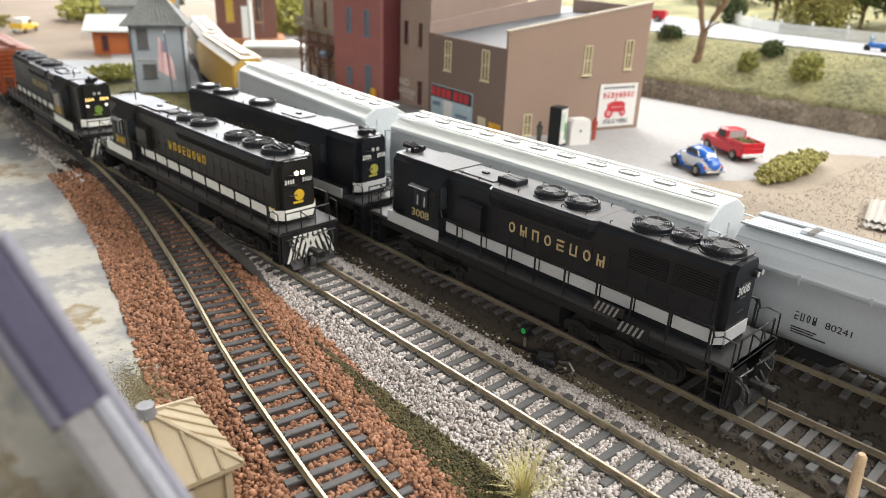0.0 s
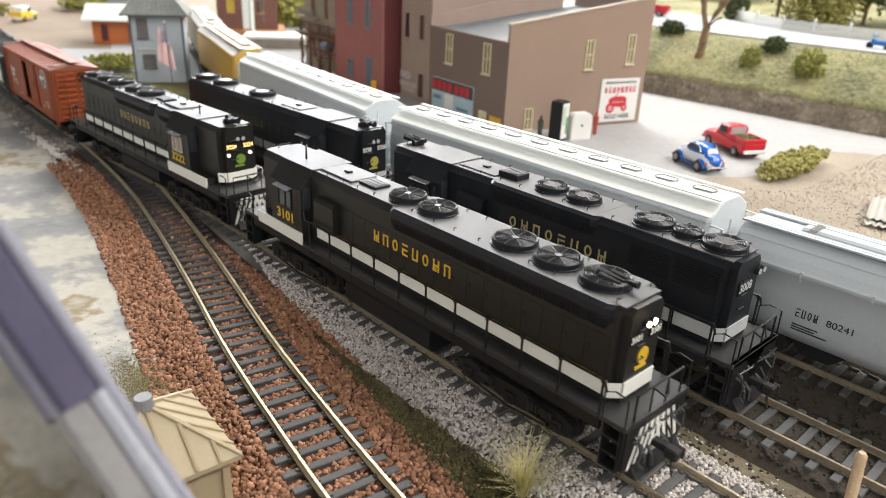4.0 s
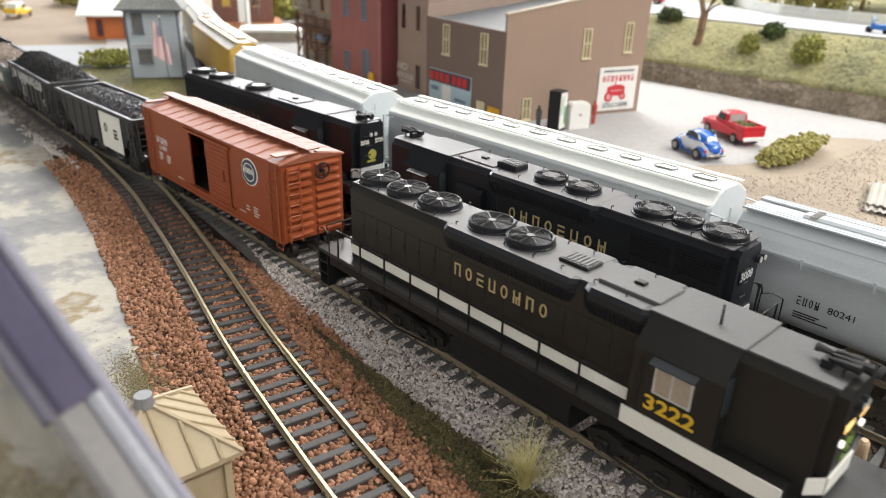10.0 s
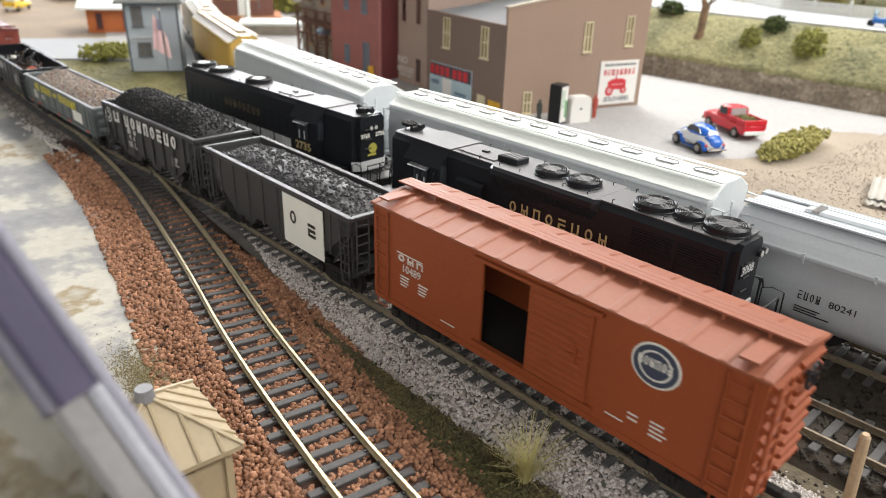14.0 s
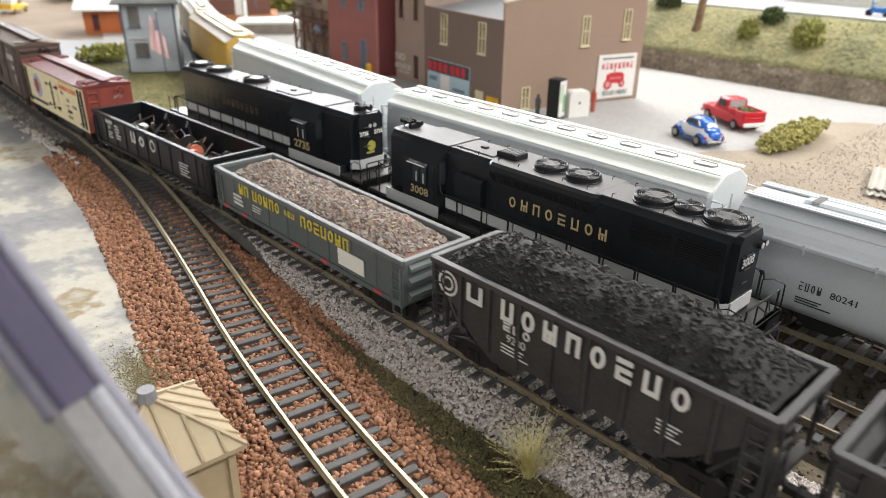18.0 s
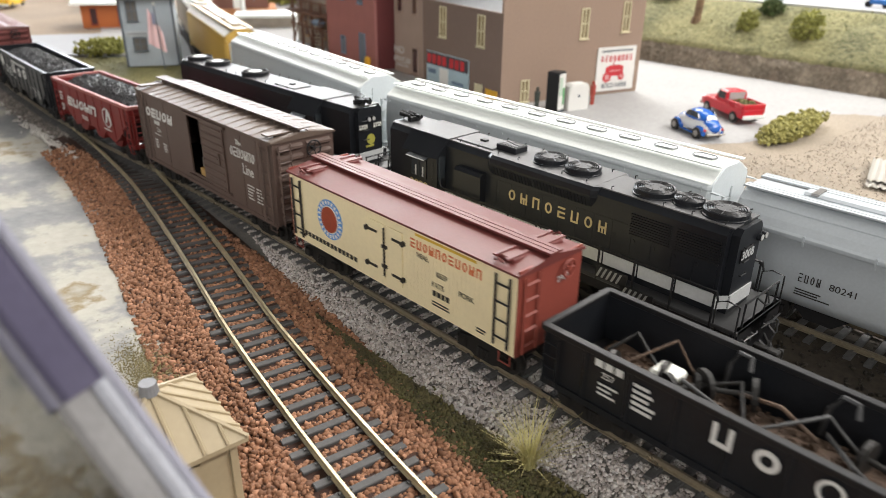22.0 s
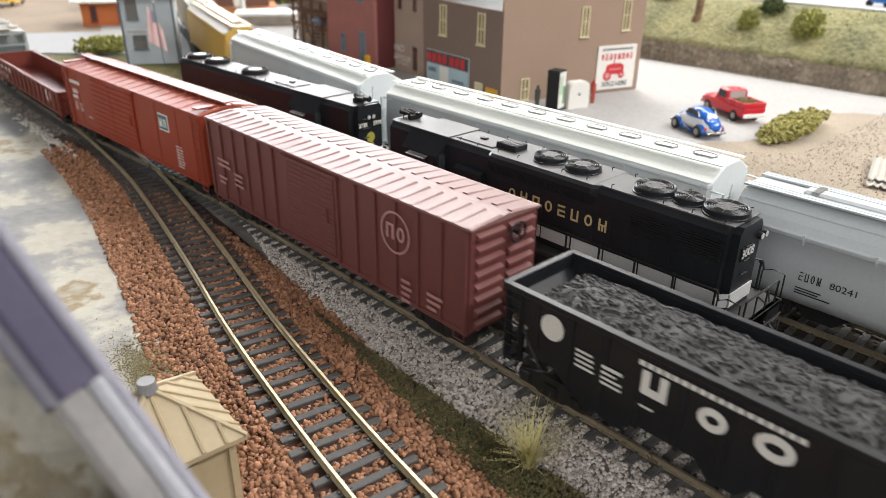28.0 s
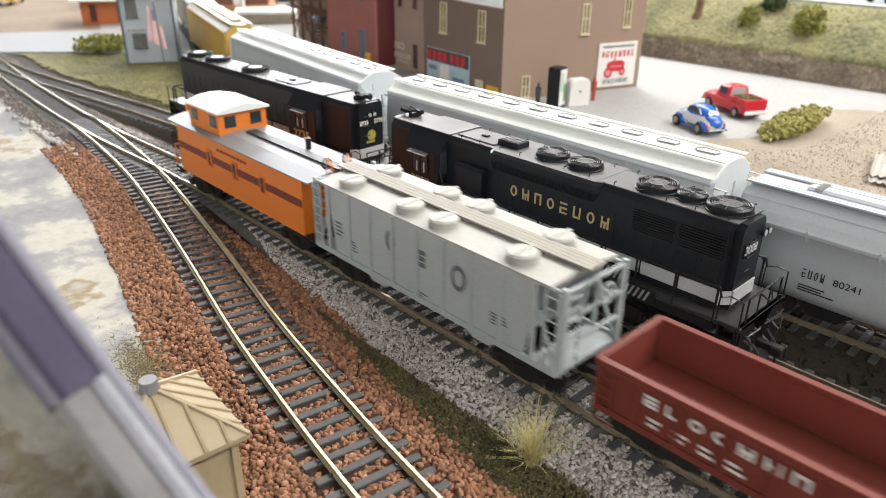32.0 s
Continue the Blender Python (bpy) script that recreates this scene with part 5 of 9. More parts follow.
def ps_hopper(name, label, L, w, zb, zt, body, roof):
    """Two-bay covered hopper with open end frames, round hatches and a roof walk."""
    e = thing(name, label, "covered hopper", "cars of the moving freight train")
    h = L / 2
    for s in (-1, 1):
        bm = nb()
        y = s * w / 2
        prism(bm, [(-h + 9, zt), (h - 9, zt), (h - 14, zb), (-h + 14, zb)], min(y, y - s * 0.9), max(y, y - s * 0.9), "y")
        part("side_wall", bm, body, e)
        for i in range(9):
            x = -h + 10 + (L - 20) * i / 8
            part("side_rib", box(nb(), x - 0.9, x + 0.9, min(y, y + s * 1.1), max(y, y + s * 1.1), zb, zt - 0.5, 0.25), body, e)
        part("side_sill", box(nb(), -h, h, min(y - s * 0.4, y + s * 0.9), max(y - s * 0.4, y + s * 0.9), zb - 1, zb + 1.2), body, e)
        bm = nb()
        x = s * (h - 9)
        prism(bm, [(x, zt), (x - s * 1, zt), (x - s * 20, zb + 3), (x - s * 18, zb + 1)], -w / 2 + 0.9, w / 2 - 0.9, "y")
        part("slope_sheet", bm, body, e)
        bm = nb()
        for k in (-1, 1):
            yy = k * (w / 2 - 0.8)
            box(bm, s * h - 0.8, s * h + 0.8, yy - 0.8, yy + 0.8, zb - 1, zt + 0.5)
            tube(bm, [(s * h, yy, zt - 1), (s * (h - 9), yy, zt - 1)], 0.7)
            tube(bm, [(s * (h - 1), yy, zb), (s * (h - 9), yy, zt - 10)], 0.6)
        for z in (zb + 9, zb + 18, zt - 1):
            box(bm, s * h - 0.5, s * h + 0.5, -w / 2 + 1, w / 2 - 1, z - 0.5, z + 0.5)
        box(bm, min(s * h, s * (h - 12)), max(s * h, s * (h - 12)), -w / 2, w / 2, zb - 1.2, zb)
        part("end_frame", bm, body, e)
        ladder(e, s * (h + 1), -w / 2 + 4.5, zb, zt - 1, 6, 7, body, "y")
        ladder(e, s * (h - 3), -w / 2 - 1, zb, zt - 1, 5, 7, body)
        brake_wheel(e, s * (h + 2.6), 3, zt - 6, s, body, 3.4)
        freight_truck(e, s * (h - 17))
        coupler(e, s * h, s)
    part("core", prism(nb(), [(-h + 20, zt - 1), (h - 20, zt - 1), (h - 28, zb + 2), (-h + 28, zb + 2)], -w / 2 + 1, w / 2 - 1, "y"), body, e)
    for c in (-0.22, 0.22):
        part("bay", prism(nb(), [(c * L - 15, zb + 1), (c * L + 15, zb + 1), (c * L + 4, zb - 7), (c * L - 4, zb - 7)], -w / 2 + 4, w / 2 - 4, "y"), body, e)
    ew = w / 2 + 0.6
    part("roof", prism(nb(), [(-ew, zt - 0.6), (-ew, zt + 0.2), (-4, zt + 1.6), (4, zt + 1.6), (ew, zt + 0.2), (ew, zt - 0.6)], -h + 4, h - 4), roof, e)
    for s in (-1, 1):
        for u in (-0.36, -0.09, 0.05, 0.33):
            bm = nb()
            x = u * L
            cyl(bm, (x, s * 9.2, zt + 0.6), (x, s * 9.2, zt + 2.8), 5.2, 22)
            cyl(bm, (x, s * 9.2, zt + 2.8), (x, s * 9.2, zt + 3.5), 5.5, 22, 4.6)
            ht = part("hatch", bm, roof, e)
            part("hatch_bar", box(nb(), x - 0.6, x + 0.6, s * 9.2 - 5.6, s * 9.2 + 5.6, zt + 3.2, zt + 3.8), roof, ht)
    WALKG = mat("dusty_tan_walk", (0.27, 0.255, 0.215), 0.7, var=0.2)
    for o in (-3.0, -1.0, 1.0, 3.0):
        part("running_board", box(nb(), -h, h, o - 0.93, o + 0.93, zt + 2.6, zt + 3.2), WALKG, e)
    for i in range(11):
        x = -h + 3 + (L - 6) * i / 10
        part("board_saddle", box(nb(), x - 0.6, x + 0.6, -4, 4, zt + 1.4, zt + 2.6), WALKG, e)
    DARKG = mat("faded_blue_grey_letter", (0.1, 0.12, 0.14), 0.6, var=0.2)
    bars(e, -18, -12, 1, 8.5, zt - 11, -w / 2 - 0.15, DARKG, "company_letter", 0.1, 0, 0.3)
    bars(e, -2, 5, 1, 6.5, zt - 12, -w / 2 - 0.15, DARKG, "company_letter", 0.2, 0, 0.3)
    ringmark(e, "company_letter", 21, zt - 12.5, -w / 2 - 0.1, 4.8, 1.8, DARKG, 0.75)
    lines(e, -h + 14, zt - 14, -w / 2 - 0.1, 4, 6, DARKG)
    lines(e, -h + 22, zb + 9, -w / 2 - 0.1, 4, 7, DARKG, 0.5, 1.2)
    lines(e, 36, zb + 10, -w / 2 - 0.1, 4, 8, DARKG, 0.5, 1.2)
    lines(e, -2, zb + 3, -w / 2 - 0.1, 2, 8, DARKG, 0.5, 1.1)
    return e


def centre_flow(name, label, L, body, roof, hatches, group, trough=False, low=False):
    """A long rounded-side covered hopper."""
    e = thing(name, label, "covered hopper", group)
    h = L / 2
    zb, zs, zt = (10.5, 38.0, 47.5) if low else (10.5, 46.6, 52.0)
    if low:
        half = [(-14.2, zb), (-15.4, zb + 4), (-16.4, 18), (-16.6, 28), (-16.6, 35.4), (-16.9, 35.8), (-16.9, 37.2), (-16.2, zs), (-14.6, 40.6), (-12.2, 43.6), (-9.5, 46.0), (-6, zt)]
    else:
        half = [(-14.2, zb), (-15.4, zb + 4), (-16.4, 20), (-16.6, 30), (-16.2, 40), (-15.6, 44.0), (-15.9, 44.6), (-15.9, 45.8), (-15.4, zs), (-12, 48.6), (-9.0, 50.5), (-6, zt)]
    prof = half + [(-a, b) for a, b in reversed(half)]
    bm = nb()
    secs = [(-h, 0.9), (-h + 1.5, 1.0), (h - 1.5, 1.0), (h, 0.9)]
    rings = []
    for x, k in secs:
        rings.append([bm.verts.new((x, a * k, b)) for a, b in prof])
    n = len(prof)
    for A, B in zip(rings, rings[1:]):
        for i in range(n):
            bm.faces.new((A[i], A[(i + 1) % n], B[(i + 1) % n], B[i]))
    bm.faces.new(rings[0]), bm.faces.new(rings[-1])
    bd = part("body", bm, body, e)
    for p in bd.data.polygons:
        p.use_smooth = abs(p.normal.x) < 0.3 and abs(p.normal.z) < 0.35
    # slopes get the roof colour too: light from above put into it
    cap = [(a, b + 0.3) for a, b in half[(9 if low else 8):]]
    part("roof", prism(nb(), cap + [(-a, b) for a, b in reversed(cap)] + [(0, zs - 2)], -h + 0.6, h - 0.6), roof, e)
    for s in (-1, 1):
        for i in range(hatches + 1):
            x = -h + 4 + (L - 8) * i / hatches
            y = s * (half[5][0] if not low else half[6][0])
            z = half[7][1]
            part("gusset", prism(nb(), [(y * 0.97, z), (y * 1.02, z), (y * 1.02, z - 2.2), (y * 0.98, z - 4.4)], x - 0.4, x + 0.4), body, e)
    if trough:
        part("trough_hatch", prism(nb(), [(-3.4, zt), (-3.4, zt + 1.2), (-2.4, zt + 2), (2.4, zt + 2), (3.4, zt + 1.2), (3.4, zt)], -h + 20, h - 20), roof, e)
        for s in (-1, 1):
            bm = nb()
            box(bm, -h, h, s * 7.6 - 2.1, s * 7.6 + 2.1, zt + 0.9, zt + 1.2)
            for q in (-2.2, 0, 2.2):
                box(bm, -h, h, s * 7.6 + q - 0.2, s * 7.6 + q + 0.2, zt + 0.6, zt + 1.3)
            part("running_board", bm, body, e)
        for i in range(5):
            x = -h + 24 + (L - 48) * i / 4
            part("hatch_clamp", box(nb(), x - 1.2, x + 1.2, -4.2, 4.2, zt + 1.6, zt + 2.5), STEEL, e)
    else:
        for i in range(hatches):
            x = -h + 12 + (L - 24) * i / (hatches - 1)
            bm = nb()
            vs_ = [(x - 5, -1.8), (x - 3.2, -3.2), (x + 4.2, -2.6), (x + 5, 0), (x + 3.6, 2.2), (x - 3.4, 2.4), (x - 5, 0.6)]
            prism(bm, vs_, zt, zt + 0.9, "z")
            ht = part("hatch", bm, roof, e)
            tube_b = nb()
            ring = [(a, b, zt + 0.9) for a, b in vs_]
            tube(tube_b, ring + ring[:1], 0.35, 4)
            part("hatch_rim", tube_b, RIMDARK, ht)
        for s in (-1, 1):
            part("running_board", box(nb(), -h, h, s * 8.6 - 1.3, s * 8.6 + 1.3, zt + 0.4, zt + 0.9), roof, e)
    for s in (-1, 1):
        bm = nb()
        x = s * h
        box(bm, min(x, x + s * 6), max(x, x + s * 6), -15.5, 15.5, 10, 12)
        for k in (-1, 1):
            tube(bm, [(x + s * 5, k * 14.8, 11), (x + s * 5, k * 14.8, zs - 3), (x, k * 14.8, zs - 3)], 0.6)
            tube(bm, [(x + s * 5, k * 7, 11), (x, k * 5, 30)], 0.8)
        for z in (18, 24, 30, 36, 42):
            tube(bm, [(x + s * 5, -14.8, z), (x + s * 5, -9, z)], 0.35, 4)
        tube(bm, [(x + s * 5, -9, 12), (x + s * 5, -9, zs)], 0.4, 4)
        part("end_frame", bm, body, e)
        # outlets in black: the shade under the body is painted into them
        for k in (0.22, 0.62):
            part("outlet", prism(nb(), [(s * h * k - 13, zb + 1), (s * h * k + 13, zb + 1), (s * h * k + 5, 4), (s * h * k - 5, 4)], -11, 11, "y"), CHASSIS, e)
        freight_truck(e, s * (h - 12))
        coupler(e, x + s * 5, s)
    return e


ORANGE = mat("orange_caboose_paint", (0.68, 0.19, 0.025), 0.45, var=0.08)
MAROON = mat("maroon_stripe", (0.16, 0.025, 0.02), 0.5, var=0.1)
SILVER = mat("silver_roof_paint", (0.23, 0.23, 0.24), 0.45, metal=0.2, var=0.15)


def caboose(name, label, L, w, zb, zt):
    e = thing(name, label, "caboose", "cars of the moving freight train")
    h = L / 2 - 9
    zt2 = 38.0
    for s in (-1, 1):
        y = s * w / 2
        part("side_wall", box(nb(), -h, h, min(y, y - s * 1), max(y, y - s * 1), zb, zt2), ORANGE, e)
        part("stripe", box(nb(), -h + 0.2, h - 0.2, min(y, y + s * 0.2), max(y, y + s * 0.2), 25.0, 28.6), MAROON, e)
        part("end_wall", box(nb(), s * h - 0.5, s * h + 0.5, -w / 2, w / 2, zb, zt2), ORANGE, e)
        part("end_door", box(nb(), min(s * h, s * (h + 0.9)), max(s * h, s * (h + 0.9)), -4, 4, zb + 1, 30), MAROON, e)
        for x in (-24, 2, 28):
            wd = part("window", box(nb(), x - 1.8, x + 1.8, min(y, y + s * 0.35), max(y, y + s * 0.35), 23.0, 30.5), GLASSD, e)
            bm = nb()
            for a in (-2.2, 1.7):
                box(bm, x + a, x + a + 0.5, min(y, y + s * 0.8), max(y, y + s * 0.8), 22.5, 31)
            box(bm, x - 2.2, x + 2.2, min(y, y + s * 0.8), max(y, y + s * 0.8), 30.5, 31.1)
            box(bm, x - 2.2, x + 2.2, min(y, y + s * 0.8), max(y, y + s * 0.8), 22.3, 23.0)
            part("window_frame", bm, ORANGE, wd)
        # end platform
        x = s * (L / 2)
        part("platform", box(nb(), min(s * h, x), max(s * h, x), -w / 2, w / 2, zb - 1, zb + 0.6), CHASSIS, e)
        bm = nb()
        tube(bm, [(x - s * 0.6, -w / 2 + 1, zb), (x - s * 0.6, -w / 2 + 1, zb + 12), (x - s * 0.6, w / 2 - 1, zb + 12), (x - s * 0.6, w / 2 - 1, zb)], 0.5)
        for y in (-8, -3, 3, 8):
            tube(bm, [(x - s * 0.6, y, zb), (x - s * 0.6, y, zb + 12)], 0.35, 4)
        part("platform_rail", bm, ORANGE, e)
        bm = nb()
        for q in (-5, 5):
            tube(bm, [(x - s * 0.4, q, zb), (x - s * 0.4, q, zt2 + 6), (x - s * 3, q, zt2 + 8), (x - s * 6, q, zt2 + 2.5)], 0.45)
        rl = part("roof_ladder", bm, ORANGE, e)
        for k in range(7):
            part("rung", tube(nb(), [(x - s * 0.4, -5, zb + 4 + k * 4), (x - s * 0.4, 5, zb + 4 + k * 4)], 0.35, 4), ORANGE, rl)
        brake_wheel(e, x + s * 0.5, 9, zb + 15, s, CHASSIS, 3.0)
        for k in (-1, 1):
            bm = nb()
            for q in range(2):
                box(bm, min(x - s * 1, x - s * 7), max(x - s * 1, x - s * 7), min(k * 12, k * 16), max(k * 12, k * 16), zb - 6 + q * 3.5, zb - 5.3 + q * 3.5)
            part("step", bm, CHASSIS, e)
        freight_truck(e, s * (h - 12), 19)
        coupler(e, x - s * 2, s)
    ew = w / 2 + 1.6
    prof = [(-ew, zt2), (-ew, zt2 + 0.7), (-ew * 0.5, zt2 + 2.6), (0, zt2 + 3.2), (ew * 0.5, zt2 + 2.6), (ew, zt2 + 0.7), (ew, zt2)]
    part("roof", prism(nb(), prof, -L / 2 + 1, L / 2 - 1), SILVER, e)
    part("running_board", box(nb(), -8, L / 2, -2.6, 2.6, zt2 + 3.4, zt2 + 4.0), CHASSIS, e)
    # cupola towards the rear
    c0, c1, cw = -47, -15, w / 2 - 2.5
    zc0, zc1 = zt2 + 1.0, 50.8
    part("cupola", box(nb(), c0, c1, -cw, cw, zc0, zc1), ORANGE, e)
    prof = [(-cw - 1.4, zc1 - 0.4), (-cw - 1.4, zc1 + 0.5), (-cw * 0.5, zc1 + 2.6), (0, zc1 + 3.2), (cw * 0.5, zc1 + 2.6), (cw + 1.4, zc1 + 0.5), (cw + 1.4, zc1 - 0.4)]
    part("cupola_roof", prism(nb(), prof, c0 - 1.6, c1 + 1.6), WHITEHOP, e)
    for s in (-1, 1):
        for x in (-41, -21):
            part("window", box(nb(), x - 3.2, x + 3.2, min(s * cw, s * (cw + 0.35)), max(s * cw, s * (cw + 0.35)), 43, 48.8), GLASSD, e)
        for y in (-7, 7):
            xx = c0 if s < 0 else c1
            part("window", box(nb(), min(xx, xx + s * 0.35), max(xx, xx + s * 0.35), y - 3, y + 3, 43, 48.8), GLASSD, e)
    bars(e, -16, 14, 9, 1.4, 33.4, -w / 2 - 0.1, MAROON, "company_lettering", 0.4)
    part("chimney", cyl(nb(), (34, 6, zt2 + 1), (34, 6, zt2 + 8), 1.4, 10), CHASSIS, e)
    for y in (-2, 2):
        bm = nb()
        torus(bm, (L / 2 - 4, y * 2.6, zt2 + 6), (1, 0, 0), 2.2, 0.4, 12, 4)
        part("brake_hoop", bm, CHASSIS, e)
    part("underframe", box(nb(), -h, h, -8, 8, zb - 3.4, zb), CHASSIS, e)
    return e

# ---- the moving train, from the head ----
ORANGERED = mat("orange_red_boxcar", (0.26, 0.062, 0.021), 0.5, spec=0.3, var=0.12, broad=40)
ORANGEROOF = mat("salmon_roof", (0.25, 0.083, 0.045), 0.55, spec=0.35, var=0.14, broad=40)
UMBER = mat("dark_umber_boxcar", (0.1, 0.066, 0.054), 0.55, var=0.12)
UMBERROOF = mat("pale_umber_roof", (0.115, 0.084, 0.066), 0.55, var=0.15)
MAROONCAR = mat("maroon_boxcar", (0.13, 0.043, 0.04), 0.5, spec=0.35, var=0.1)
# maroon turned pinkish grey: the roof's sheen painted into the base colour
MAROONROOF = mat("maroon_roof_with_sheen", (0.2, 0.11, 0.105), 0.5, var=0.12)
BRIGHTRED = mat("bright_oxide_red", (0.25, 0.038, 0.017), 0.5, spec=0.3, var=0.1)
BRIGHTROOF = mat("light_red_roof", (0.27, 0.06, 0.035), 0.5, spec=0.35, var=0.12)
REDHOP = mat("deep_red_hopper", (0.17, 0.019, 0.017), 0.5, spec=0.3, var=0.12)
REDGON = mat("red_brown_gondola", (0.15, 0.035, 0.025), 0.5, spec=0.3, var=0.12)
SLATE = mat("slate_grey_gondola", (0.09, 0.108, 0.108), 0.5, var=0.1)
SLATEIN = mat("grey_gondola_inside", (0.13, 0.14, 0.145), 0.6, var=0.15)
GREYBLK = mat("weathered_black_hopper", (0.026, 0.0255, 0.025), 0.6, var=0.35, broad=70, tint=(0.036, 0.036, 0.035))
RIMGREY = mat("worn_grey_rim", (0.05, 0.05, 0.051), 0.55, metal=0.2, var=0.2)
STENCIL = mat("white_stencil", (0.6, 0.6, 0.58), 0.6, var=0.12)
YELLOWL = mat("yellow_lettering", (0.6, 0.5, 0.06), 0.6, var=0.1)
REDDOT = mat("red_reflector", (0.5, 0.05, 0.04), 0.5)
WOODBOX = mat("pale_crate_wood", (0.45, 0.28, 0.1), 0.7, var=0.2)
COPPER = mat("copper_drum", (0.5, 0.16, 0.09), 0.4, metal=0.2)
JUNK = mat("rusty_scrap", (0.09, 0.055, 0.035), 0.8, var=0.6, fine=700, bump=1.0, dist=1.0)


def ride(e, front, rear):
    TRAIN.append((e, (front + rear) / 2, (front - rear) * 0.33))


l1 = locomotive("locomotive", "black diesel locomotive with lit headlight, white band and gold lettering", 200.6, -1, "3101",
                short=18, cab=25, fans=((-85, 7.8), (-67, 7.8), (-49, 7.8), (-11, 7.3), (6, 7.3)), letters=(-32, 14, 8), front="hood", lit=True, paint=OLIVEBLK, flared=((-96, 3),), box_at=27, panels=((34, 56, 6.5, 1.2),), bulge=(36, 50), numbers_gold=GOLD, gold=GOLD, emblem=GOLD, group="moving locomotives", deck_end=8.5)
ride(l1, 0, -200.6)
l2 = locomotive("locomotive", "black diesel locomotive with glowing number boards and dull cream band", 185.9, 1, "3222", boards="3224", band=(22.4, 26.2, 14.95),
                short=24, cab=25, paint=OLIVEBLK, shade=GLASSD, fans=((-85, 8.0), (-68, 8.0), (-50, 8.0), (-24, 8.0), (-7, 8.0)), letters=(-31, 12, 8), front="cab", lit=True, glow=True, flared=((-36, 20), (23, 44)), box_at=13, panels=((24, 44, 6.5, 1.5),), numbers_gold=GOLD, gold=DULLGOLD, emblem=FIGUREG, group="moving locomotives", deck_end=14)
ride(l2, -245.3, -431.2)

b1 = boxcar("box_car", "orange-red forty foot box car with an open door and ribbed ends", 145.6, 32, 12, 48.2, 51.5, ORANGERED, ORANGEROOF, 9, (3, 26, 16, 45.5, 13), (-17, 3, 16, 45.5), roof_n=14)
disc(b1, "herald_edge", 45.8, 38.6, -16.1, 6.5, WHITEP, sx=1.12)
disc(b1, "herald_field", 45.8, 38.6, -16.3, 5.9, mat("navy_herald", (0.035, 0.05, 0.085), 0.5), sx=1.12)
ringmark(b1, "herald_ring", 45.8, 38.6, -16.3, 4.4, 0.5, WHITEP, 1.12)
bars(b1, 40.5, 51, 6, 2.6, 39.3, -16.5, WHITEP, "herald_word", 0.3)
writing("car_number", "10489", 4.2, STENCIL, b1, side(-52, 28, -16.2))
bars(b1, -60, -45, 3, 2.6, 31.8, -16.1, STENCIL, "reporting_mark", 0.35)
lines(b1, -60, 33.8, -16.1, 1, 16, STENCIL, 0.4)
lines(b1, -58, 25, -16.1, 4, 5, STENCIL, 0.5, 1.2)
lines(b1, -48, 25, -16.1, 4, 5, STENCIL, 0.5, 1.2)
lines(b1, 40, 21, -16.1, 2, 4, STENCIL, 0.5, 1.6)
lines(b1, 47, 22, -16.1, 4, 6, STENCIL, 0.5, 1.4)
lines(b1, -36, 16, -16.1, 1, 8, STENCIL, 0.4)
lines(b1, 33, 17, -16.1, 1, 8, STENCIL, 0.4)
ride(b1, -473.8, -619.4)

h1 = open_car("hopper_car", "black open hopper car with white side panel and grey coal", 125, 31.5, 12, 37.0, GREYBLK, HOLE, 9, category="hopper car", hopper=True, rim=RIMGREY)
heap(h1, "coal_load", -56, 56, 14.6, 33.5, 39.5, COALGREY, 3, (80, 22), 1.0, 1500, 1.3, "grey coal heaped in the car")
plate(h1, "white_panel", 13, 44, 11.8, 34.5, -16.5, WHITEP, "chalky white painted side panel")
bars(h1, 18, 24, 1, 6, 25, -16.8, INK, "company_letter", 0.2)
bars(h1, 32, 39, 1, 6, 23, -16.8, INK, "company_letter", 0.2)
ride(h1, -636, -760)

v1 = open_car("hopper_car", "weathered black open hopper car with pale lettering, heaped with black coal", 118, 32, 12, 37.6, GREYBLK, HOLE, 9, category="hopper car", hopper=True, rim=RIMGREY, rib_d=1.2)
heap(v1, "coal_load", -56, 56, 15.2, 36.6, 46.5, COAL, 8, (80, 24), 1.3, 1700, 1.5, "black coal heaped in the car", 2.2)
bars(v1, -43, -33, 1, 6.5, 31.6, -17.3, STENCIL, "company_lettering", 0.3)
bars(v1, -28, 40, 8, 7.0, 31.4, -17.3, STENCIL, "company_lettering", 0.4, 0, 0.3)
ringmark(v1, "herald_ring", -51, 30.5, -16.65, 4.6, 0.9, STENCIL)
ringmark(v1, "herald_ring", -51, 30.5, -16.65, 2.6, 0.8, STENCIL)
bars(v1, -26, -14, 3, 3, 25.6, -16.70, STENCIL, "reporting_mark", 0.3)
writing("car_number", "9280", 4.0, STENCIL, v1, side(-20, 21.6, -16.75))
lines(v1, -26, 19.0, -16.65, 3, 12, STENCIL, 0.5, 1.3)
lines(v1, 30, 22, -16.65, 4, 8, STENCIL, 0.5, 1.3)
ride(v1, -773.0, -891.0)

g1 = open_car("gondola_car", "slate grey gondola car with yellow lettering, filled with brown pebbles", 145.4, 32, 11, 29.8, SLATE, SLATEIN, 9, rim=SLATEIN)
heap(g1, "pebble_load", -66, 66, 14.6, 26.0, 33.0, PEBBLE, 12, (90, 24), 0.5, 4200, 2.2, "mixed brown and grey pebbles heaped in the car", 2.6)
bars(g1, -50, -40, 2, 5.2, 24.5, -16.70, YELLOWL, "company_lettering", 0.3)
bars(g1, -37, -12, 5, 5.2, 24.5, -16.70, YELLOWL, "company_lettering", 0.3)
bars(g1, -9, 0, 3, 2.6, 24.5, -16.70, YELLOWL, "company_lettering", 0.3)
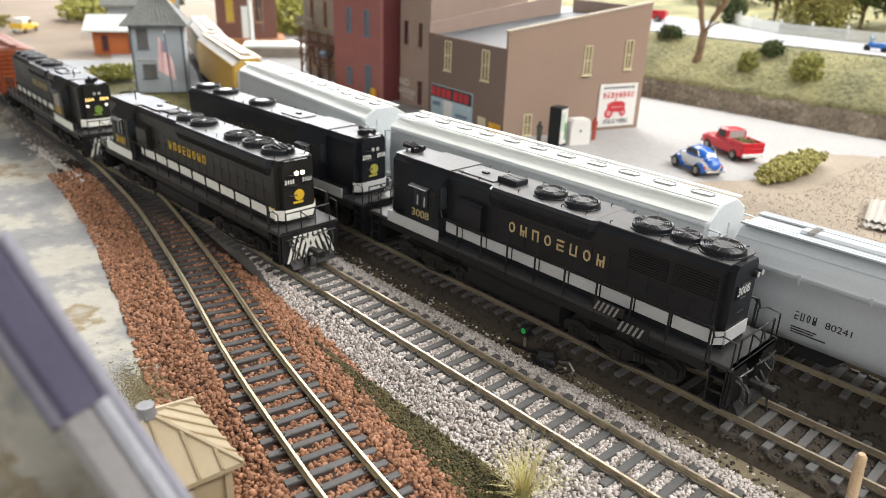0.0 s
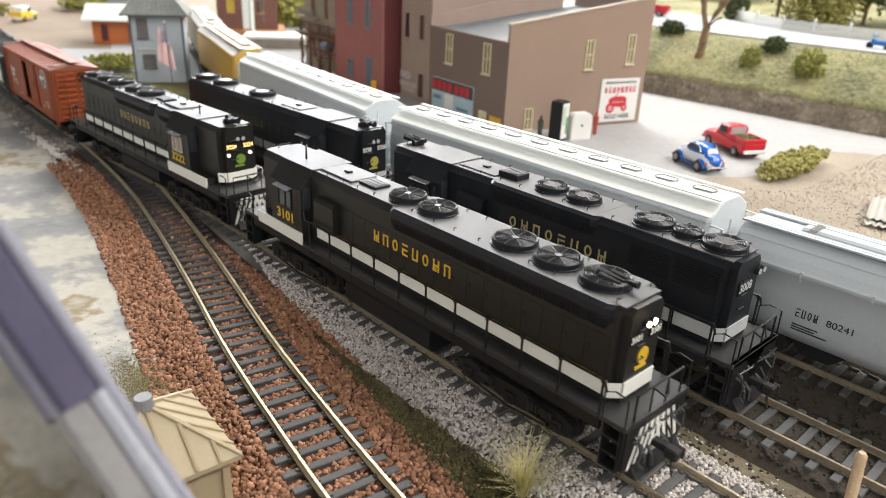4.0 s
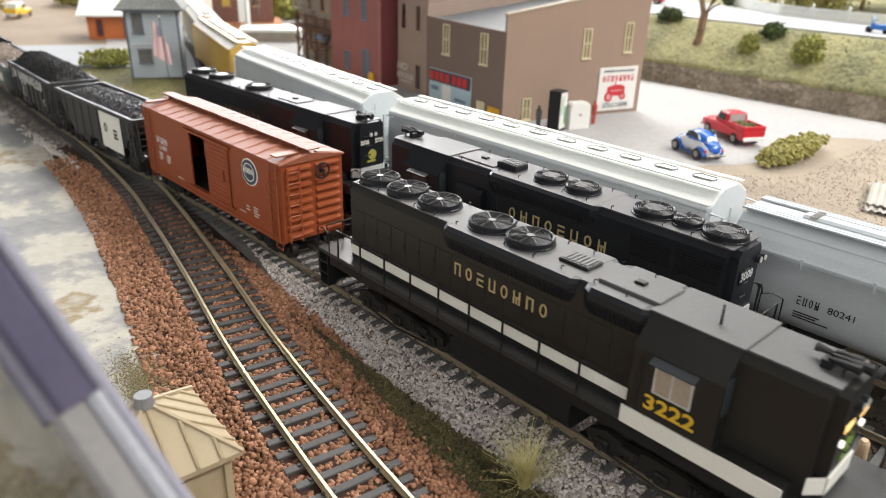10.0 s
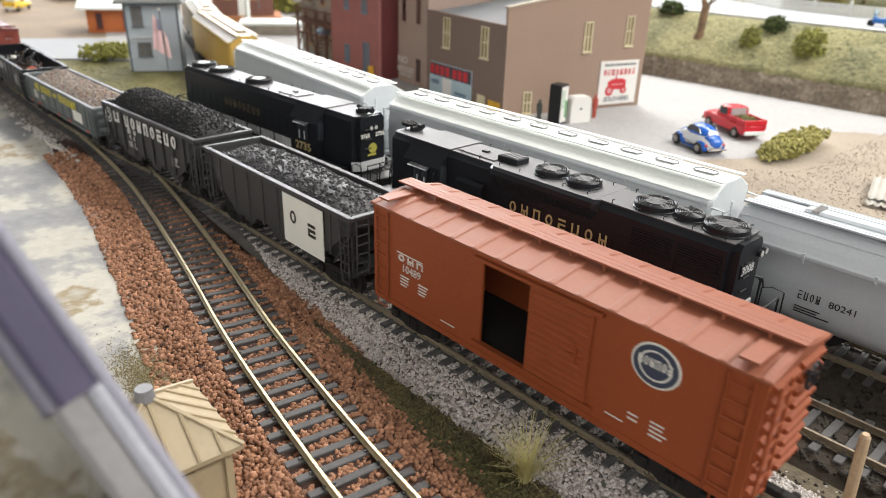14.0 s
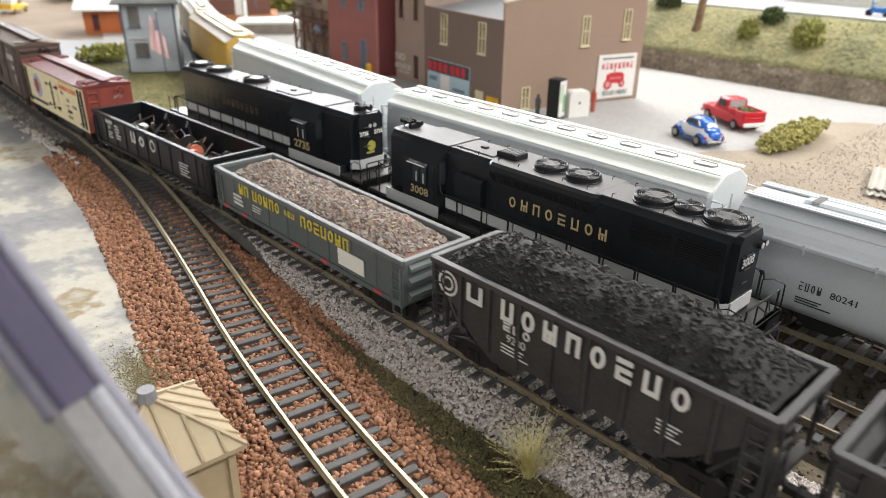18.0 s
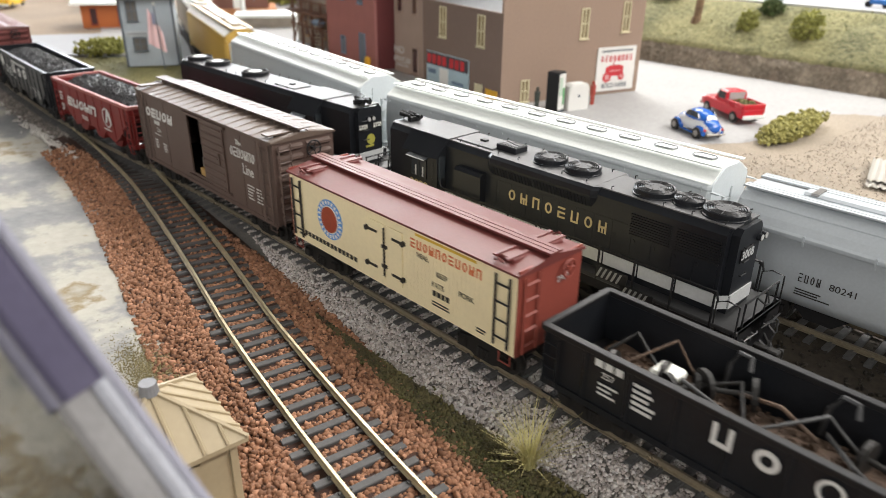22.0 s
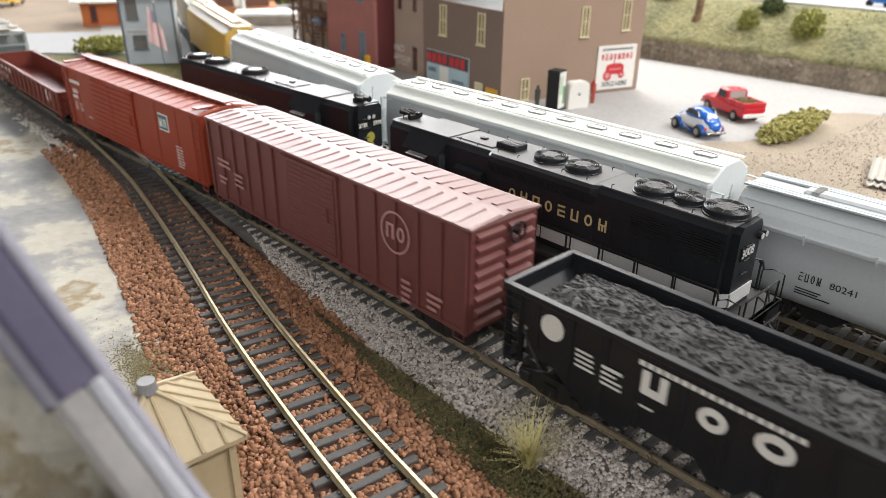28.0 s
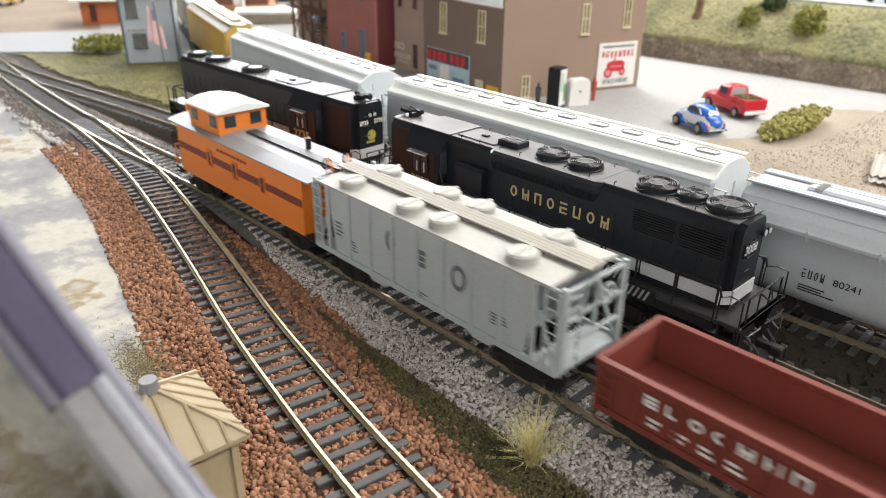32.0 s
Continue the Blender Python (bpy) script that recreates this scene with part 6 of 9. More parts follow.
bars(g1, 4, 40, 7, 5.2, 24.5, -16.70, YELLOWL, "company_lettering", 0.3)
lines(g1, -56, 20.6, -16.65, 3, 10, STENCIL, 1.2, 2.0)
lines(g1, -38, 19.6, -16.65, 3, 9, STENCIL, 0.5, 1.3)
plate(g1, "data_panel", 32, 49, 14.5, 21.5, -16.60, WHITEP)
bm = nb()
for a, b, c, d in ((33.5, 36, 16, 20.3), (37, 39.5, 15.5, 20.8), (41, 43.5, 18.3, 20.8), (44.2, 47.6, 18.3, 20.8), (41, 43.5, 15.4, 17.6), (44.2, 47.6, 15.4, 17.6)):
    box(bm, a, b, -16.45, -16.25, c, d)
part("data_block", bm, INK, g1)
for x in (-64, -46, 0, 22, 58):
    part("reflector", box(nb(), x - 2.4, x + 2.4, -17.1, -16.7, 11.2, 12.4), REDDOT, g1)
ride(g1, -907.1, -1052.5)

g2 = open_car("gondola_car", "black gondola car with white lettering, loaded with wheels, drums and scrap", 146.8, 32, 11, 30.6, BLACK, CHASSIS, 10, rim=CHASSIS)
bars(g2, -19.5, -13, 1, 6.6, 24, -16.70, STENCIL, "company_lettering", 0.15)
bars(g2, -9, -1, 1, 6.2, 23.6, -16.70, STENCIL, "company_lettering", 0.2)
ringmark(g2, "company_lettering", 9.5, 24, -16.70, 3.5, 1.1, STENCIL, 0.95)
bars(g2, -55, -45, 3, 2.2, 27, -16.70, STENCIL, "reporting_mark", 0.25)
writing("car_number", "257", 2.8, STENCIL, g2, side(-50, 23.6, -16.75))
lines(g2, -53, 20.8, -16.65, 3, 7, STENCIL, 0.6, 1.6)
lines(g2, -42, 26.4, -16.65, 5, 8, STENCIL, 0.9, 1.9)
lines(g2, 40, 22, -16.65, 5, 11, STENCIL, 0.6, 1.6)
heap(g2, "scrap_bed", -68, 66, 14.6, 14, 18, JUNK, 21, (60, 16), 2.2, 500, 2.0, "rusty brown scrap on the car floor", 2.0)
for i, (x, y, a) in enumerate(((-48, -4, 20), (-34, -2, 70), (-26, 6, 35), (18, 3, -15), (58, -2, 60), (62, 6, 30))):
    bm = nb()
    c, s_ = math.cos(math.radians(a)), math.sin(math.radians(a))
    p, q = (x - 8 * c, y - 5 * s_, 20 + (i % 2) * 2), (x + 8 * c, y + 5 * s_, 22)
    cyl(bm, p, q, 0.8, 8)
    d = (Vector(q) - Vector(p)).normalized()
    for w_ in (p, q):
        cyl(bm, Vector(w_) - d * 0.8, Vector(w_) + d * 0.8, 4.8, 18)
    part("scrap_wheelset", bm, TRUCKM if i % 3 else WHEELFACE, g2)
for i, (x, y, z) in enumerate(((26, 1, 21), (33, -3, 20))):
    part("drum", cyl(nb(), (x - 4, y, z), (x + 4, y - 2, z + 1), 4, 16), COPPER, g2)
part("white_block", box(nb(), -44, -36, -6, 2, 22, 25, 0.8), WHITEP, g2)
for i in range(11):
    r = random.Random(100 + i)
    x = -55 + 11 * i
    pts = [(x - r.uniform(4, 14), r.uniform(-10, 10), 21), (x, r.uniform(-10, 10), 24 + r.uniform(0, 4)), (x + r.uniform(6, 18), r.uniform(-11, 11), 20)]
    part("scrap_pipe", tube(nb(), pts, r.uniform(0.4, 0.7), 6), (TRUCKM, JUNK, RIMGREY)[i % 3], g2)
for x in (-30, -3):
    part("bent_rod", tube(nb(), [(x, 14, 16), (x + 1, 12, 26), (x + 4, 10, 32), (x + 8, 8, 33), (x + 9, 6, 30)], 0.7, 6), RIMGREY, g2)
ride(g2, -1062.6, -1209.4)

r1 = reefer("refrigerator_car", "cream wooden refrigerator car with oxide red roof and round blue herald", 129.7, 31, 12, 41.6, 44.5)
writing("end_lettering", "2900", 3.0, STENCIL, r1, pose(65.5 * MM, 6 * MM, 34 * MM, 90, 0, 90))
ride(r1, -1221.6, -1351.3)

b2 = boxcar("box_car", "dark umber box car with half open door showing crates", 143, 32, 12, 50.6, 53.4, UMBER, UMBERROOF, 8, (5, 28, 16, 48.5, 9), (-11, 5, 17, 48.5), roof_n=18, ribs=(-60, -38, 44, 58))
bars(b2, -63, -29, 5, 5.4, 40.5, -16.15, STENCIL, "company_lettering", 0.2, 1.2)
bars(b2, -53, -46, 3, 2.2, 35.6, -16.15, STENCIL, "reporting_mark", 0.3)
writing("car_number", "234", 3.4, STENCIL, b2, side(-48, 31.6, -16.2))
lines(b2, -55, 29, -16.1, 1, 14, STENCIL, 0.35)
lines(b2, -55, 25.6, -16.1, 4, 5, STENCIL, 0.6, 1.4)
lines(b2, -45, 25, -16.1, 4, 5, STENCIL, 0.6, 1.4)
writing("word", "The", 3.4, STENCIL, b2, side(42, 44.5, -16.2), bold=0.05)
bars(b2, 33, 56, 7, 4.6, 39.5, -16.15, STENCIL, "company_lettering", 0.25, 0.6)
writing("word", "Line", 7.0, STENCIL, b2, side(49, 32.5, -16.2), wide=0.85, bold=0.08)
for k in range(2):
    lines(b2, 47 + 8 * k, 25.6, -16.1, 5, 6, STENCIL, 0.6, 1.6)
for i, (x, y, z, a, b) in enumerate(((-1, -10, 13.5, 9, 7), (-3, -4, 13.5, 9, 8), (0, -9, 20.5, 7, 7), (-5, 3, 13.5, 8, 12))):
    part("crate", box(nb(), x - a / 2, x + a / 2, y - a / 2, y + a / 2, z, z + b, 0.3), WOODBOX, b2, "pale wooden crate inside the car")
part("drum", cyl(nb(), (-8, -8, 13.5), (-8, -8, 24), 3.4, 16), STEEL, b2)
ride(b2, -1365.1, -1508.1)

h2 = open_car("hopper_car", "deep red open hopper car with white lettering, filled with grey coal", 120, 31.5, 13, 37.8, REDHOP, HOLE, 9, category="hopper car", hopper=True, rim=mat("pink_rim", (0.3, 0.1, 0.09), 0.6), rib_d=0.5)
heap(h2, "coal_load", -54, 54, 14.6, 34, 40, COALGREY, 31, (80, 22), 1.0, 1500, 1.3, "grey coal heaped in the car")
bars(h2, -38, 10, 5, 6.0, 26, -16.85, STENCIL, "company_lettering", 0.2, 1.4)
ringmark(h2, "herald_ring", 27, 25.5, -16.80, 6.2, 0.9, STENCIL)
bm = nb()
prism(bm, [(22.6, 22), (24.6, 22), (27, 27), (29.4, 22), (31.4, 22), (28, 30), (26, 30)], -16.4, -16.2, "y")
part("herald_peak", bm, STENCIL, h2)
lines(h2, -50, 30, -16.80, 3, 6, STENCIL, 0.9, 2.2)
lines(h2, -50, 22, -16.80, 4, 5, STENCIL, 0.5, 1.3)
lines(h2, -16, 19.6, -16.80, 2, 12, STENCIL, 0.6, 1.5)
lines(h2, 20, 18.0, -16.80, 1, 14, STENCIL, 0.6)
ride(h2, -1522.6, -1642.1)

n1 = open_car("hopper_car", "black open hopper car with bold white lettering, filled with grey coal", 147.3, 32, 11.5, 38.0, BLACK, CHASSIS, 12, category="hopper car", hopper=True, rib_d=0.4)
heap(n1, "coal_load", -66, 66, 14.4, 33.5, 38.0, COALGREY, 41, (90, 22), 1.0, 1800, 1.4, "grey coal lying in the car")
disc(n1, "herald_disc", -55, 30, -16.5, 4.2, STENCIL)
bars(n1, -25, -16, 1, 7.4, 27.8, -16.55, STENCIL, "company_lettering", 0.15, 0, 0.32)
bars(n1, -9, 1, 1, 6.8, 26.6, -16.55, STENCIL, "company_lettering", 0.2, 0, 0.32)
bars(n1, 6, 17, 1, 7.4, 27.6, -16.55, STENCIL, "company_lettering", 0.1, 0, 0.32)
bars(n1, -26, 18, 18, 1.5, 33.2, -16.55, STENCIL, "small_lettering", 0.25)
lines(n1, -46, 27.5, -16.5, 4, 7, STENCIL, 0.7, 1.7)
lines(n1, -37, 26.5, -16.5, 1, 10, STENCIL, 1.0)
lines(n1, -37, 24.5, -16.5, 3, 7, STENCIL, 0.7, 1.7)
lines(n1, 24, 20, -16.5, 1, 7, STENCIL, 0.6)
lines(n1, 34, 21, -16.5, 4, 5, STENCIL, 0.6, 1.5)
lines(n1, 41, 19.8, -16.5, 4, 6, STENCIL, 0.6, 1.5)
lines(n1, -24, 20.4, -16.5, 1, 6, STENCIL, 0.6)
ride(n1, -1656.8, -1804.1)

x1 = boxcar("box_car", "long maroon box car with outside posts and a paler ribbed roof", 181.8, 32, 11, 49.5, 51.3, MAROONCAR, MAROONROOF, 8, (-18, 16, 13, 47, 16), None, roof_n=26, board=False, ladders=False, posts=15)
ringmark(x1, "herald_ring", 55, 37, -17.4, 8.2, 0.9, mat("faded_pink_paint", (0.38, 0.2, 0.19), 0.6))
bars(x1, 49, 61, 2, 6, 37, -17.35, bpy.data.materials["faded_pink_paint"], "herald_mark", 0.3)
for x, z, n, w_ in ((-82, 32, 2, 14), (-66, 28, 3, 10), (58, 20, 4, 6), (72, 20, 3, 8), (-82, 23, 2, 8)):
    lines(x1, x, z, -17.35, n, w_, bpy.data.materials["faded_pink_paint"], 1.2, 2.6)
ride(x1, -1821.2, -2003.0)

s1 = boxcar("box_car", "long bright oxide red double door box car with white stencils", 182.5, 32, 11.5, 47.8, 51, BRIGHTRED, BRIGHTROOF, 9, (-17, 13, 13, 46.5, 11), None, roof_n=18, ribs=(-70, 40, 64))
dr = part("door", box(nb(), -46, -17.4, -16.9, -16.2, 13, 46.5, 0.2), BRIGHTRED, s1)
bm = nb()
for i in range(11):
    z = 13 + 33.5 * (i + 0.5) / 11
    prism(bm, [(-16.8, z - 0.9), (-17.4, z), (-16.8, z + 0.9)], -45, -18.4)
part("door_rib", bm, BRIGHTRED, dr)
plate(s1, "herald_border", 43.6, 54.4, 31.8, 41.2, -16.05, WHITEP)
plate(s1, "herald_field", 44.4, 53.6, 32.6, 40.4, -16.3, mat("teal_herald", (0.04, 0.12, 0.17), 0.5))
bars(s1, 44.5, 53.5, 2, 4.6, 36.4, -16.6, WHITEP, "herald_mark", 0.4)
bars(s1, -83, -66, 10, 2.2, 39.4, -16.15, STENCIL, "small_lettering", 0.2)
bars(s1, -80, -70, 4, 2.8, 33.4, -16.15, STENCIL, "reporting_mark", 0.3)
lines(s1, -81, 30.6, -16.1, 1, 12, STENCIL, 2.0)
lines(s1, -80, 26, -16.1, 4, 5, STENCIL, 0.6, 1.5)
lines(s1, -72, 26, -16.1, 4, 5, STENCIL, 0.6, 1.5)
lines(s1, 60, 26, -16.1, 8, 8, STENCIL, 0.6, 1.6)
lines(s1, -60, 19.5, -16.1, 1, 7, STENCIL, 0.6)
ride(s1, -2014.1, -2196.6)

o1 = open_car("gondola_car", "long empty red-brown gondola car with ribbed sides", 191, 32, 10.5, 26.8, REDGON, REDGON, 15, rib_d=1.2)
disc(o1, "herald_disc", 66, 19.6, -16.1, 4.8, STENCIL, sx=1.1)
bars(o1, 62, 70, 3, 1.6, 19.6, -16.4, REDGON, "herald_word", 0.2)
for i in range(7):
    bars(o1, -80 + 6.6 * i, -75.5 + 6.6 * i, 1, 3.6, 21.4, -16.70, STENCIL, "company_lettering", 0.1)
for i in range(4):
    lines(o1, -78 + 7.5 * i, 16.5, -16.65, 2, 5, STENCIL, 0.9, 1.9)
ride(o1, -2213.3, -2404.3)

c1 = ps_hopper("covered_hopper", "dusty grey covered hopper with round roof hatches", 128, 31.5, 13, 41.5, GREYHOP, mat("dusty_grey_roof", (0.36, 0.355, 0.325), 0.6, var=0.15))
ride(c1, -2418.5, -2546.5)
k1 = caboose("caboose", "orange caboose with maroon stripe, silver roof and white-topped cupola", 138, 31, 12, 33)
ride(k1, -2549, -2686)

# ---- standing rolling stock ----
l3 = locomotive("locomotive", "black diesel locomotive with grey band and dull gold lettering, parked", 176, -1, "3008", band=(23.2, 28.0, 14.2), one_board=True,
                short=18, cab=24, fans=((-78.5, 7.5), (-51.5, 7.5), (-20, 6.9), (-4, 6.9)), small=((-65, 5.2),), letters=(-42, 9, 8), gold=DULLGOLD, stripe=GREYSTR, box_at=17, panels=((22, 44, 6.5, 0.9),), bulge=(21, 37), numbers_gold=DULLGOLD, group="parked locomotives", fan_hub=RIMGREY, box_h=3.0, flared=((-35, 20),), grilles=((-84, -68, 38, 46.5), (-66, -50, 38, 46.5)), deck_end=8.5)
l3.matrix_basis = at(-191, 54.7)
DIMSTR = mat("dim_white_stripe", (0.24, 0.24, 0.23), 0.6)
for x0, z0 in ((42, 20.6), (53, 16.6)):
    for i in range(5):
        part("step_stripe", prism(nb(), [(x0 + 2.1 * i, z0), (x0 + 2.1 * i + 0.9, z0), (x0 + 2.1 * i + 2.6, z0 + 4), (x0 + 2.1 * i + 1.7, z0 + 4)], -16.95, -16.65, "y"), DIMSTR, l3)
    part("step_plate", box(nb(), x0 - 0.5, x0 + 13, -16.7, -16.2, z0 - 0.4, z0 + 4.4), CHASSIS, l3)
l4 = locomotive("locomotive", "black diesel locomotive with green emblem and white number, parked", 190, 1, "2735", band=(23.2, 28.0, 14.2),
                short=27, cab=25, fans=((-84, 8.2), (-60, 8.2), (-14, 8.2)), letters=(-40, 4, 8), gold=DIMGOLD, stripe=GREYSTR, panels=((16, 36, 6.0, 0.9),), numbers_gold=DULLGOLD, group="parked locomotives", fan_hub=WHITEHOP, emblem=OLIVEG, deck_end=12)
l4.matrix_basis = at(-403, (SIDING(-466) + SIDING(-340)) / 2, 0, math.degrees(math.atan2(SIDING(-340) - SIDING(-466), 126)))


def back_pose(x, reach=62):
    a, b = BACKTRACK(x - reach), BACKTRACK(x + reach)
    return at(x, (a + b) / 2, 0, math.degrees(math.atan2(b - a, 2 * reach)))


TANROOF = mat("dusty_tan_roof", (0.4, 0.33, 0.22), 0.55, var=0.2, broad=40)
CREAMHOP = mat("dusty_cream_hopper_paint", (0.42, 0.385, 0.31), 0.6, var=0.2, broad=40)
GROUPH = "covered hoppers on the back track"
w1 = centre_flow("covered_hopper", "light grey covered hopper with white roof and oval hatches, parked", 204, GREYCH, WHITEHOP, 11, GROUPH)
w1.matrix_basis = back_pose(-237.5)
w2 = centre_flow("covered_hopper", "pale grey covered hopper with a row of roof hatches, parked", 214, GREYCH, WHITEHOP, 11, GROUPH)
w2.matrix_basis = back_pose(-468)
w3 = centre_flow("covered_hopper", "blue-grey covered hopper with trough hatch and roof walk, parked", 200, BLUECH, BLUECH, 8, GROUPH, True, True)
w3.matrix_basis = back_pose(-26)
bars(w3, -71, -62.5, 4, 3.2, 22.5, -16.7, INK, "reporting_mark", 0.4)
writing("car_number", "80241", 3.6, INK, w3, side(-55, 22.3, -16.75), wide=1.1)
lines(w3, -71, 18, -16.7, 3, 13, INK, 0.4, 1.0)
lines(w3, -32, 12, -16.3, 2, 12, INK, 0.4, 1.0)
w4 = centre_flow("covered_hopper", "ochre yellow covered hopper with tan roof, parked on the curve", 206, YELLOWHOP, TANROOF, 8, GROUPH, True)
w4.matrix_basis = back_pose(-694)
w5 = centre_flow("covered_hopper", "dusty cream covered hopper beyond the yellow one, parked", 206, CREAMHOP, TANROOF, 8, GROUPH, True)
w5.matrix_basis = back_pose(-905)
# ---- the town ----
COPING = mat("tan_coping", (0.4, 0.345, 0.27), 0.7, var=0.12)
CREAMTRIM = mat("cream_trim", (0.6, 0.54, 0.36), 0.6, var=0.1)
ROOFTIN = mat("grey_tin_roof", (0.26, 0.28, 0.3), 0.5, var=0.12, broad=25)
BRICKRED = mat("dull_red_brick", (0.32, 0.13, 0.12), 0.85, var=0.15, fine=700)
# same brick darkened for the side walls, their shade painted into it
BRICKSHADE = mat("shaded_red_brick", (0.13, 0.03, 0.03), 0.85, var=0.15)
BROWNB = mat("taupe_brick", (0.32, 0.24, 0.2), 0.85, var=0.12)
BLUETRIM = mat("slate_blue_trim", (0.14, 0.2, 0.29), 0.6)
DARKWIN = mat("dark_window", (0.05, 0.02, 0.02), 0.3, var=0.2)
TOWERGREY = mat("blue_grey_boards", (0.38, 0.43, 0.47), 0.7, var=0.1)
TOWERTRIM = mat("dark_grey_trim", (0.1, 0.12, 0.14), 0.6)
SHINGLE = mat("grey_shingle", (0.2, 0.21, 0.2), 0.85, var=0.3, fine=400, bump=0.6)
SIGNWHITE = mat("white_sign_board", (0.7, 0.69, 0.66), 0.6, var=0.06)
SIGNRED = mat("red_sign_ink", (0.5, 0.03, 0.04), 0.6)
SIGNBLUE = mat("pale_blue_sign", (0.38, 0.5, 0.56), 0.6, var=0.15)
SIGNDARK = mat("dark_sign_band", (0.06, 0.05, 0.06), 0.6)
SIGNYEL = mat("orange_yellow_sign", (0.7, 0.38, 0.03), 0.6)
GREYTXT = mat("faded_white_wall_paint", (0.5, 0.48, 0.46), 0.7)
SCAFF = mat("red_brown_timber", (0.15, 0.075, 0.05), 0.8, var=0.3)
WOODPALE = mat("pale_timber", (0.42, 0.26, 0.13), 0.75, var=0.3)
WOODGREY = mat("weathered_timber", (0.32, 0.28, 0.24), 0.85, var=0.35)


def wall_frame(ox, oy, deg):
    """A pose whose x runs along a wall's foot and whose -y faces outwards."""
    return at(ox, oy, -4.5, deg)


def window(parent, x, z0, z1, w, y, trim, glass, name="window", bars_=True, sill=True):
    g = part(name, box(nb(), x - w / 2, x + w / 2, y - 0.15, y + 0.6, z0, z1), glass, parent)
    bm = nb()
    t = 0.9
    for a in (x - w / 2 - t / 2, x + w / 2 - t / 2):
        box(bm, a, a + t, y - 0.9, y, z0 - t, z1 + t)
    box(bm, x - w / 2, x + w / 2, y - 0.9, y, z1, z1 + t)
    box(bm, x - w / 2, x + w / 2, y - 0.9, y, z0 - t, z0)
    if bars_:
        box(bm, x - w / 2, x + w / 2, y - 0.8, y, (z0 + z1) / 2 - 0.4, (z0 + z1) / 2 + 0.4)
        box(bm, x - 0.35, x + 0.35, y - 0.7, y, z0, z1)
    part("window_frame", bm, trim, g)
    if sill:
        part("sill", box(nb(), x - w / 2 - 1.4, x + w / 2 + 1.4, y - 1.8, y, z0 - t - 1.0, z0 - t), trim, g)
    return g


# brown corner store: x along the side wall, y into the building
store = thing("store_building", "brown two-storey corner store with cream windows and painted signs", "building", m=wall_frame(-422, 281, 73.5))
W = 148
bm = prism(nb(), [(0, 0), (W, 0), (W, 111.5), (0, 88.5)], 0, 3, "y")
# one brown in two tones: the side wall's is lightened for the light on it
part("side_wall", bm, mat("brown_wall_lit_side", (0.29, 0.205, 0.155), 0.85, var=0.08, fine=500, broad=25), store)
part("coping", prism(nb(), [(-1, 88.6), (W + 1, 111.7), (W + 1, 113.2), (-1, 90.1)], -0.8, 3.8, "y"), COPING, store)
# front wall in a darker copy, its shade put into the colour
fr = part("front_wall", prism(nb(), [(0.1, 0), (118, 0), (120, 77), (0.1, 75)], 0, 3, "y"), mat("brown_wall_shaded_front", (0.18, 0.128, 0.105), 0.85, var=0.08, fine=500, broad=25), store)
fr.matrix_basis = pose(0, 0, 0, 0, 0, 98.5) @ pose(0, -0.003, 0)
FL = (math.cos(math.radians(98.5)) * 118, math.sin(math.radians(98.5)) * 118)
lw = part("far_wall", prism(nb(), [(0, 0), (W, 0), (W, 112), (0, 86)], 0, 3, "y"), BROWNB, store)
lw.matrix_basis = pose(FL[0] * MM, FL[1] * MM, 0)
part("rear_wall", box(nb(), W - 3, W, 3, FL[1], 0, 108), BROWNB, store)
bm = nb()
q = [bm.verts.new(p) for p in ((1, 3, 74.5), (W - 3, 3, 96), (W - 3, FL[1], 96), (FL[0] + 1, FL[1], 74.5))]
bm.faces.new(q)
bmesh.ops.solidify(bm, geom=bm.faces[:], thickness=1.5)
part("roof", bm, ROOFTIN, store)
GLASSC = mat("cream_backed_glass", (0.25, 0.2, 0.12), 0.25, var=0.3)
for x, z0, z1 in ((82, 52, 75.5), (127, 55.5, 79.5), (24, 2, 19)):
    window(store, x, z0, z1, 7.5, 0, CREAMTRIM, GLASSC)
for x, z0, z1 in ((29, 46, 70.5), (86, 47, 72)):
    w_ = window(fr, -x, z0, z1, 9.5, 0, CREAMTRIM, GLASSC)
    w_.matrix_basis = pose(0, 3 * MM, 0, 0, 0, 180)

# farm sign on the side wall
sg = part("farm_sign", box(nb(), 99, 142, -1.3, -0.1, 3, 42), SIGNWHITE, store, "white poster board with red tractor picture")
bars(sg, 102, 139, 8, 5.4, 32, -1.4, SIGNRED, "maker_lettering", 0.4, 0, 0.36)
bars(sg, 103, 138, 16, 1.8, 38.6, -1.4, TOWERTRIM, "small_lettering", 0.3)
writing("word", "SOLD HERE", 5.6, TOWERTRIM, sg, side(120, 7.6, -1.5), wide=1.0, bold=0.12)
bm = nb()
prism(bm, [(109, 17), (109, 24), (114, 26), (125, 26), (129, 24), (129, 18), (125, 16)], -1.6, -1.3, "y")
for x, r in ((111, 4.6), (127, 3.4)):
    cyl(bm, (x, -1.7, 15.5), (x, -1.3, 15.5), r, 18)
part("tractor_picture", bm, SIGNRED, sg)
for x, r in ((111, 2.6), (127, 1.8)):
    part("picture_hub", cyl(nb(), (x, -1.85, 15.5), (x, -1.6, 15.5), r, 14), mat("pink_ink", (0.6, 0.3, 0.3), 0.6) if x < 120 else bpy.data.materials["pink_ink"], sg)
part("picture_line", box(nb(), 113, 126, -1.75, -1.5, 20.5, 21.4), bpy.data.materials["pink_ink"], sg)
part("picture_line", box(nb(), 117, 118, -1.75, -1.5, 26, 29.2), SIGNRED, sg)

